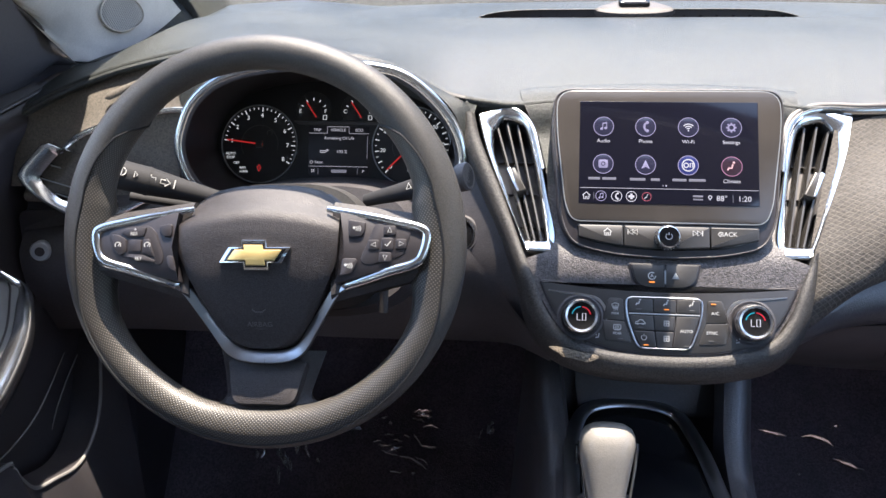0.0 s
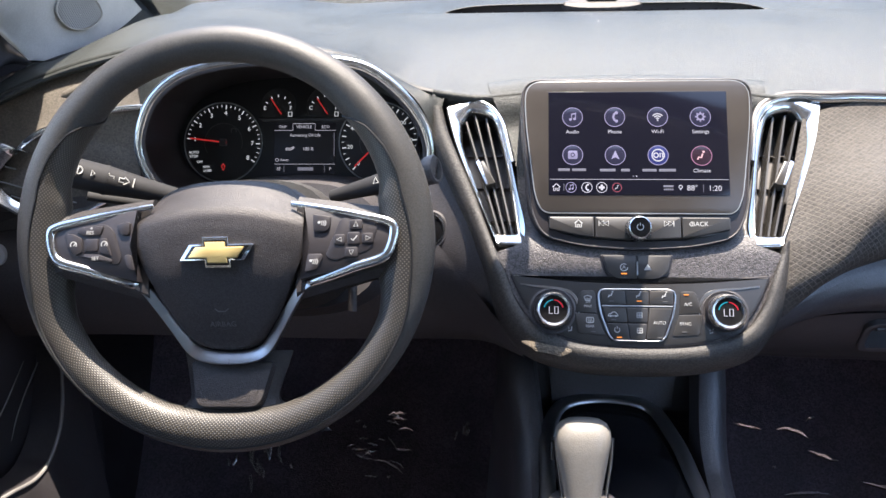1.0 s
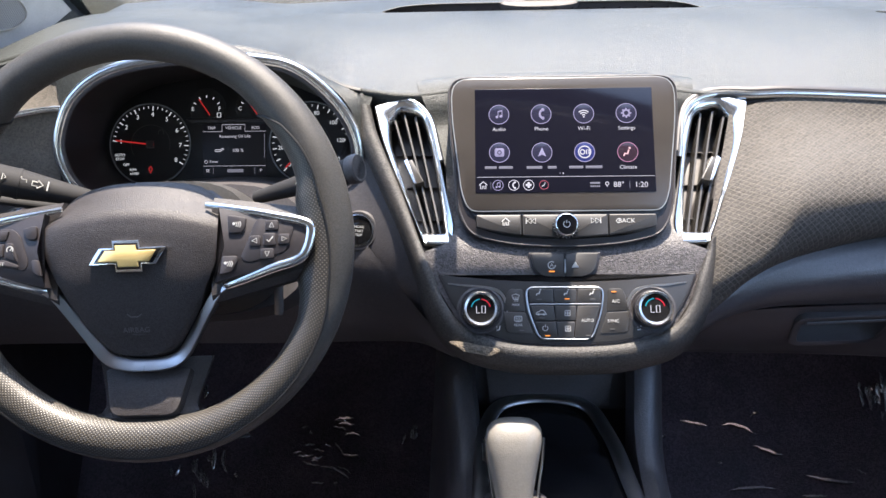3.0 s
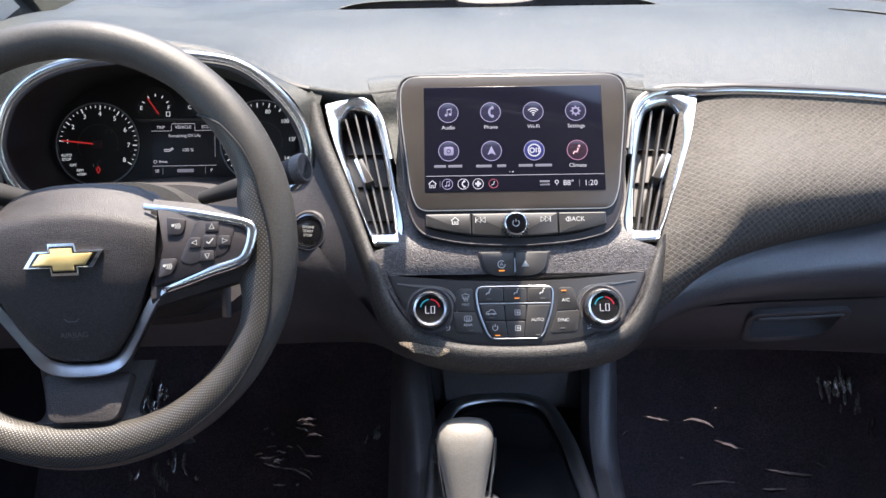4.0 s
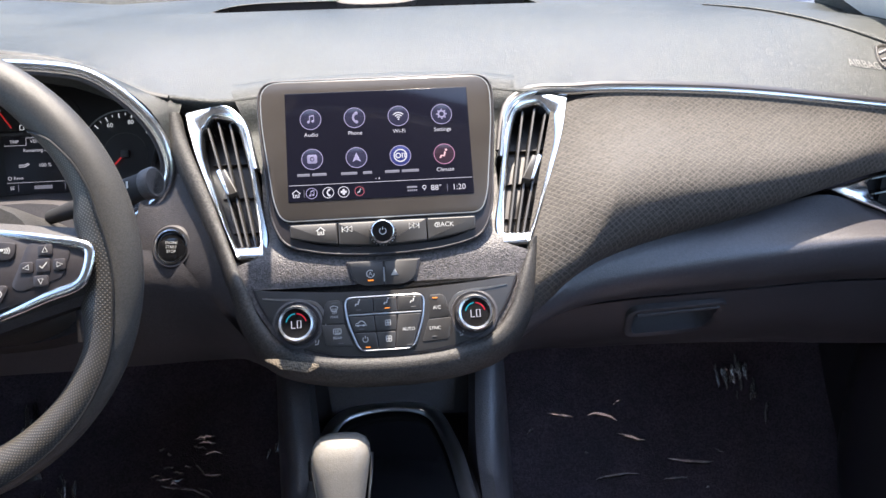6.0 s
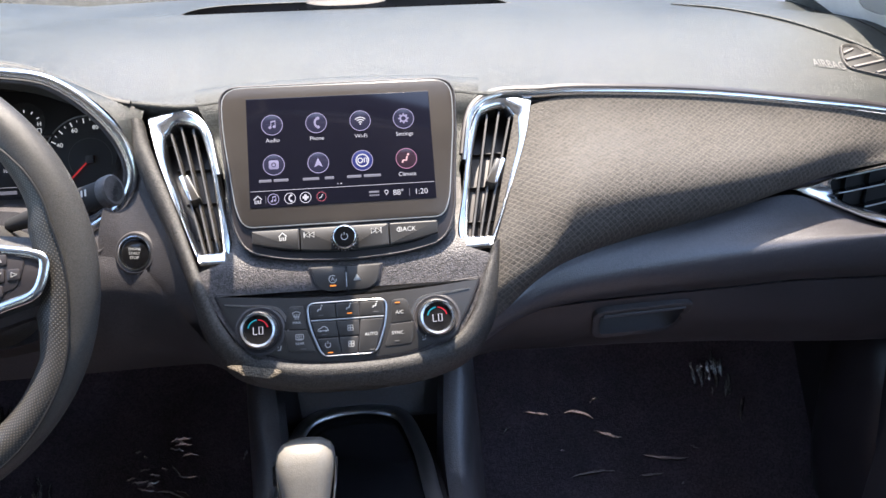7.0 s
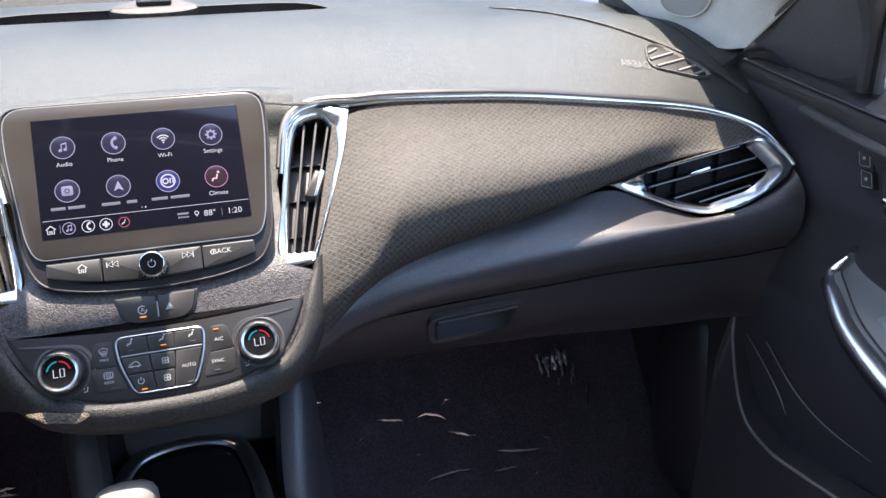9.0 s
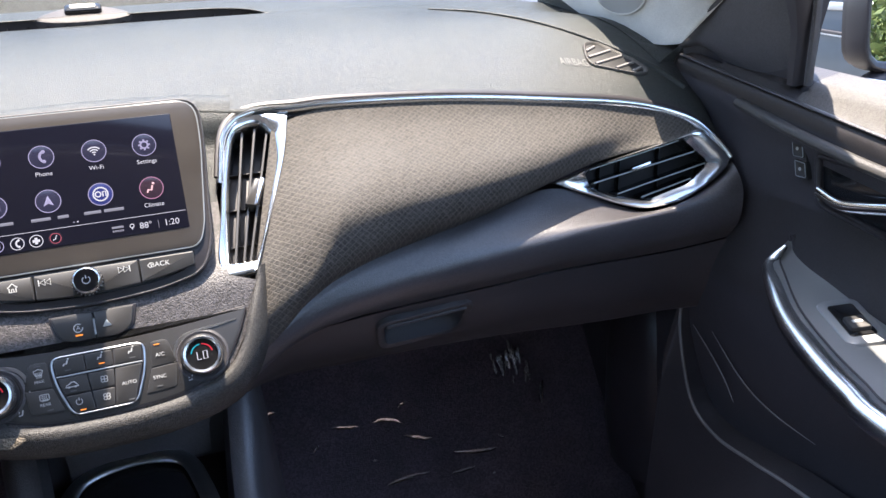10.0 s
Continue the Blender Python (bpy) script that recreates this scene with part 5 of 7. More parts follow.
def handset(x, y, s, z, m, parent, mat):
    pts = [(x + s * 0.5 * math.cos(a) + s * 0.35, y + s * 0.55 * math.sin(a)) for a in np.linspace(2.0, 4.28, 10)]
    part("glyph", wire(pts, s * 0.24, z, m), mat, parent)
    for e in (pts[0], pts[-1]):
        part("glyph", disc(s * 0.19, e[0] + s * 0.06, e[1], z, m, 12), mat, parent)


def house(x, y, s, z, m, parent, mat):
    part("glyph", wire([(x - s * 0.5, y + s * 0.02), (x, y + s * 0.48), (x + s * 0.5, y + s * 0.02)], s * 0.13, z, m), mat, parent)
    part("glyph", wire([(x - s * 0.34, y), (x - s * 0.34, y - s * 0.45), (x - s * 0.1, y - s * 0.45), (x - s * 0.1, y - s * 0.12), (x + s * 0.1, y - s * 0.12), (x + s * 0.1, y - s * 0.45), (x + s * 0.34, y - s * 0.45), (x + s * 0.34, y)], s * 0.11, z, m), mat, parent)


def sitter(x, y, s, z, m, parent, mat):
    part("glyph", wire([(x + s * 0.1, y + s * 0.22), (x - s * 0.02, y - s * 0.2), (x - s * 0.3, y - s * 0.16), (x - s * 0.42, y - s * 0.42)], s * 0.16, z, m), mat, parent)
    part("glyph", disc(s * 0.12, x + s * 0.2, y + s * 0.4, z, m, 12), mat, parent)


ICON = [(-0.0625, 0.1085, "Audio", VIOLET), (-0.0215, 0.1085, "Phone", VIOLET), (0.0198, 0.1085, "Wi-Fi", VIOLET), (0.0608, 0.1085, "Settings", VIOLET),
        (-0.0625, 0.0700, "", VIOLET), (-0.0215, 0.0697, "", VIOLET), (0.0195, 0.0697, "", BLUE), (0.0608, 0.0693, "Climate", PINK)]
for k, (x, y, word, fill) in enumerate(ICON):
    icon = part("icon_disc", disc(0.0094, x, y, ICZ, S2), fill, disp)
    part("icon_ring", wire(circle(0.0097, 32, x, y), 0.0007, ICZ, S2, True), LILAC if fill != PINK else glow("icon_rose_ring", (0.30, 0.15, 0.24), 0.8), icon)
    z = ICZ + 0.0003
    if k == 0:
        note(x, y, 0.0085, z, S2, icon, LILAC)
    elif k == 1:
        handset(x, y, 0.0085, z, S2, icon, LILAC)
    elif k == 2:
        for r in (0.002, 0.0042, 0.0064):
            part("glyph", wire([(x + r * math.cos(a), y - 0.0032 + r * math.sin(a)) for a in np.linspace(0.75, 2.39, 8)], 0.0011, z, S2), UI, icon)
        part("glyph", disc(0.0008, x, y - 0.0034, z, S2, 10), UI, icon)
    elif k == 3:
        part("glyph", wire(circle(0.0030, 20, x, y), 0.0016, z, S2, True), LILAC, icon)
        for a in range(8):
            c, s = math.cos(a * math.pi / 4), math.sin(a * math.pi / 4)
            part("glyph", wire([(x + 0.0034 * c, y + 0.0034 * s), (x + 0.0050 * c, y + 0.0050 * s)], 0.0015, z, S2), LILAC, icon)
    elif k == 4:
        part("glyph", flat(rounded(rect(x, y, 0.0092, 0.0085), 0.002), z, S2), LILAC, icon)
        part("glyph", wire(circle(0.0018, 16, x, y), 0.0006, z + 0.0003, S2, True), VIOLET, icon)
    elif k == 5:
        part("glyph", flat([(x - 0.004, y - 0.0042), (x, y - 0.0022), (x + 0.004, y - 0.0042), (x, y + 0.0048)], z, S2), LILAC, icon)
    elif k == 6:
        part("glyph", wire(circle(0.0058, 24, x, y), 0.0012, z, S2, True), UI, icon)
        part("glyph", wire(circle(0.0022, 20, x - 0.002, y), 0.0011, z, S2, True), UI, icon)
        part("glyph", wire([(x + 0.0018, y - 0.0022), (x + 0.0018, y + 0.002), (x + 0.0042, y + 0.002), (x + 0.0042, y - 0.0022)], 0.0011, z, S2), UI, icon)
    else:
        sitter(x, y, 0.0095, z, S2, icon, glow("icon_rose_glyph", (0.6, 0.38, 0.42), 0.8))
    if word:
        letters(word, 0.0053, S2, x, y - 0.0150, ICZ, UI, disp)
    else:
        for dx, w in ((-0.0085, 0.0115), (0.006, 0.0135)) if k == 4 else ((-0.0075, 0.0150), (0.0095, 0.0085)) if k == 5 else ((-0.0085, 0.0135), (0.0085, 0.0160)):
            part("word_bar", flat(rect(x + dx, y - 0.0150, w, 0.0026), ICZ, S2), UI_DIM, disp)
part("rule", flat(rect(0.0005, 0.0455, 0.170, 0.0004), ICZ, S2), UI, disp)
part("page_dot", disc(0.0007, -0.0015, 0.0487, ICZ, S2, 10), UI, disp)
part("page_dot", disc(0.0007, -0.0045, 0.0487, ICZ, S2, 10), UI_DIM, disp)
house(-0.0785, 0.0375, 0.0075, ICZ, S2, disp, UI)
part("divider", flat(rect(-0.0712, 0.0375, 0.0004, 0.007), ICZ, S2), UI_DIM, disp)
for k, (x, mat) in enumerate(((-0.0643, BLUE), (-0.0491, UI), (-0.0349, UI), (-0.0203, PINK))):
    part("tray_ring", wire(circle(0.0050, 24, x, 0.0374), 0.0006, ICZ, S2, True), mat if k else LILAC, disp)
    if k == 0:
        note(x, 0.0374, 0.0062, ICZ, S2, disp, LILAC)
    elif k == 1:
        handset(x, 0.0374, 0.0055, ICZ, S2, disp, UI)
    elif k == 2:
        part("glyph", flat(rect(x, 0.0374, 0.0056, 0.0022), ICZ, S2), UI, disp)
        part("glyph", flat(rect(x, 0.0374, 0.0022, 0.0056), ICZ + 0.0003, S2), UI, disp)
    else:
        part("icon_ring", wire(circle(0.0042, 24, x, 0.0374), 0.0004, ICZ, S2, True), glow("icon_rose_ring", (0.42, 0.10, 0.14), 0.7), disp)
        sitter(x, 0.0374, 0.0045, ICZ + 0.0002, S2, disp, UI)
part("signal_bar", flat(rect(0.0285, 0.0388, 0.0095, 0.0018), ICZ, S2), UI_DIM, disp)
for i in range(5):
    part("signal_bar", flat(rect(0.0248 + 0.0019 * i, 0.0356, 0.0014, 0.0016), ICZ, S2), UI_DIM, disp)
part("pin", wire(circle(0.0016, 14, 0.0400, 0.0382), 0.0007, ICZ, S2, True), UI, disp)
part("pin", flat([(0.0389, 0.0370), (0.0400, 0.0346), (0.0411, 0.0370)], ICZ, S2), UI, disp)
letters("88°", 0.0075, S2, 0.0512, 0.0370, ICZ, UI, disp)
part("divider", flat(rect(0.0615, 0.0368, 0.0004, 0.007), ICZ, S2), UI_DIM, disp)
letters("1:20", 0.0075, S2, 0.0725, 0.0368, ICZ, UI, disp)
# key row and power knob
keys = part("key_tray", plate(rounded([(-0.088, 0.0095), (0.088, 0.0095), (0.081, -0.005), (0.055, -0.0125), (0, -0.0155), (-0.055, -0.0125), (-0.081, -0.005)], [0.004, 0.004, 0.01, 0.02, 0.02, 0.02, 0.01]), -0.001, 0.0015, 0.0006, S2), GLOSS, unit)


def arc_low(u):
    return -0.0138 + 0.0095 * (abs(u) / 0.082) ** 2.2


for u0, u1 in ((-0.0855, -0.0425), (-0.0415, -0.0005), (0.0005, 0.0395), (0.0405, 0.0855)):
    lows = [(u, arc_low(u)) for u in np.linspace(u0, u1, 7)]
    o = rounded(lows + [(u1 + (0.0 if u1 < 0.08 else -0.0), 0.0085), (u0, 0.0085)], 0.0012, 2)
    part("soft_key", plate(o, 0.001, 0.0045, 0.0014, S2), KEY, unit, "long dark key in the row under the display")
KZ = 0.0047
house(-0.0575, 0.0015, 0.0075, KZ, S2, unit, PRINT)
for x, d in ((-0.033, -1), (0.0275, 1)):
    for o in (-0.0021, 0.0021):
        part("glyph", wire([(x + o - 0.0018 * d, -0.0005), (x + o - 0.0018 * d, 0.0045), (x + o + 0.0022 * d, 0.002)], 0.0007, KZ, S2, True), PRINT, unit)
    part("glyph", flat(rect(x + 0.0050 * d, 0.002, 0.0008, 0.0052), KZ, S2), PRINT, unit)
letters("BACK", 0.0062, S2, 0.0570, 0.0017, KZ, PRINT, unit)
part("glyph", wire([(0.0492, 0.004), (0.0470, 0.0017), (0.0492, -0.0006)], 0.0008, KZ, S2), PRINT, unit)
KN = S2 @ Matrix.Translation((-0.001, -0.0035, 0))
knob = part("power_knob", lathe([(0.0118, -0.002), (0.0118, 0.004), (0.0112, 0.0145), (0.0104, 0.0162), (0.0096, 0.0166)], KN, 40), BRIGHT, unit, "chrome-rimmed power and volume knob")
part("knob_face", lathe([(0.0099, 0.012), (0.0099, 0.0150), (0.0092, 0.0158), (0.0, 0.0158)], KN, 40), GLOSS, knob)
for i in range(24):
    a = 2 * math.pi * i / 24
    part("knurl", sweep([KN @ Vector((0.0120 * math.cos(a), 0.0120 * math.sin(a), h)) for h in (0.001, 0.010)], oval(0.0005, 0.0005, 5), (1, 0.1, 0.1)), CHROME, knob)
part("glyph", wire([(0.0030 * math.cos(a), 0.0030 * math.sin(a)) for a in np.linspace(2.2, 7.2, 16)], 0.0007, 0.0160, KN), PRINT, knob)
part("glyph", wire([(0, 0.0012), (0, 0.0038)], 0.0007, 0.0160, KN), PRINT, knob)

# ---- hazard keys ----
hz = thing("hazard_panel", STACK @ Vector((-0.002, -0.04, 0)), "dark two-key panel with stop-start and hazard keys", "switch panel")
part("panel_base", plate(rounded([(-0.0365, -0.0275), (0.0325, -0.0275), (0.028, -0.046), (0.018, -0.0525), (-0.022, -0.0525), (-0.032, -0.046)], [0.001, 0.001, 0.008, 0.008, 0.008, 0.008]), -0.01, 0.002, 0.0008, STACK), BLACK, hz)
part("switch_key", plate(rounded([(-0.0345, -0.0285), (-0.0025, -0.0285), (-0.0025, -0.051), (-0.0215, -0.051), (-0.0305, -0.045)], [0.002, 0.001, 0.001, 0.006, 0.006]), 0.001, 0.0042, 0.001, STACK), KEY, hz)
part("switch_key", plate(rounded([(-0.0015, -0.0285), (0.0305, -0.0285), (0.0265, -0.045), (0.0175, -0.051), (-0.0015, -0.051)], [0.001, 0.002, 0.006, 0.006, 0.001]), 0.001, 0.0042, 0.001, STACK), KEY, hz)
part("divider", plate(rect(-0.002, -0.041, 0.0012, 0.013), 0.002, 0.0055, 0.0003, STACK), SILVER, hz)
part("glyph", wire([(-0.0145 + 0.0034 * math.cos(a), -0.0400 + 0.0034 * math.sin(a)) for a in np.linspace(0.9, 6.3, 16)], 0.0008, 0.0043, STACK), PRINT, hz)
letters("A", 0.005, STACK, -0.0145, -0.0400, 0.0043, PRINT, hz)
part("status_lamp", flat(rect(-0.0145, -0.0460, 0.0055, 0.0012), 0.0042, STACK), AMBER, hz, "small amber status lamp")
part("glyph", flat([(0.0042, -0.0425), (0.0114, -0.0425), (0.0078, -0.0365)], 0.0043, STACK), PRINT, hz)

# ---- climate panel ----
cl = thing("climate_panel", STACK @ Vector((0, -0.085, 0)), "dark climate control panel with two dials and key pad", "control panel")
half = [(0.0, -0.0548), (0.04, -0.0540), (0.070, -0.0522), (0.121, -0.0475), (0.1085, -0.0755), (0.090, -0.0985), (0.055, -0.1115), (0, -0.1150)]
out = rounded(half[::-1] + mirror(half)[1:-1], [0.02, 0.02, 0.02, 0.02, 0.003, 0.03, 0.03, 0.03, 0.03, 0.03, 0.003, 0.02, 0.02, 0.02])
part("panel_face", plate(out, -0.01, 0.0025, 0.0012, STACK), KEY, cl, "smooth dark control face")
part("panel_gap", band(out, STACK, 0.0014, 0.001, 6, 0.001), BLACK, cl)
S3 = STACK @ Matrix.Translation((-0.003, 0, 0.0025))
pad_half = [(0.0365, -0.0610), (0.0345, -0.083), (0.0245, -0.1095)]
out = rounded([(-a, b) for a, b in pad_half] + pad_half[::-1], [0.008, 0.03, 0.007, 0.007, 0.03, 0.008])
part("pad_frame", band(out, S3, 0.0009, 0.0011, 8, 0.001), SATIN, cl, "thin chrome key pad frame")
part("pad_base", plate(inset(out, 0.001), -0.001, 0.0006, 0.0003, S3), BLACK, cl)


def key_quad(pts, label=""):
    return part("pad_key", plate(rounded(pts, 0.0012, 2), 0.0004, 0.0026, 0.0007, S3), KEY, cl)


edge = lambda v: float(np.interp(v, [-0.1095, -0.083, -0.061], [0.0225, 0.0325, 0.0345]))
for v0, v1, us in ((-0.0625, -0.0755, (-1, -0.31, 0.33, 1)), (-0.0785, -0.0925, (-1, -0.31, 0.33, 1)), (-0.0935, -0.1085, (-1, -0.31, 0.33, 1))):
    for i in range(3):
        if v0 < -0.07 and i == 2:
            continue
        key_quad([(us[i] * edge(v0) + 0.0004, v0), (us[i + 1] * edge(v0) - 0.0004, v0), (us[i + 1] * edge(v1) - 0.0004, v1), (us[i] * edge(v1) + 0.0004, v1)])
key_quad([(0.33 * edge(-0.0785) + 0.0004, -0.0785), (edge(-0.0785), -0.0785), (edge(-0.1085), -0.1085), (0.33 * edge(-0.1085) + 0.0004, -0.1085)])
part("pad_rule", plate(rect(0, -0.077, 0.066, 0.0012), 0.0005, 0.003, 0.0003, S3), SILVER, cl)
PZ = 0.0028
sitter(-0.024, -0.066, 0.0065, PZ, S3, cl, PRINT)
sitter(0.002, -0.066, 0.0065, PZ, S3, cl, PRINT)
sitter(0.026, -0.066, 0.0065, PZ, S3, cl, PRINT)
for x, y, mat in ((-0.024, -0.0725, DIM_PRINT), (0.002, -0.0722, AMBER), (0.026, -0.0725, DIM_PRINT), (-0.017, -0.1065, AMBER), (0.0205, -0.1065, DIM_PRINT), (-0.022, -0.090, DIM_PRINT)):
    part("status_lamp", flat(rect(x, y, 0.0045, 0.0009), PZ - 0.0003, S3), mat, cl)
part("glyph", wire([(-0.0275, -0.0865), (-0.0265, -0.0848), (-0.0245, -0.0842), (-0.0230, -0.0828), (-0.0205, -0.0828), (-0.0190, -0.0845), (-0.0175, -0.0865)], 0.0007, PZ, S3, True), PRINT, cl)
for x in (-0.0250, -0.0200):
    part("glyph", disc(0.0009, x, -0.0867, PZ + 0.0001, S3, 10), PRINT, cl)
for x, y in ((0.002, -0.0855), (0.002, -0.1000)):
    for a in range(4):
        part("glyph", wire(circle(0.0013, 10, x + 0.0017 * math.cos(math.pi / 4 + a * math.pi / 2), y + 0.0017 * math.sin(math.pi / 4 + a * math.pi / 2)), 0.0006, PZ, S3, True), PRINT, cl)
part("glyph", wire([(-0.019 + 0.0024 * math.cos(a), -0.0995 + 0.0024 * math.sin(a)) for a in np.linspace(2.2, 7.2, 14)], 0.0006, PZ, S3), PRINT, cl)
part("glyph", wire([(-0.019, -0.0985), (-0.019, -0.0962)], 0.0006, PZ, S3), PRINT, cl)
letters("AUTO", 0.0042, S3, 0.0205, -0.0925, PZ, PRINT, cl)
# side keys with lettering
CZ = 0.0040
for sx in (-1, 1):
    top = rounded([(sx * 0.040, -0.0625), (sx * 0.054, -0.0620), (sx * 0.0590, -0.0830), (sx * 0.0385, -0.0840)], [0.003, 0.005, 0.001, 0.001])
    low = rounded([(sx * 0.0382, -0.0848), (sx * 0.0592, -0.0838), (sx * 0.0560, -0.1035), (sx * 0.0310, -0.1050)], [0.001, 0.001, 0.003, 0.003])
    for o in (top, low):
        m = STACK @ Matrix.Translation((-0.002, 0, 0))
        part("side_key", plate(o, 0.0015, 0.0033, 0.0005, m), KEY, cl)
letters("A/C", 0.0045, STACK, 0.0445, -0.0745, CZ, PRINT, cl)
letters("SYNC", 0.0042, STACK, 0.0415, -0.0930, CZ, PRINT, cl)
part("status_lamp", flat(rect(0.0430, -0.0655, 0.0045, 0.0009), CZ - 0.0003, STACK), AMBER, cl)
part("status_lamp", flat(rect(0.0405, -0.1005, 0.0045, 0.0009), CZ - 0.0003, STACK), DIM_PRINT, cl)
letters("MAX", 0.0034, STACK, -0.0490, -0.0775, CZ, PRINT, cl)
letters("REAR", 0.0034, STACK, -0.0470, -0.0965, CZ, PRINT, cl)
part("glyph", wire([(-0.0525, -0.0685), (-0.0490, -0.0672), (-0.0455, -0.0685), (-0.0468, -0.0722), (-0.0512, -0.0722)], 0.0006, CZ, STACK, True), PRINT, cl)
for x in (-0.0505, -0.0490, -0.0475):
    part("glyph", wire([(x, -0.0745), (x + 0.0006, -0.0730), (x - 0.0004, -0.0712), (x + 0.0002, -0.0698)], 0.0005, CZ + 0.0001, STACK), PRINT, cl)
    part("glyph", wire([(x + 0.0020, -0.0938), (x + 0.0026, -0.0922), (x + 0.0016, -0.0906), (x + 0.0022, -0.0890)], 0.0005, CZ + 0.0001, STACK), PRINT, cl)
part("glyph", wire(rounded(rect(-0.0470, -0.0905, 0.0068, 0.0046), 0.001, 3), 0.0006, CZ, STACK, True), PRINT, cl)
for x, y in ((-0.049, -0.0650), (-0.044, -0.1015)):
    part("status_lamp", flat(rect(x, y, 0.0045, 0.0009), CZ - 0.0003, STACK), DIM_PRINT, cl)
for sx in (-1, 1):
    for i in range(6):
        part("seam_tick", flat(rect(sx * (0.0585 - 0.0004 * i), -0.083 - 0.0035 * i, 0.0008, 0.0022), CZ - 0.0012, STACK), BLACK, cl)
    hm = STACK @ Matrix.Translation((sx * 0.0655, -0.0995, 0))
    part("glyph", wire([(0.0016, 0.0026), (0.0008, -0.0013), (-0.0018, -0.0016)], 0.0009, 0.0027, hm), PRINT, cl)
    part("glyph", wire([(-0.0016, 0.0020), (-0.0010, 0.0010), (-0.0016, 0.0002)], 0.0005, 0.0027, hm), PRINT, cl)
    # dial
    kd = STACK @ Matrix.Translation((sx * 0.0800 - 0.002, -0.0820, 0.0025))
    part("dial_recess", lathe([(0.0225, 0.0), (0.0205, 0.0008), (0.0185, -0.0)], kd, 40), TRIM, cl)
    dial = part("temperature_dial", lathe([(0.0172, -0.002), (0.0172, 0.008), (0.0166, 0.0135), (0.0150, 0.0156), (0.0132, 0.0150), (0.0124, 0.012)], kd, 48), SATIN_DIAL, cl, "chrome-rimmed temperature dial with display")
    part("dial_grip", lathe([(0.0177, 0.0), (0.0177, 0.006), (0.0173, 0.0065)], kd, 48), BLACK, dial)
    part("dial_glass", lathe([(0.0127, 0.010), (0.0125, 0.0125), (0.0, 0.0128)], kd, 40), GLOSS, dial)
    part("digit", wire([(-0.0040, 0.0024), (-0.0040, -0.0040), (-0.0008, -0.0040)], 0.0008, 0.0130, kd), UI, dial)
    part("digit", wire([(0.0010, 0.0024), (0.0010, -0.0040), (0.0042, -0.0040), (0.0042, 0.0024)], 0.0008, 0.0130, kd, True), UI, dial)
    cold, hot = glow("dial_blue", (0.02, 0.28, 0.36), 0.6), glow("dial_red", (0.50, 0.03, 0.05), 0.6)
    part("cold_arc", wire([(0.0088 * math.cos(a), 0.0088 * math.sin(a)) for a in np.linspace(1.65, 2.95, 12)], 0.0011, 0.0129, kd), cold, dial)
    part("hot_arc", wire([(0.0088 * math.cos(a), 0.0088 * math.sin(a)) for a in np.linspace(0.2, 1.5, 12)], 0.0011, 0.0129, kd), hot, dial)
    bend = spline([(sx * 0.1120 - 0.001, -0.0568, 0), (sx * 0.0950 - 0.001, -0.0590, 0), (sx * 0.0780 - 0.001, -0.0605, 0), (sx * 0.0650 - 0.001, -0.0640, 0), (sx * 0.0580 - 0.001, -0.0725, 0), (sx * 0.0560 - 0.001, -0.0840, 0)], 30)
    rows = []
    for k, p in enumerate(bend):
        d = (bend[min(k + 1, 29)] - bend[max(k - 1, 0)]).normalized()
        wide = 0.0019 * float(np.interp(k, [0, 6, 18, 24, 29], [0.35, 0.6, 1.0, 0.9, 0.25]))
        q = Vector((-d.y, d.x, 0)) * wide
        rows.append([STACK @ (p - q + Vector((0, 0, 0.0020))), STACK @ (p - q * 0.7 + Vector((0, 0, 0.0032))), STACK @ (p + q * 0.7 + Vector((0, 0, 0.0032))), STACK @ (p + q + Vector((0, 0, 0.0020)))])
    part("accent_line", loft(rows), SATIN, cl, "silver accent band sweeping round the dial")


# ---- steering wheel ----
wheel = thing("steering_wheel", WHEEL.translation, "three-spoke steering wheel in grey dimpled vinyl with chrome spoke trim", "steering wheel")


def rim_section(a):
    """Middle radius, half width and half depth of the rim at the angle a (degrees, 0 to the right, 90 up)."""
    d = abs((a - 90 + 180) % 360 - 180)
    w = float(np.interp(d, [0, 35, 45, 55, 66, 71, 77, 84, 98, 104, 109, 116, 130, 150, 160, 166, 172, 180], [0.0152, 0.0156, 0.0172, 0.0176, 0.0184, 0.0192, 0.0222, 0.0225, 0.0225, 0.0222, 0.0195, 0.0170, 0.0160, 0.0164, 0.0166, 0.0172, 0.0178, 0.0180]))
    return 0.1840 - w, w, float(np.interp(d, [0, 60, 120, 180], [0.0150, 0.0160, 0.0160, 0.0150]))


def rim_arc(a0, a1, k0, k1, grow=0.0, n=64, kn=20):
    """A skin of the rim between two angles; k0 to k1: from where to where round the tube, 0 outward, 90 to the driver, 180 inward."""
    rows = []
    for a in np.linspace(a0, a1, n):
        R, w, h = rim_section(a)
        c, s = math.cos(radians(a)), math.sin(radians(a))
        row = []
        for k in np.linspace(k0, k1, kn):
            x, z = R + (w + grow) * math.cos(radians(k)), (h + grow) * math.sin(radians(k))
            row.append(RIM @ Vector((x * c, x * s, z)))
        rows.append(row)
    return rows


def seam_at(a):
    """How far round the tube the seam runs at the angle a: it comes from the inside at the top and passes to the front."""
    d = abs((a - 90 + 180) % 360 - 180)
    return float(np.interp(d, [44, 46, 49, 54, 62, 75, 90, 110, 135, 180], [228, 178, 142, 118, 103, 92, 82, 72, 60, 52]))


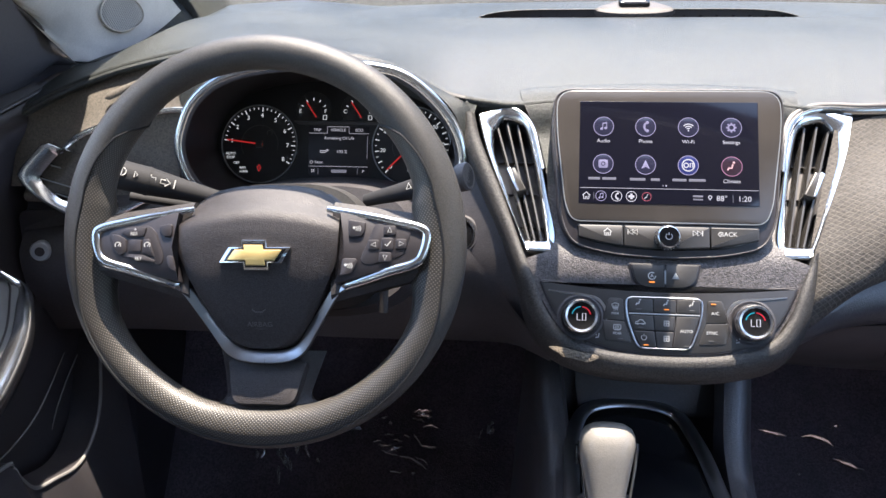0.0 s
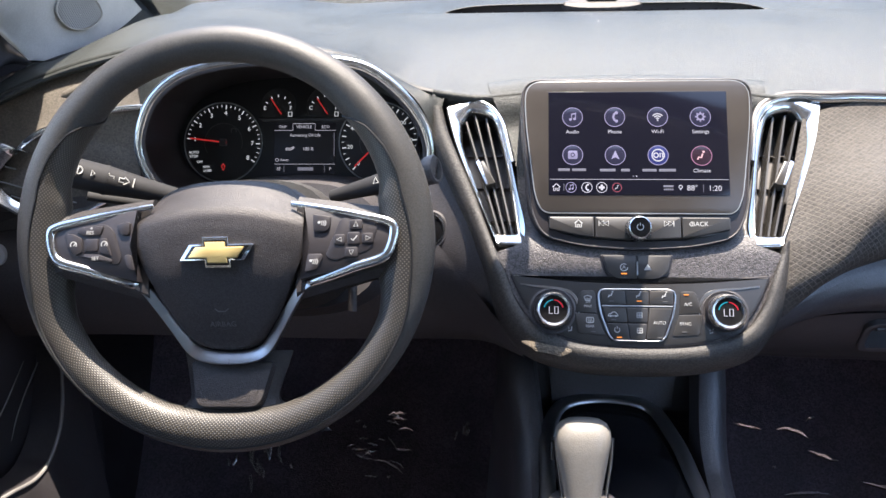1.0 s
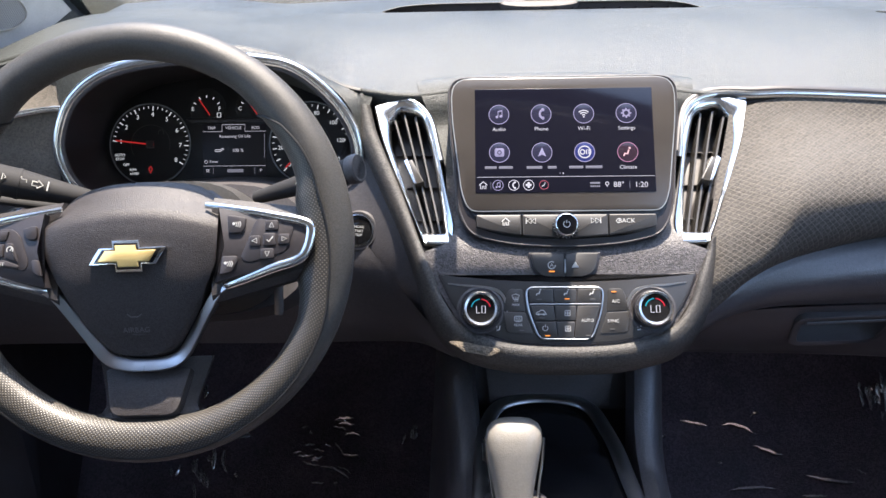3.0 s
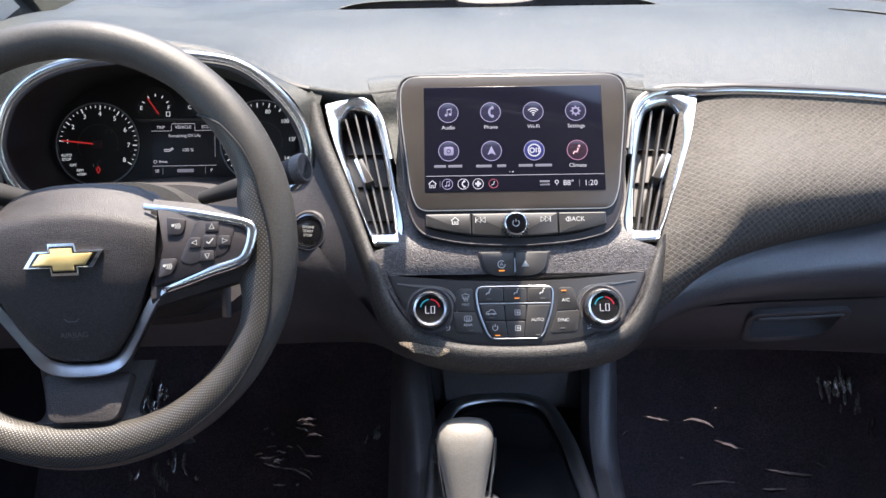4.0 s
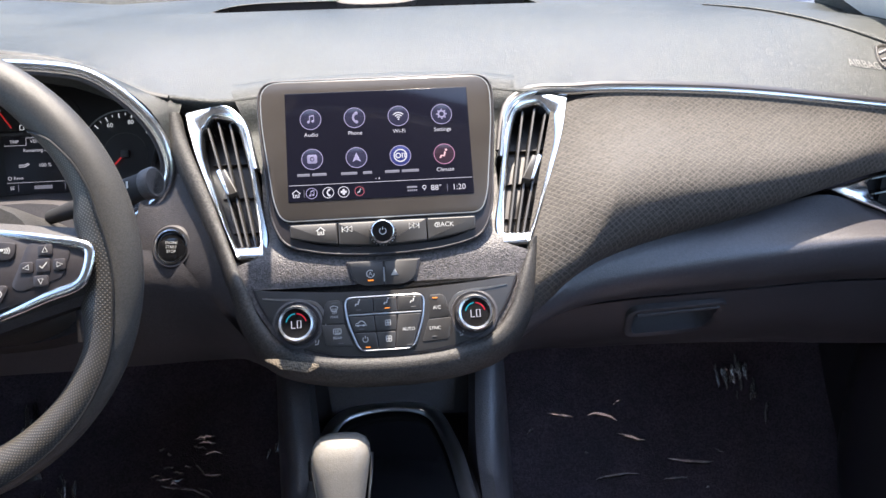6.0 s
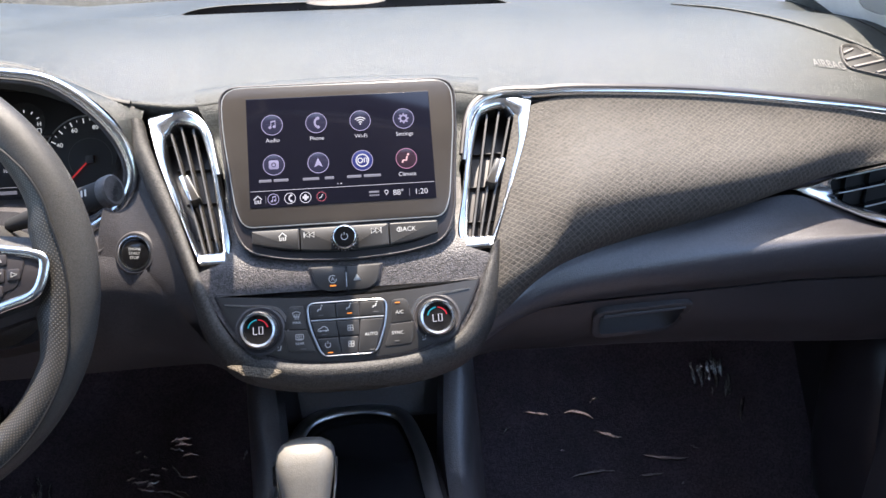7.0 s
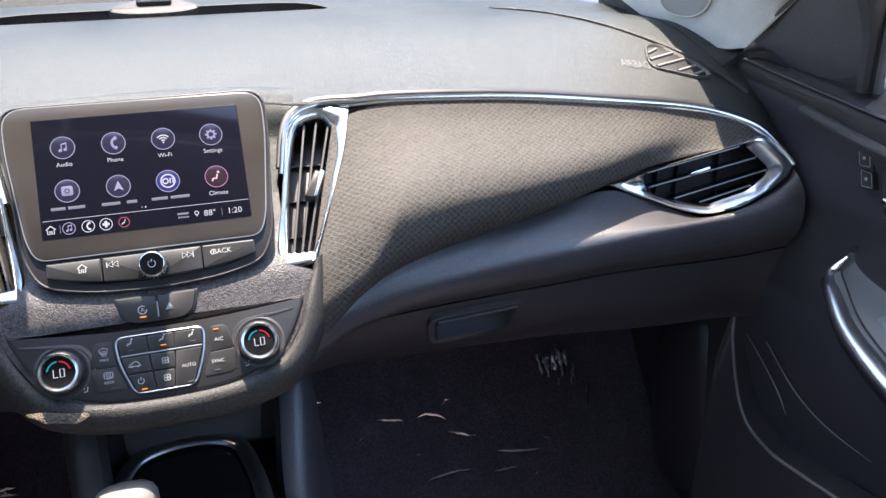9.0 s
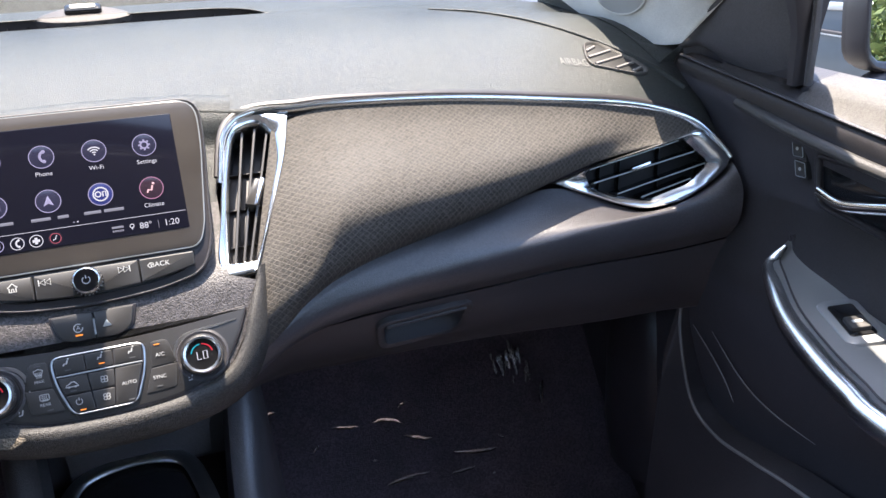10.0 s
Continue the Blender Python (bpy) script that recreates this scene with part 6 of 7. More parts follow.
def tube(a, k, grow):
    R, w, h = rim_section(a)
    x = R + (w + grow) * math.cos(radians(k))
    return RIM @ Vector((x * math.cos(radians(a)), x * math.sin(radians(a)), (h + grow) * math.sin(radians(k))))


part("rim_core", loft(rim_arc(0, 360, 0, 345, 0.0, 200, 28)[:-1], around=True, along=True), LEATHER, wheel, "smooth grained grey vinyl rim")
turns = np.linspace(134.2, 405.8, 260)
part("rim_grip", loft([[tube(a, k, 0.0005) for k in np.linspace(seam_at(a), 240, 22)] for a in turns]), PERF, wheel, "dimpled grey vinyl grip")
part("seam", sweep([tube(a, seam_at(a) - 1.5, 0.0008) for a in turns], oval(0.0010, 0.0010, 6), RIM.to_3x3() @ Vector((0, 0, 1))), VOID, wheel, "dark stitched seam")

HALF = [(0.0, 0.0505), (0.030, 0.0500), (0.046, 0.0465), (0.0586, 0.0390), (0.0705, 0.0255), (0.0755, 0.0100), (0.0735, -0.0100), (0.0660, -0.030), (0.051, -0.060), (0.039, -0.079), (0.027, -0.0925), (0.013, -0.0968), (0.0, -0.0972)]


def half_at(v):
    """The hub pad's half width at height v."""
    return float(np.interp(-v, [-p[1] for p in HALF], [p[0] for p in HALF]))


def hub_z(v):
    return float(np.interp(v, [-0.098, -0.07, -0.03, 0.000, 0.012, 0.018, 0.030, 0.044, 0.0485, 0.0505], [-0.020, -0.006, 0.009, 0.0132, 0.0130, 0.0105, 0.000, -0.011, -0.018, -0.030]))


rows = []
vs = [0.0503, 0.0495, 0.048, 0.0455, 0.042, 0.038, 0.033, 0.029, 0.026, 0.023, 0.020, 0.017, 0.014, 0.011, 0.008, 0.005, 0.001, -0.006, -0.016, -0.026, -0.036, -0.046, -0.056, -0.066, -0.075, -0.083, -0.089, -0.093, -0.0955, -0.0965]
for v in vs:
    w = max(0.004, half_at(v))
    row = [WHEEL @ Vector((-w, v, hub_z(v) - 0.030))]
    for f in np.linspace(-1, 1, 25):
        drop = 0.004 * abs(f) ** 8 + 0.003 * f * f
        row.append(WHEEL @ Vector((w * f, v, hub_z(v + 0.011 * f * f * min(1.0, max(0.0, (0.050 - v) / 0.02)) - 0.003) - drop)))
    row.append(WHEEL @ Vector((w, v, hub_z(v) - 0.030)))
    rows.append(row)
part("airbag_cover", loft(rows, caps=True), HUB, wheel, "grained dark airbag cover", sharp=60)
rows = []
for v in np.linspace(0.044, -0.104, 20):
    w = half_at(max(v, -0.0965)) + (0.010 if v < -0.02 else 0.004)
    w = max(w, 0.026)
    z = hub_z(v) - 0.014
    rows.append([WHEEL @ Vector((w * f, v, z - 0.003 * f * f)) for f in np.linspace(-1, 1, 9)])
part("hub_base", loft(rows), BLACK, wheel, "black base behind the airbag cover")
badge = WHEEL @ Matrix.Translation((0, -0.017, 0.0115)) @ pose(0, 0, 0, 5, 0, 0)
tie = [(x * 1.09, y * 1.10) for x, y in ((-0.029, -0.0062), (-0.0095, -0.0062), (-0.0085, -0.0118), (0.0115, -0.0118), (0.0110, -0.0062), (0.0215, -0.0062), (0.029, 0.0062), (0.0095, 0.0062), (0.0085, 0.0118), (-0.0115, 0.0118), (-0.0110, 0.0062), (-0.0215, 0.0062))]
part("badge_rim", plate(tie, -0.002, 0.0022, 0.0006, badge), BRIGHT, wheel, "chrome rim of the badge")
part("badge_bed", plate([(x * 0.88, y * 0.82) for x, y in tie], 0.0, 0.0025, 0.0003, badge), GLOSS, wheel, "dark bed of the badge")
part("badge_face", plate([(x * 0.76, y * 0.68) for x, y in tie], 0.0, 0.0040, 0.0012, badge), GOLD, wheel, "gold cross-shaped badge")
letters("AIRBAG", 0.0066, WHEEL @ Matrix.Translation((0, -0.076, hub_z(-0.076) + 0.0012)) @ pose(0, 0, 0, 25, 0, 0), 0.0, 0.0, 0.0, DIM_PRINT, wheel)
part("airbag_mark", wire([(-0.006, 0.0015), (-0.003, -0.001), (0.003, -0.001), (0.006, 0.0015)], 0.0009, 0.0008, WHEEL @ Matrix.Translation((0, -0.064, hub_z(-0.064))) @ pose(0, 0, 0, 22, 0, 0)), DIM_PRINT, wheel)

W3 = WHEEL.to_3x3() @ Vector((0, 0, 1))
for sx in (-1, 1):
    P = lambda u, v, z: WHEEL @ Vector((sx * u, v, z))
    # spoke body behind the keys
    rows = []
    for f in np.linspace(0, 1, 12):
        u = 0.064 + 0.104 * f
        up_, lo = 0.0235 - 0.0145 * f + 0.010 * max(0, f - 0.75) * 4, -0.050 + 0.028 * f - 0.012 * max(0, f - 0.75) * 4
        sec = [(up_ + 0.011, -0.022), (up_ + 0.009, -0.006), (up_, 0.001), (lo, -0.002), (lo - 0.006, -0.008), (lo - 0.006, -0.022)]
        rows.append([P(u, a, b) for a, b in sec])
    part("spoke", loft(rows, around=True, caps=True), HUB, wheel)
    face = rounded([(0.0715, 0.0215), (0.1390, 0.0075), (0.1455, -0.002), (0.1420, -0.0155), (0.1340, -0.0230), (0.0690, -0.0405), (0.0765, -0.010)], [0.001, 0.007, 0.007, 0.007, 0.007, 0.001, 0.001])
    mm = WHEEL @ Matrix.Translation((0, 0, 0.006)) @ Matrix.Diagonal((sx, 1, 1, 1))
    part("spoke_face", plate(face, -0.012, 0.0022, 0.0008, mm), BLACK, wheel)
    path = spline([P(0.060, 0.0245, 0.004), P(0.077, 0.0214, 0.006), P(0.101, 0.0168, 0.008), P(0.1207, 0.0124, 0.0088), P(0.1405, 0.0078, 0.009), P(0.1478, 0.0018, 0.009), P(0.1450, -0.0140, 0.009), P(0.1375, -0.0232, 0.0088), P(0.1155, -0.0296, 0.007), P(0.095, -0.0362, 0.004), P(0.079, -0.0408, 0.000), P(0.0735, -0.0430, -0.004)], 60)
    part("spoke_trim", sweep(path, oval(0.0041, 0.0022, 10), W3, scale=list(np.interp(np.linspace(0, 1, 60), [0, 0.4, 0.8, 1.0], [0.65, 0.95, 1.0, 0.9]))), CHROME, wheel, "satin chrome spoke trim")
    # broad flat chrome band from the spoke down round the cover's foot
    path = spline([P(0.076, -0.0425, 0.000), P(0.0675, -0.0470, -0.003), P(0.0565, -0.0620, -0.009), P(0.0445, -0.0800, -0.0165), P(0.0345, -0.0945, -0.0215), P(0.0255, -0.1010, -0.0235), P(0.013, -0.1040, -0.0240), P(0.0, -0.1046, -0.0240)], 60)
    wide = np.interp(np.linspace(0, 1, 60), [0, 0.12, 0.5, 0.72, 1.0], [0.0020, 0.0040, 0.0048, 0.0056, 0.0056])
    rows = []
    for k, p in enumerate(path):
        d = (path[min(k + 1, 59)] - path[max(k - 1, 0)]).normalized()
        s_ = d.cross(W3).normalized() * sx * float(wide[k])
        rows.append([p - s_ - W3 * 0.006, p - s_ - W3 * 0.0006, p - s_ * 0.85, p + s_ * 0.85 - W3 * 0.0012, p + s_ - W3 * 0.002, p + s_ - W3 * 0.008])
    part("spoke_band", loft(rows), SATIN, wheel, "broad satin metal band", sharp=40)
# keys on the spokes
WK = WHEEL @ Matrix.Translation((0, 0, 0.006))


def spoke_key(pts, r=0.002, z0=0.0018, z1=0.0042):
    return part("spoke_key", plate(rounded(pts, r, 3), z0, z1, 0.0008, WK), BLACK, wheel)


part("key_pad", plate(rounded([(-0.1360, 0.0020), (-0.1260, 0.0080), (-0.0985, 0.0090), (-0.0920, 0.0040), (-0.0838, -0.0185), (-0.0855, -0.0262), (-0.1122, -0.0222), (-0.1290, -0.0150)], 0.005), 0.0015, 0.0030, 0.0006, WK), BLACK, wheel)
part("key_pad", plate(rounded([(0.1035, 0.0115), (0.131, 0.0085), (0.1345, 0.003), (0.128, -0.0165), (0.0975, -0.0250), (0.0905, -0.021)], 0.005), 0.0015, 0.0030, 0.0006, WK), BLACK, wheel)
c = (-0.110, -0.0090)
spoke_key(rect(c[0], c[1], 0.012, 0.011))
spoke_key([(-0.124, 0.0020), (-0.120, 0.0065), (-0.1000, 0.0075), (-0.1025, -0.0010), (-0.117, -0.0015)])
spoke_key([(-0.1325, 0.001), (-0.127, 0.001), (-0.1185, -0.003), (-0.1175, -0.0145), (-0.124, -0.0180), (-0.131, -0.010)])
spoke_key([(-0.1025, -0.0030), (-0.0970, -0.003), (-0.0915, -0.019), (-0.103, -0.0150)])
spoke_key([(-0.118, -0.0190), (-0.1155, -0.0165), (-0.103, -0.0170), (-0.091, -0.0215), (-0.0915, -0.0245)])
spoke_key([(-0.0895, 0.0085), (-0.0770, 0.0110), (-0.0770, -0.001), (-0.0850, -0.001)], 0.003)
spoke_key([(-0.0815, -0.0175), (-0.0750, -0.0172), (-0.0710, -0.0320), (-0.0785, -0.0290)], 0.003)
letters("RES", 0.0042, WK, -0.1115, 0.0015, 0.0043, PRINT, wheel)
letters("+", 0.0050, WK, -0.1105, 0.0052, 0.0043, PRINT, wheel)
letters("SET", 0.0042, WK, -0.1060, -0.0205, 0.0043, PRINT, wheel)
for x in (-0.1255, -0.0985):
    part("glyph", wire([(x + 0.0026 * math.cos(a), -0.0085 + 0.0026 * math.sin(a)) for a in np.linspace(-0.6, 3.8, 12)], 0.0007, 0.0043, WK), PRINT, wheel)
    part("glyph", wire([(x, -0.0095), (x + 0.0018, -0.0070)], 0.0007, 0.0043, WK), PRINT, wheel)
c = (0.1145, -0.0065)
spoke_key(rect(c[0], c[1], 0.0105, 0.0105))
for dx, dy in ((0.0018, 0.0115), (-0.0018, -0.0115), (0.0118, 0.0), (-0.0118, -0.0008)):
    x, y = c[0] + dx, c[1] + dy
    spoke_key(rect(x, y, 0.0095 if dy ** 2 < 1e-4 else 0.011, 0.0085))
    a = math.atan2(dy, dx) if abs(dx) > abs(dy) else math.copysign(math.pi / 2, dy)
    tri = [(x + 0.0024 * math.cos(a + k), y + 0.0024 * math.sin(a + k)) for k in (0, 2.3, -2.3)]
    part("glyph", wire(tri, 0.0006, 0.0043, WK, True), PRINT, wheel)
part("glyph", wire([(c[0] - 0.0022, c[1] - 0.0003), (c[0] - 0.0005, c[1] - 0.002), (c[0] + 0.003, c[1] + 0.0022)], 0.0008, 0.0043, WK), PRINT, wheel)
spoke_key([(0.0800, 0.0145), (0.0955, 0.0120), (0.0945, 0.0035), (0.0915, -0.0005), (0.0810, -0.0005)])
spoke_key([(0.0760, -0.0190), (0.0880, -0.0190), (0.0890, -0.0225), (0.0840, -0.0320), (0.0740, -0.0345)])
for x, y in ((0.0880, 0.0065), (0.0815, -0.0255)):
    for k in (0, 0.0016, 0.0032):
        part("glyph", wire([(x - 0.001 + k, y - 0.0018 - k * 0.2), (x + 0.0002 + k, y), (x - 0.001 + k, y + 0.0018 + k * 0.2)], 0.0006, 0.0043, WK), PRINT, wheel)
    part("glyph", disc(0.0012, x - 0.0026, y + 0.0006, 0.0043, WK, 10), PRINT, wheel)
# lower spoke, from behind the band out to the rim
rows = []
for f in np.linspace(0, 1, 16):
    v = -0.098 - 0.068 * f
    w = float(np.interp(f, [0, 0.35, 0.58, 0.70, 0.82, 1.0], [0.050, 0.043, 0.039, 0.044, 0.070, 0.090]))
    z = -0.038 - 0.004 * f
    sec = [(w * a, v, z - 0.012 * abs(a) ** 4) for a in np.linspace(-1, 1, 13)] + [(-w * a * 0.9, v, z - 0.03) for a in np.linspace(-1, 1, 5)]
    g = f ** 1.5
    rows.append([(WHEEL @ Vector(p)).lerp(RIM @ Vector((p[0], p[1] - 0.001, p[2] + 0.046)), g) for p in sec])
part("lower_spoke", loft(rows, around=True, caps=True), HUB, wheel, "grained lower spoke")
inlay = rounded([(-0.037, -0.107), (0.037, -0.107), (0.028, -0.147), (-0.028, -0.147)], [0.004, 0.004, 0.010, 0.010])
IN_M = WHEEL @ Matrix.Translation((0, -0.126, -0.0300)) @ pose(0, 0, 0, -13, 0, 0) @ Matrix.Translation((0, 0.126, 0))
part("spoke_inlay", plate(inlay, -0.010, 0.0015, 0.0015, IN_M), HUB, wheel)
part("inlay_line", wire([(-0.0255, -0.133), (-0.0225, -0.141), (-0.012, -0.1425), (0.012, -0.1425), (0.0225, -0.141), (0.0255, -0.133)], 0.0012, 0.0012, IN_M), TRIM, wheel, "raised line near the inlay's foot")
part("hub_shell", loft([[WHEEL @ Vector((a * k, b * k - 0.02, z)) for a, b in oval(0.075, 0.075, 28)] for z, k in ((-0.012, 0.8), (-0.03, 0.95), (-0.055, 0.8))], around=True, caps=True), BLACK, wheel)

# ---- column, stalks, tilt lever ----
column = thing("steering_column", WHEEL @ Vector((0, 0, -0.1)), "dark plastic steering column shroud", "steering column")
rows = []
for z, k in ((-0.058, 0.94), (-0.075, 1.0), (-0.12, 1.0), (-0.19, 1.05), (-0.24, 1.08)):
    rows.append([WHEEL @ Vector((a * k, b * k + 0.004, z)) for a, b in oval(0.085, 0.060, 32, 0.7)])
part("shroud", loft(rows, around=True, caps=True), LEATHER, column)
rows = []
for z, k, dv_ in ((-0.150, 0.9, 0.01), (-0.175, 1.0, 0.012), (-0.25, 1.05, 0.03)):
    rows.append([WHEEL @ Vector((a * k, b * k + dv_, z)) for a, b in oval(0.125, 0.075, 32, 0.7)])
part("shroud_gaiter", loft(rows, around=True, caps=True), TRIM, column)
part("tilt_lever", sweep(spline([(-0.278, 0.775, 0.806), (-0.279, 0.765, 0.790), (-0.280, 0.757, 0.758)], 8), oval(0.0045, 0.003, 10), (0, -1, 0.5)), TRIM, column)


STALK = material("matt_black_plastic", (0.022, 0.022, 0.024), 0.75, spec=0.25, grain=0.2, grain_size=0.001)


def stalk(name, base, tip, r, label, end):
    t = thing(name, base, label, "control stalk")
    b, e = Vector(base), Vector(tip)
    path = [b.lerp(e, f) for f in np.linspace(0, 1, 14)]
    sc = list(np.interp(np.linspace(0, 1, 14), [0, 0.3, 0.55, 0.62, 0.66, 0.97, 1.0], [0.55, 0.75, 0.95, 1.0, 1.0, 1.05, 0.9]))
    part("arm", sweep(path, oval(r, r * 0.85, 18), (0, -0.5, 0.85), scale=sc), STALK, t)
    part("collar", sweep([b.lerp(e, 0.60), b.lerp(e, 0.63)], oval(r * 1.03, r * 0.88, 18), (0, -0.5, 0.85)), STALK, t)
    if end:
        part("end_cap", sweep([b.lerp(e, 0.92), b.lerp(e, 0.985), b.lerp(e, 1.0)], oval(r * 1.18, r * 1.05, 20), (0, -0.5, 0.85), scale=[0.97, 1.0, 0.9]), TRIM, t, "matt grey end cap")
    return t, (e - b).normalized(), b, e


t, d, b, e = stalk("turn_signal_stalk", (-0.455, 0.785, 0.868), (-0.556, 0.750, 0.9055), 0.0155, "dark turn signal stalk with white symbols", False)
sd = d
face = Vector((0, -0.82, 0.57))
side = face.cross(-sd).normalized()
TM = Matrix((-sd, side, face)).transposed().to_4x4()
TM.translation = b.lerp(e, 0.44) + face * 0.0134
if TM.to_3x3().determinant() < 0:
    TM = TM @ Matrix.Diagonal((1, -1, 1, 1))
part("glyph", wire([(-0.016, 0.0), (-0.011, 0.004), (-0.011, 0.002), (-0.0065, 0.002), (-0.0065, -0.002), (-0.011, -0.002), (-0.011, -0.004)], 0.0009, 0.0006, TM, True), PRINT, t)
part("glyph", wire([(0.008, 0.0), (0.003, 0.004), (0.003, 0.002), (-0.0015, 0.002), (-0.0015, -0.002), (0.003, -0.002), (0.003, -0.004)], 0.0009, 0.0006, TM, True), PRINT, t)
part("glyph", flat(rect(0.012, 0.0, 0.0012, 0.009), 0.0006, TM), PRINT, t)
TM2 = TM.copy()
TM2.translation = b.lerp(e, 0.77) + face * 0.0156
part("glyph", wire([(0.004 * math.cos(a), 0.004 * math.sin(a)) for a in np.linspace(-1.57, 1.57, 9)], 0.0010, 0.0006, TM2, True), PRINT, t)
for k in (-0.003, 0.0, 0.003):
    part("glyph", flat(rect(-0.005, k, 0.005, 0.0009), 0.0006, TM2), PRINT, t)
part("glyph", wire([(0.012, -0.003), (0.012, 0.003), (0.015, 0.0)], 0.0009, 0.0006, TM2, True), PRINT, t)
t, d, b, e = stalk("wiper_stalk", (-0.300, 0.790, 0.868), (-0.192, 0.755, 0.905), 0.0125, "dark wiper stalk with matt end cap", True)
TM3 = Matrix((d, face.cross(d).normalized(), face)).transposed().to_4x4()
TM3.translation = b.lerp(e, 0.75) + face * 0.0125
for k in (-0.004, 0.0, 0.004):
    part("glyph", flat(rect(k, 0.0, 0.002, 0.006), 0.0006, TM3), PRINT, t)
TM4 = TM3.copy()
TM4.translation = b.lerp(e, 0.45) + face * 0.011
part("glyph", wire([(-0.003, -0.003), (0.003, -0.003), (0.0, 0.003)], 0.0009, 0.0008, TM4, True), PRINT, t)
# cruise stalk rods seen behind the grip
t = thing("column_switch", (-0.5, 0.79, 0.86), "dark lower column switch", "control stalk")
for dz in (0.0, -0.022):
    part("rod", sweep([Vector((-0.45, 0.80, 0.850 + dz)), Vector((-0.545, 0.775, 0.872 + dz * 1.4))], oval(0.006, 0.004, 10), (0, -0.5, 0.85)), STALK, t)

# ---- start button, headlamp switch ----
SB = turned((-0.206, 0.826, 0.821), 22, -14)
st = thing("start_button", SB.translation, "round black engine start button in a chrome ring", "push button")
part("button_collar", lathe([(0.0215, -0.01), (0.0215, 0.002), (0.0195, 0.0045), (0.0175, 0.004), (0.0165, 0.0)], SB, 40), TRIM, st)
part("chrome_ring", lathe([(0.0178, 0.001), (0.0172, 0.0050), (0.0158, 0.0052), (0.0150, 0.002)], SB, 40), CHROME, st)
part("button_face", lathe([(0.0152, 0.0), (0.0150, 0.0035), (0.013, 0.0042), (0.0, 0.0036)], SB, 40), GLOSS, st)
for i, (word, size) in enumerate((("ENGINE", 0.0036), ("START", 0.0040), ("STOP", 0.0040))):
    letters(word, size, SB, 0, 0.0038 - 0.0042 * i, 0.0044, PRINT, st)
LS = turned((-0.686, 0.836, 0.797), 8, 14)
ls = thing("headlamp_switch", LS.translation, "round headlamp switch with white marker on a dark panel", "rotary switch")
part("switch_panel", plate(rounded(rect(0, 0, 0.060, 0.075), 0.012), -0.03, 0.003, 0.002, LS), BLACK, ls)
part("rotary_knob", lathe([(0.0120, 0.0), (0.0115, 0.020), (0.0100, 0.022), (0.0, 0.0225)], LS @ Matrix.Translation((-0.004, -0.008, 0.003)), 32), SILVER, ls, "pale rotary knob")
part("knob_centre", lathe([(0.0055, 0.022), (0.0050, 0.0235), (0.0, 0.0236)], LS @ Matrix.Translation((-0.004, -0.008, 0.003)), 24), BLACK, ls)

# ---- instruments ----
ic = thing("instrument_cluster", CLUSTER.translation, "instrument cluster with two round dials and a small display", "instrument cluster")
CL = CLUSTER
DIAL = material("dial_black", (0.020, 0.021, 0.024), 0.45, stain=0.2)
part("cluster_face", plate([(x * 0.93, y * 0.82 - 0.004) for x, y in ring2], -0.01, 0.0005, 0.0003, CL), DIAL, ic)
part("divider_bar", plate(rounded([(-0.052, 0.0215), (0.060, 0.0215), (0.054, 0.0175), (-0.046, 0.0175)], 0.001), 0, 0.003, 0.0008, CL), TRIM, ic)


def gauge(cx, cy, R, a_of, major, minor, names, value, size, hub=0.0):
    g = part("dial", lathe([(R + 0.003, 0.0), (R + 0.002, 0.002), (R, 0.0022), (R - 0.001, 0.0008), (0.0, 0.0008)], CL @ Matrix.Translation((cx, cy, 0)), 56), DIAL, ic, "round black dial with white figures")
    part("dial_rim", band(circle(R + 0.0012, 56, cx, cy), CL, 0.0008, 0.0008, 6, 0.0022), SILVER, g)
    part("inner_ring", wire([(cx + R * 0.5 * math.cos(a), cy + R * 0.5 * math.sin(a)) for a in np.linspace(-0.3, 3.7, 24)], 0.0005, 0.001, CL), DIM_PRINT, g)
    for v in np.arange(major[0], major[1] + 1e-6, minor):
        a = radians(a_of(v))
        big = abs(v / major[2] - round(v / major[2])) < 1e-6
        r0, r1 = R * (0.86 if big else 0.91), R * 0.97
        part("tick", wire([(cx + r0 * math.cos(a), cy + r0 * math.sin(a)), (cx + r1 * math.cos(a), cy + r1 * math.sin(a))], 0.0011 if big else 0.0006, 0.001, CL), FIGURE, g)
    for v, word in names:
        a = radians(a_of(v))
        letters(word, size, CL, cx + R * 0.76 * math.cos(a), cy + R * 0.76 * math.sin(a), 0.0011, FIGURE, g)
    a = radians(a_of(value))
    needle = part("needle", wire([(cx + 0.10 * R * math.cos(a + math.pi), cy + 0.10 * R * math.sin(a + math.pi)), (cx + 0.88 * R * math.cos(a), cy + 0.88 * R * math.sin(a))], 0.0016, 0.0035, CL), RED, g, "red needle")
    part("needle_hub", plate(rounded(rect(cx, cy, 0.0085, 0.0085), 0.001), 0.001, 0.0048, 0.0006, CL), TRIM, needle)
    return g


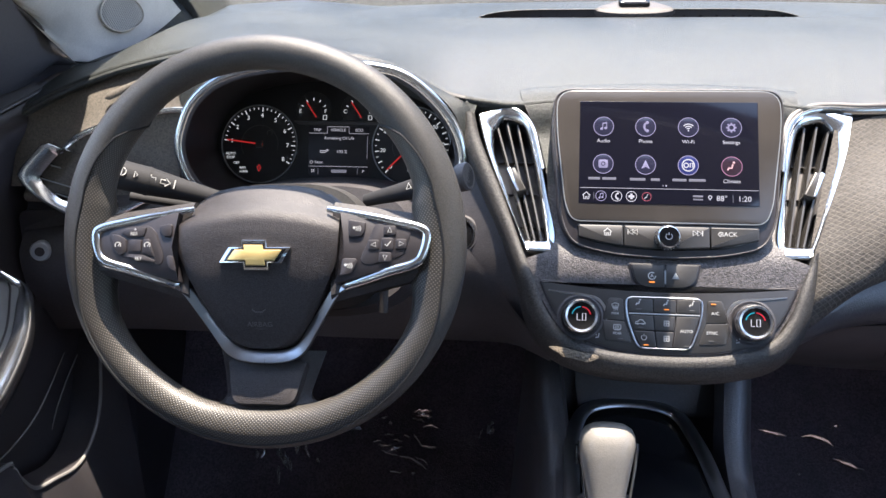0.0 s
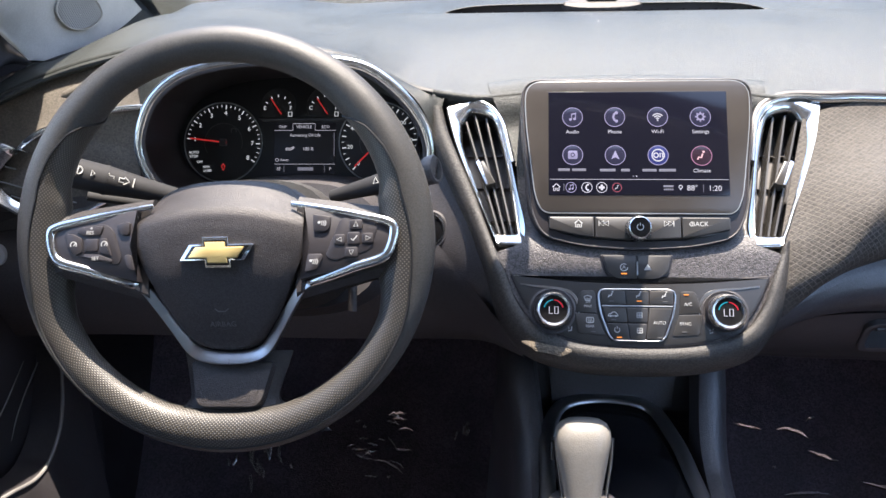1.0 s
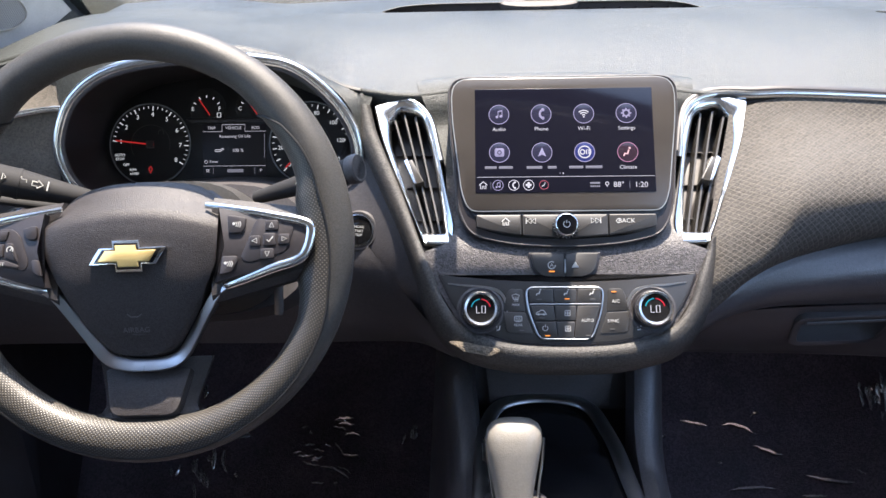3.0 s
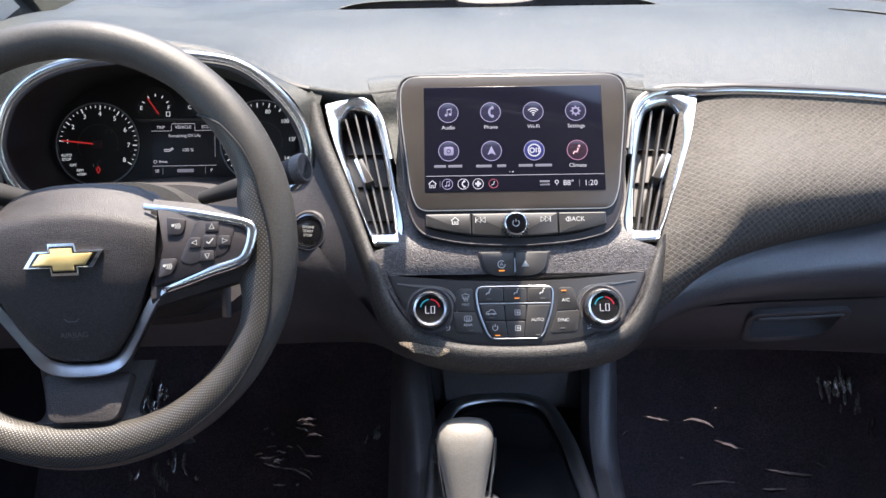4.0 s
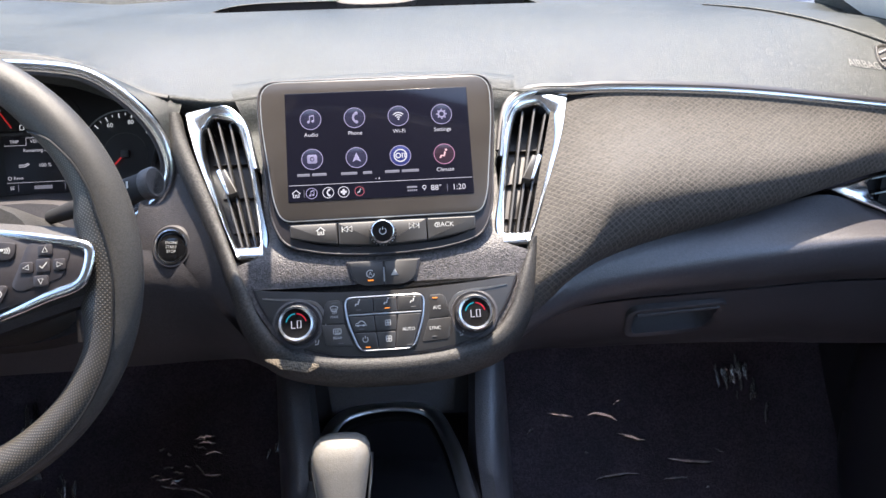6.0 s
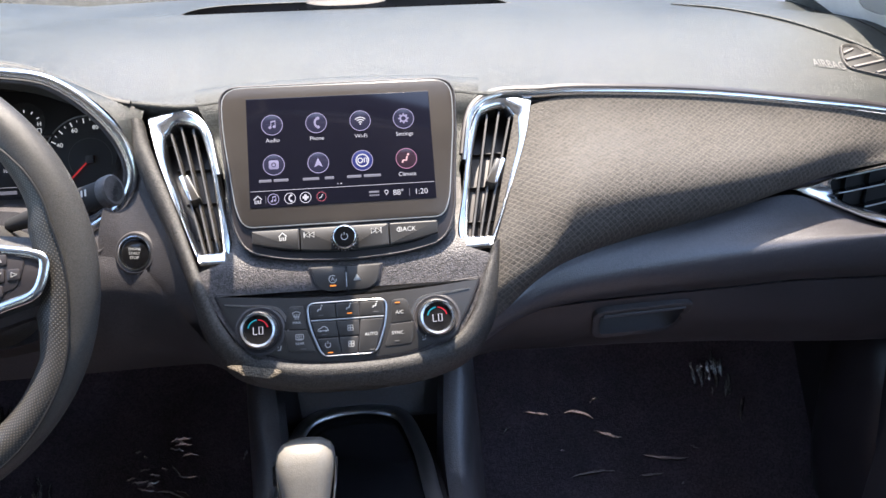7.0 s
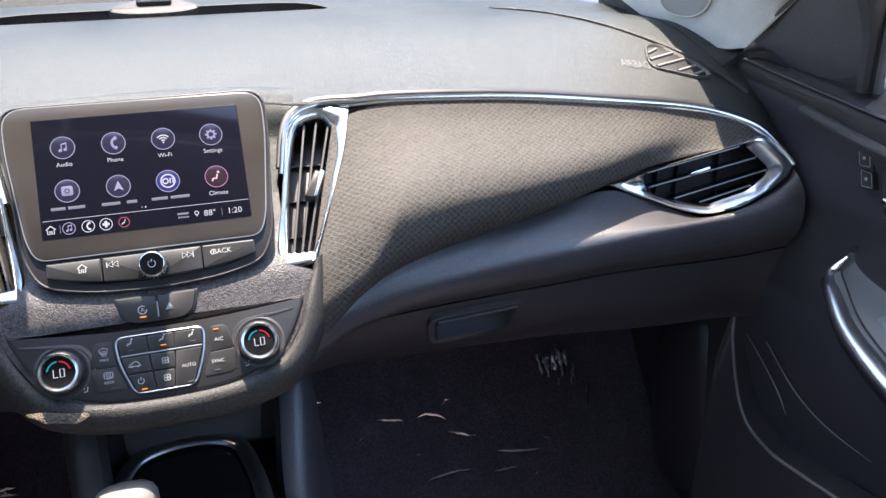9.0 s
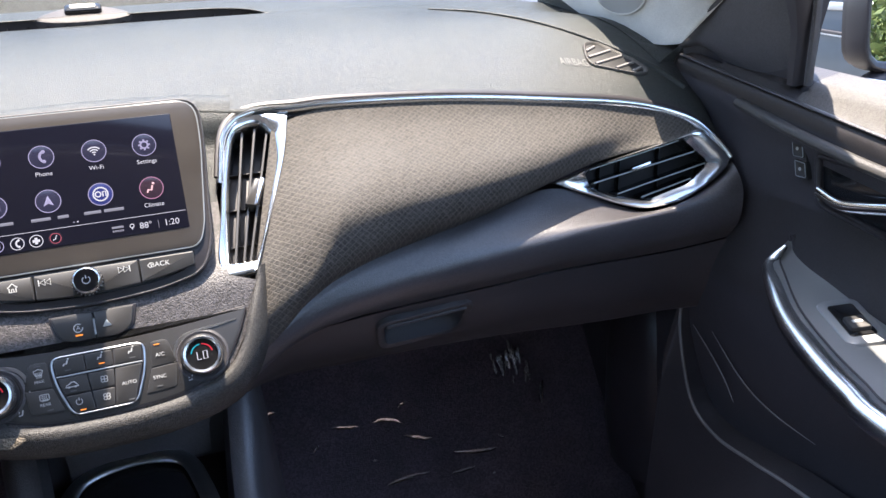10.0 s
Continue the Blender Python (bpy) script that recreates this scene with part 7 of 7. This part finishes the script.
tach = gauge(-0.0945, -0.0075, 0.0465, lambda v: 203 - 29.3 * v, (1, 8, 1), 0.25, [(k, str(k)) for k in range(1, 9)], 1.02, 0.0074)
letters("AUTO", 0.0044, CL, -0.131, -0.0195, 0.0012, FIGURE, tach)
letters("STOP", 0.0044, CL, -0.131, -0.0242, 0.0012, FIGURE, tach)
letters("OFF", 0.0044, CL, -0.1235, -0.0310, 0.0012, FIGURE, tach)
letters("RPM", 0.0042, CL, -0.1155, -0.0370, 0.0012, FIGURE, tach)
letters("x1000", 0.0042, CL, -0.1140, -0.0415, 0.0012, FIGURE, tach)
part("warning_lamp", wire([(-0.0945, -0.041), (-0.0965, -0.036), (-0.0945, -0.033), (-0.0925, -0.036)], 0.0013, 0.0012, CL, True), RED, tach, "small red warning symbol")
part("glyph", wire([(-0.082 + 0.0032 * math.cos(a), 0.0065 + 0.0032 * math.sin(a)) for a in np.linspace(-0.6, 3.8, 12)], 0.0008, 0.0012, CL), DIM_PRINT, tach)
speedo = gauge(0.0945, -0.0075, 0.0465, lambda v: 226 - 37 * v / 20, (0, 140, 10), 5, [(k, str(k)) for k in range(0, 141, 20)], 0.5, 0.0066)
letters("MPH", 0.0045, CL, 0.0945, -0.0370, 0.0012, FIGURE, speedo)
for cx, lo, hi in ((-0.0275, "E", "F"), (0.0285, "C", "H")):
    g = part("small_dial", lathe([(0.022, 0.0), (0.0215, 0.0012), (0.0, 0.0010)], CL @ Matrix.Translation((cx, 0.036, 0)), 36), DIAL, ic)
    for k in range(5):
        a = radians(150 - 30 * k)
        part("tick", wire([(cx + 0.0145 * math.cos(a), 0.032 + 0.0145 * math.sin(a)), (cx + 0.0175 * math.cos(a), 0.032 + 0.0175 * math.sin(a))], 0.0010, 0.0013, CL), FIGURE, g)
    letters(lo, 0.0065, CL, cx - 0.0165, 0.0335, 0.0013, FIGURE, g)
    letters(hi, 0.0065, CL, cx + 0.0150, 0.0335, 0.0013, FIGURE, g)
    part("needle", wire([(cx + 0.004, 0.026), (cx - 0.009, 0.045)], 0.0013, 0.002, CL), RED, g)
    part("glyph", wire(rect(cx + 0.0145, 0.0262, 0.004, 0.005), 0.0009, 0.0013, CL, True), FIGURE, g)
lcd = part("info_display", plate(rect(0.005, -0.0150, 0.0755, 0.0610), 0.0, 0.0012, 0.0003, CL), glow("lcd_small", (0.006, 0.006, 0.009), 0.4, 0.5), ic, "small dark information display")
CZ2 = 0.0013
letters("TRIP", 0.0048, CL, -0.0220, 0.0108, CZ2, UI, lcd)
letters("VEHICLE", 0.0050, CL, 0.0040, 0.0108, CZ2, UI, lcd)
letters("ECO", 0.0048, CL, 0.0300, 0.0108, CZ2, UI, lcd)
part("tab_frame", wire([(-0.0095, 0.0068), (-0.0095, 0.0148), (0.0175, 0.0148), (0.0175, 0.0068)], 0.0005, CZ2, CL), UI, lcd)
part("rule", flat(rect(-0.021, 0.0068, 0.023, 0.0004), CZ2, CL), UI, lcd)
part("rule", flat(rect(0.0300, 0.0068, 0.025, 0.0004), CZ2, CL), UI, lcd)
part("rule", flat(rect(0.005, -0.0335, 0.0735, 0.0004), CZ2, CL), UI, lcd)
letters("Remaining Oil Life", 0.0050, CL, 0.0055, 0.0010, CZ2, UI, lcd)
letters("100 %", 0.0055, CL, 0.0090, -0.0155, CZ2, UI, lcd)
part("glyph", wire([(-0.018, -0.0165), (-0.012, -0.0165), (-0.0075, -0.0138), (-0.0085, -0.0128), (-0.012, -0.0145), (-0.018, -0.0145)], 0.0009, CZ2, CL, True), UI, lcd)
letters("Reset", 0.0044, CL, -0.0195, -0.0285, CZ2, UI, lcd)
part("glyph", wire(circle(0.0018, 14, -0.0285, -0.0285), 0.0005, CZ2, CL, True), UI, lcd)
letters("SE", 0.0052, CL, -0.0265, -0.0392, CZ2, UI, lcd)
part("odometer_bar", flat(rect(0.0060, -0.0392, 0.0190, 0.0038), CZ2, CL), UI_DIM, lcd)
letters("P", 0.0050, CL, 0.0360, -0.0392, CZ2, UI, lcd)
for x in (-0.0200, 0.0290):
    part("divider", flat(rect(x, -0.0392, 0.0004, 0.0075), CZ2, CL), UI_DIM, lcd)
part("scroll_bar", flat(rect(0.0405, -0.010, 0.0006, 0.028), CZ2, CL), UI_DIM, lcd)

# ---- glove box ----
gb = thing("glove_box", (0.40, 0.87, 0.69), "dark plastic glove box lid with a recessed handle", "glove box")
LOWER = [(0.125, 0.885, 0.646), (0.172, 0.90, 0.643), (0.225, 0.90, 0.641), (0.294, 0.90, 0.640), (0.367, 0.90, 0.637), (0.45, 0.90, 0.632), (0.525, 0.90, 0.625), (0.60, 0.895, 0.622), (0.66, 0.885, 0.625), (0.712, 0.865, 0.63)]
g_line, k_line = spline(SEAM, 60), spline(LOWER, 60)
rows = []
for a, b in zip(g_line, k_line):
    a = a + Vector((0, 0.004, -0.003))
    rows.append([a + Vector((0, 0.02, 0.002)), a, a.lerp(b, 0.03) + Vector((0, -0.003, -0.001)), a.lerp(b, 0.3) + Vector((0, -0.008, -0.003)), a.lerp(b, 0.6) + Vector((0, -0.008, -0.003)), a.lerp(b, 0.9) + Vector((0, -0.003, 0)), b, b + Vector((0, 0.02, 0.004))])
rows = [spline(r, 34) for r in rows]
GH = turned((0.33, 0.862, 0.695), -35, 5)
ho = rounded([(-0.067, 0.0275), (0.034, 0.0275), (0.034, -0.010), (0.026, -0.021), (-0.055, -0.019), (-0.060, -0.010)], [0.004, 0.004, 0.01, 0.008, 0.006, 0.006])
GH2 = GH @ Matrix.Translation((0, 0, 0.0085))
bm = loft([[a.lerp(b, k / 3) for a, b in zip(rows[q], rows[q + 1])] for q in range(len(rows) - 1) for k in range(3)] + [rows[-1]])
inv = GH2.inverted()


def within(p, poly):
    hit = False
    for q in range(len(poly)):
        (x0, y0), (x1, y1) = poly[q - 1][:2], poly[q][:2]
        if (y0 > p.y) != (y1 > p.y) and p.x < x0 + (p.y - y0) * (x1 - x0) / (y1 - y0):
            hit = not hit
    return hit


gone = [f for f in bm.faces if within(inv @ f.calc_center_median(), inset(ho, -0.001))]
bmesh.ops.delete(bm, geom=gone, context="FACES")
part("lid", bm, LID, gb, sharp=60)
part("handle_frame", frame_loft(inset(ho, -0.0085), ho, GH2, 0.0022, 0.004, 60, -0.006), TRIM, gb)
c0 = Vector((-0.015, 0.003, 0))
cup = [[GH2 @ Vector((c0.x + (x - c0.x) * k, c0.y + (y - c0.y) * k2, z)) for x, y in polar(ho, 48)] for z, k, k2 in ((0.0004, 1.0, 1.0), (-0.004, 0.99, 0.98), (-0.016, 0.95, 0.86), (-0.0185, 0.90, 0.76), (-0.019, 0.02, 0.02))]
part("handle_cup", loft(cup, around=True), LID, gb, "dark hollow behind the handle")
part("handle_bar", sweep([GH2 @ Vector((x, 0.027, 0.0022)) for x in (-0.064, -0.02, 0.032)], oval(0.0022, 0.002, 8), GH2.to_3x3() @ Vector((0, 0, 1))), TRIM, gb)

# ---- gear selector ----
gs = thing("gear_selector", (-0.05, 0.70, 0.59), "gear selector with pale grey-brown grained knob", "gear selector")
GM = turned((-0.0505, 0.700, 0.632), 25, 0)
rows = []
for v, wl, wr, d in ((-0.062, 0.0150, 0.0140, 0.014), (-0.045, 0.0178, 0.0162, 0.016), (-0.030, 0.0202, 0.0180, 0.018), (-0.015, 0.0232, 0.0208, 0.020), (0.004, 0.0266, 0.0244, 0.0225), (0.018, 0.0278, 0.0268, 0.0235), (0.027, 0.0265, 0.0262, 0.0215), (0.033, 0.0225, 0.0230, 0.017), (0.0370, 0.0150, 0.0160, 0.011), (0.0385, 0.006, 0.007, 0.004)):
    rows.append([GM @ Vector((a * (wr if a > 0 else wl), v, b * d)) for a, b in oval(1, 1, 28, 0.72)])
part("knob", loft(rows, around=True, caps=True), KNOB, gs, "pale grey-brown grained knob", sharp=60)
for sx in (-1, 1):
    path = spline([GM @ Vector((sx * 0.0282, 0.020, 0.004)), GM @ Vector((sx * 0.0262, -0.002, 0.006)), GM @ Vector((sx * 0.0222, -0.030, 0.006)), GM @ Vector((sx * 0.018, -0.058, 0.005))], 16)
    part("knob_trim", sweep(path, oval(0.0016, 0.0045, 8), GM.to_3x3() @ Vector((0, 0, 1))), BRIGHT, gs, "slim chrome edge")
part("lock_button", plate(rounded(rect(-0.0292, 0.006, 0.004, 0.018), 0.001), -0.006, 0.004, 0.001, GM), GLOSS, gs)
part("stem", sweep([GM @ Vector((0, v, 0)) for v in (-0.06, -0.10)], oval(0.012, 0.012, 14), (1, 0, 0)), BLACK, gs)
part("boot", loft([[Vector((-0.05 + a * k, 0.672 + b * k, z)) for a, b in oval(1, 1, 20)] for z, k in ((0.594, 0.036), (0.600, 0.024), (0.606, 0.014))], around=True, caps=True), TRIM, gs)

# ---- foot wells: clear film ----
FILM = bpy.data.materials.new("clear_film")
FILM.use_nodes = True
nt = FILM.node_tree
nt.nodes.remove(nt.nodes["Principled BSDF"])
mixn, trn, gln = nt.nodes.new("ShaderNodeMixShader"), nt.nodes.new("ShaderNodeBsdfTransparent"), nt.nodes.new("ShaderNodeBsdfGlossy")
gln.inputs["Roughness"].default_value = 0.24
mixn.inputs[0].default_value = 0.75
for a, b in ((trn.outputs[0], mixn.inputs[1]), (gln.outputs[0], mixn.inputs[2]), (mixn.outputs[0], nt.nodes["Material Output"].inputs[0])):
    nt.links.new(a, b)


SHEET = glass("thin_clear_sheet", (0.97, 0.97, 0.97), 0.3)
for n in SHEET.node_tree.nodes:
    if n.type == "FRESNEL":
        n.inputs[0].default_value = 1.05


def floor_at(y):
    return float(np.interp(y, [p.y for p in prof], [p.z for p in prof]))


rng = random.Random(7)


def film(x0, x1, y0, y1, heaps, streaks, label):
    """A clear sheet lying on the carpet; heaps: (x, y, spread, folds, angle, length) of small creases; streaks: (x, y, x, y) of long ones."""
    t = thing("protective_film", ((x0 + x1) / 2, y0, floor_at(y0)), label, "plastic film", "floor films")

    def base(x, y):
        return floor_at(y) + 0.016 + 0.0008 * noise.noise((x * 8, y * 8, 3.0))

    rows = [[Vector((x, y, base(x, y))) for x in np.linspace(x0, x1, 40)] for y in np.linspace(y0, y1, 40)]
    part("sheet", loft(rows), SHEET, t)

    def crease(ax, ay, bx, by, wd, hh, bend):
        """A fold of the sheet from a to b: a low front, a crest and a flatter back that catches the sky."""
        a, b = Vector((ax, ay, 0)), Vector((bx, by, 0))
        d = (b - a)
        s = Vector((-d.y, d.x, 0)).normalized()
        s = -s if s.y < 0 else s
        up = Vector((0, -0.45, 0.9))
        rows = []
        for f in np.linspace(-1, 1, 11):
            p = a.lerp(b, (f + 1) / 2) + s * (bend * d.length * (1 - f * f) + 0.0015 * noise.noise((ax * 90, f * 3, by * 90)))
            k = max(0.02, 1 - abs(f) ** 2.5) * (1 + 0.5 * noise.noise((f * 4, ay * 70, bx * 70)))
            p.z = base(p.x, p.y) + 0.0004
            rows.append([p - s * wd * 2.2 * k, p - s * wd * k + up * hh * k * 0.25, p + up * hh * k, p + s * wd * 0.8 * k + up * hh * k * 0.35, p + s * wd * 2 * k])
        part("crease", loft(rows), FILM, t)

    for hx, hy, spread, folds, angle, length in heaps:
        for _ in range(folds):
            cx, cy = rng.gauss(hx, spread), rng.gauss(hy, spread * 0.55)
            a, ln = radians(angle + rng.gauss(0, 14)), length * rng.uniform(0.25, 0.9)
            crease(cx - math.cos(a) * ln, cy - math.sin(a) * ln, cx + math.cos(a) * ln, cy + math.sin(a) * ln, rng.uniform(0.0010, 0.0020), rng.uniform(0.0025, 0.005), rng.uniform(-0.12, 0.12))
    for ax, ay, bx, by in streaks:
        w = 0.0014 + 0.022 * math.hypot(bx - ax, by - ay) * rng.uniform(0.7, 1.2)
        crease(ax, ay, bx, by, w, w * 2.4, rng.uniform(-0.08, 0.10))
    return t


film(0.13, 0.66, 0.72, 1.22, [(0.582, 1.200, 0.013, 22, 82, 0.012), (0.61, 1.178, 0.012, 6, 60, 0.010), (0.44, 1.13, 0.09, 5, 10, 0.010)],
     [(0.317, 1.169, 0.368, 1.161), (0.363, 1.149, 0.411, 1.139), (0.439, 1.117, 0.516, 1.110), (0.316, 1.100, 0.390, 1.103), (0.427, 1.095, 0.468, 1.095), (0.632, 1.172, 0.617, 1.145), (0.145, 1.201, 0.169, 1.202), (0.142, 1.190, 0.155, 1.191), (0.214, 1.154, 0.226, 1.159), (0.250, 1.174, 0.295, 1.168)],
     "clear protective film with sharp creases on the passenger's carpet")
film(-0.66, -0.16, 0.72, 1.22, [(-0.33, 1.15, 0.030, 12, -6, 0.012), (-0.56, 1.195, 0.018, 12, 84, 0.016), (-0.53, 1.12, 0.022, 12, -66, 0.014), (-0.19, 1.155, 0.010, 4, 70, 0.008)],
     [(-0.318, 1.175, -0.285, 1.176), (-0.312, 1.17, -0.284, 1.169), (-0.301, 1.158, -0.274, 1.158), (-0.376, 1.137, -0.349, 1.138), (-0.35, 1.143, -0.332, 1.141), (-0.305, 1.139, -0.275, 1.137), (-0.368, 1.13, -0.338, 1.126), (-0.338, 1.125, -0.288, 1.111), (-0.311, 1.124, -0.286, 1.117), (-0.351, 1.108, -0.329, 1.107), (-0.582, 1.221, -0.58, 1.179), (-0.568, 1.222, -0.561, 1.179), (-0.54, 1.21, -0.54, 1.196), (-0.585, 1.124, -0.58, 1.113), (-0.569, 1.127, -0.574, 1.113), (-0.549, 1.132, -0.54, 1.116), (-0.501, 1.129, -0.489, 1.118)],
     "clear protective film with many sharp creases on the driver's carpet")


# ---- outside the passenger's window ----
mir = thing("door_mirror", (0.90, 0.80, 1.0), "dark door mirror housing with reflecting glass", "door mirror")
MM = turned((0.996, 0.815, 0.992), 4, -15)
mo = rounded([(-0.095, -0.065), (0.10, -0.05), (0.115, 0.05), (0.08, 0.075), (-0.08, 0.07), (-0.100, 0.03)], 0.03)
part("housing", frame_loft(inset(mo, -0.008), inset(mo, 0.004), MM, 0.010, 0.006, 60, -0.03), BLACK, mir)
part("housing_back", plate(inset(mo, -0.004), -0.045, -0.008, 0.015, MM), BLACK, mir)
MIRROR = material("mirror_glass", (0.85, 0.86, 0.86), 0.02, 1.0, stain=0.0)
MIRROR.node_tree.nodes["Principled BSDF"].inputs["Roughness"].default_value = 0.0
for link in list(MIRROR.node_tree.links):
    if link.to_node.type == "BSDF_PRINCIPLED" and link.to_socket.name in ("Normal", "Roughness"):
        MIRROR.node_tree.links.remove(link)
pb = bmesh.new()
pb.faces.new([pb.verts.new(MM @ Vector((*p, -0.002))) for p in inset(mo, 0.004)])
part("mirror_pane", pb, MIRROR, mir)
part("mirror_foot", sweep(spline([(0.79, 0.845, 0.885), (0.88, 0.838, 0.893), (0.97, 0.828, 0.925)], 8), oval(0.02, 0.016, 14), (0, 0, 1)), BLACK, mir)

CAR = material("dark_car_paint", (0.035, 0.04, 0.05), 0.38, 0.0, spec=0.3, coat=0.15)
TYRE = material("tyre_rubber", (0.02, 0.02, 0.02), 0.8, grain=0.4, grain_size=0.004)
pc = thing("parked_car", (2.6, 2.2, 0.0), "dark grey car parked alongside on the concrete", "car")


def car_section(y):
    """Half width and heights of the parked car's body along its length; y from -2.3 to 2.3."""
    e = abs(y) / 2.3
    return 0.90 - 0.10 * e ** 4, 0.30 + 0.04 * e ** 4, float(np.interp(y, [-2.3, -1.6, -0.9, 1.0, 2.0, 2.3], [0.85, 1.02, 1.04, 1.0, 0.88, 0.65]))


rows = []
for y in np.linspace(-2.3, 2.3, 28):
    w, lo, hi = car_section(y)
    sec = [(-w * 0.9, lo), (-w, lo + 0.12), (-w * 1.01, 0.60), (-w * 0.99, 0.80), (-w * 0.93, hi - 0.03), (-w * 0.85, hi), (0, hi + 0.04), (w * 0.85, hi), (w * 0.93, hi - 0.03), (w * 0.99, 0.80), (w * 1.01, 0.60), (w, lo + 0.12), (w * 0.9, lo)]
    rows.append([Vector((2.6 + a, 2.2 + y, b)) for a, b in sec])
body = part("body", loft(rows, around=True, caps=True), CAR, pc, "dark grey painted body")
rows = []
for y, z, w in ((-1.5, 1.02, 0.80), (-0.95, 1.40, 0.60), (-0.2, 1.46, 0.60), (0.35, 1.40, 0.60), (1.05, 1.0, 0.78)):
    rows.append([Vector((2.6 + w * a, 2.2 + y, z if abs(a) < 0.95 else z - 0.02)) for a in np.linspace(-1, 1, 9)])
part("roof", loft(rows), CAR, pc)
DARKGLASS = material("tinted_glass", (0.01, 0.012, 0.014), 0.05)
for sx in (-1, 1):
    for y0, y1 in ((-0.95, -0.1), (0.0, 0.85)):
        rows = [[Vector((2.6 + sx * (0.84 - 0.22 * f), 2.2 + y, 1.02 + (0.37 * f) * (1 if y < 0.5 else 0.55))) for f in (0, 0.5, 1)] for y in np.linspace(y0, y1, 5)]
        part("side_window", loft(rows), DARKGLASS, pc)
    # the thin silver line under the shoulder gap is a painted highlight
    for z, w, tall, mat, name in ((0.912, 0.872, 0.010, SILVER, "belt_trim"), (0.848, 0.886, 0.005, BLACK, "shoulder_gap"), (0.842, 0.887, 0.0025, SILVER, "shoulder_glint"), (0.62, 0.909, 0.004, CAR, "crease_line")):
        part(name, sweep([Vector((2.6 + sx * w * (1 - 0.05 * (abs(y) / 2.3) ** 3), 2.2 + y, z + (0.05 * (y + 0.55) if 0.7 < z < 0.9 else 0.0))) for y in np.linspace(-1.5, 0.9, 9)], oval(tall, 0.004, 6), (sx, 0, 0)), mat, pc)
    for y in (-1.4, 1.4):
        m = Matrix.Translation((2.6 + sx * 0.80, 2.2 + y, 0.33)) @ pose(0, 0, 0, 0, 90, 0)
        tyre = part("wheel", lathe([(0.20, -0.10), (0.30, -0.11), (0.33, -0.08), (0.33, 0.08), (0.30, 0.11), (0.20, 0.10)], m, 28), TYRE, pc)
        part("rim", lathe([(0.21, 0.09), (0.19, 0.06), (0.05, 0.085), (0.0, 0.085)], m, 20), SILVER, tyre)
        part("rim", lathe([(0.21, -0.09), (0.19, -0.06), (0.05, -0.085), (0.0, -0.085)], m, 20), SILVER, tyre)

LEAF = material("hedge_leaf", (0.085, 0.12, 0.03), 0.6, stain=0.4, stain_size=0.3)
hb = bmesh.new()
rng2 = random.Random(3)
for _ in range(32000):
    x, y, z = rng2.uniform(4.6, 6.2), rng2.uniform(-20, 12), abs(rng2.gauss(0, 1.1)) + 0.05
    x += 0.4 * math.sin(y * 1.7)
    m = Matrix.Translation((x, y, min(z, 2.6))) @ Euler((rng2.uniform(0, 6), rng2.uniform(0, 6), rng2.uniform(0, 6))).to_matrix().to_4x4()
    k = rng2.uniform(0.06, 0.15)
    f = hb.faces.new([hb.verts.new(m @ Vector(q)) for q in ((-k * 0.5, 0, 0), (0, -k, 0.02), (k * 0.5, 0, 0), (0, k, 0.02))])
tagged(part("hedge", hb, LEAF), "green leafy hedge along the car park", "hedge", kind="stuff")
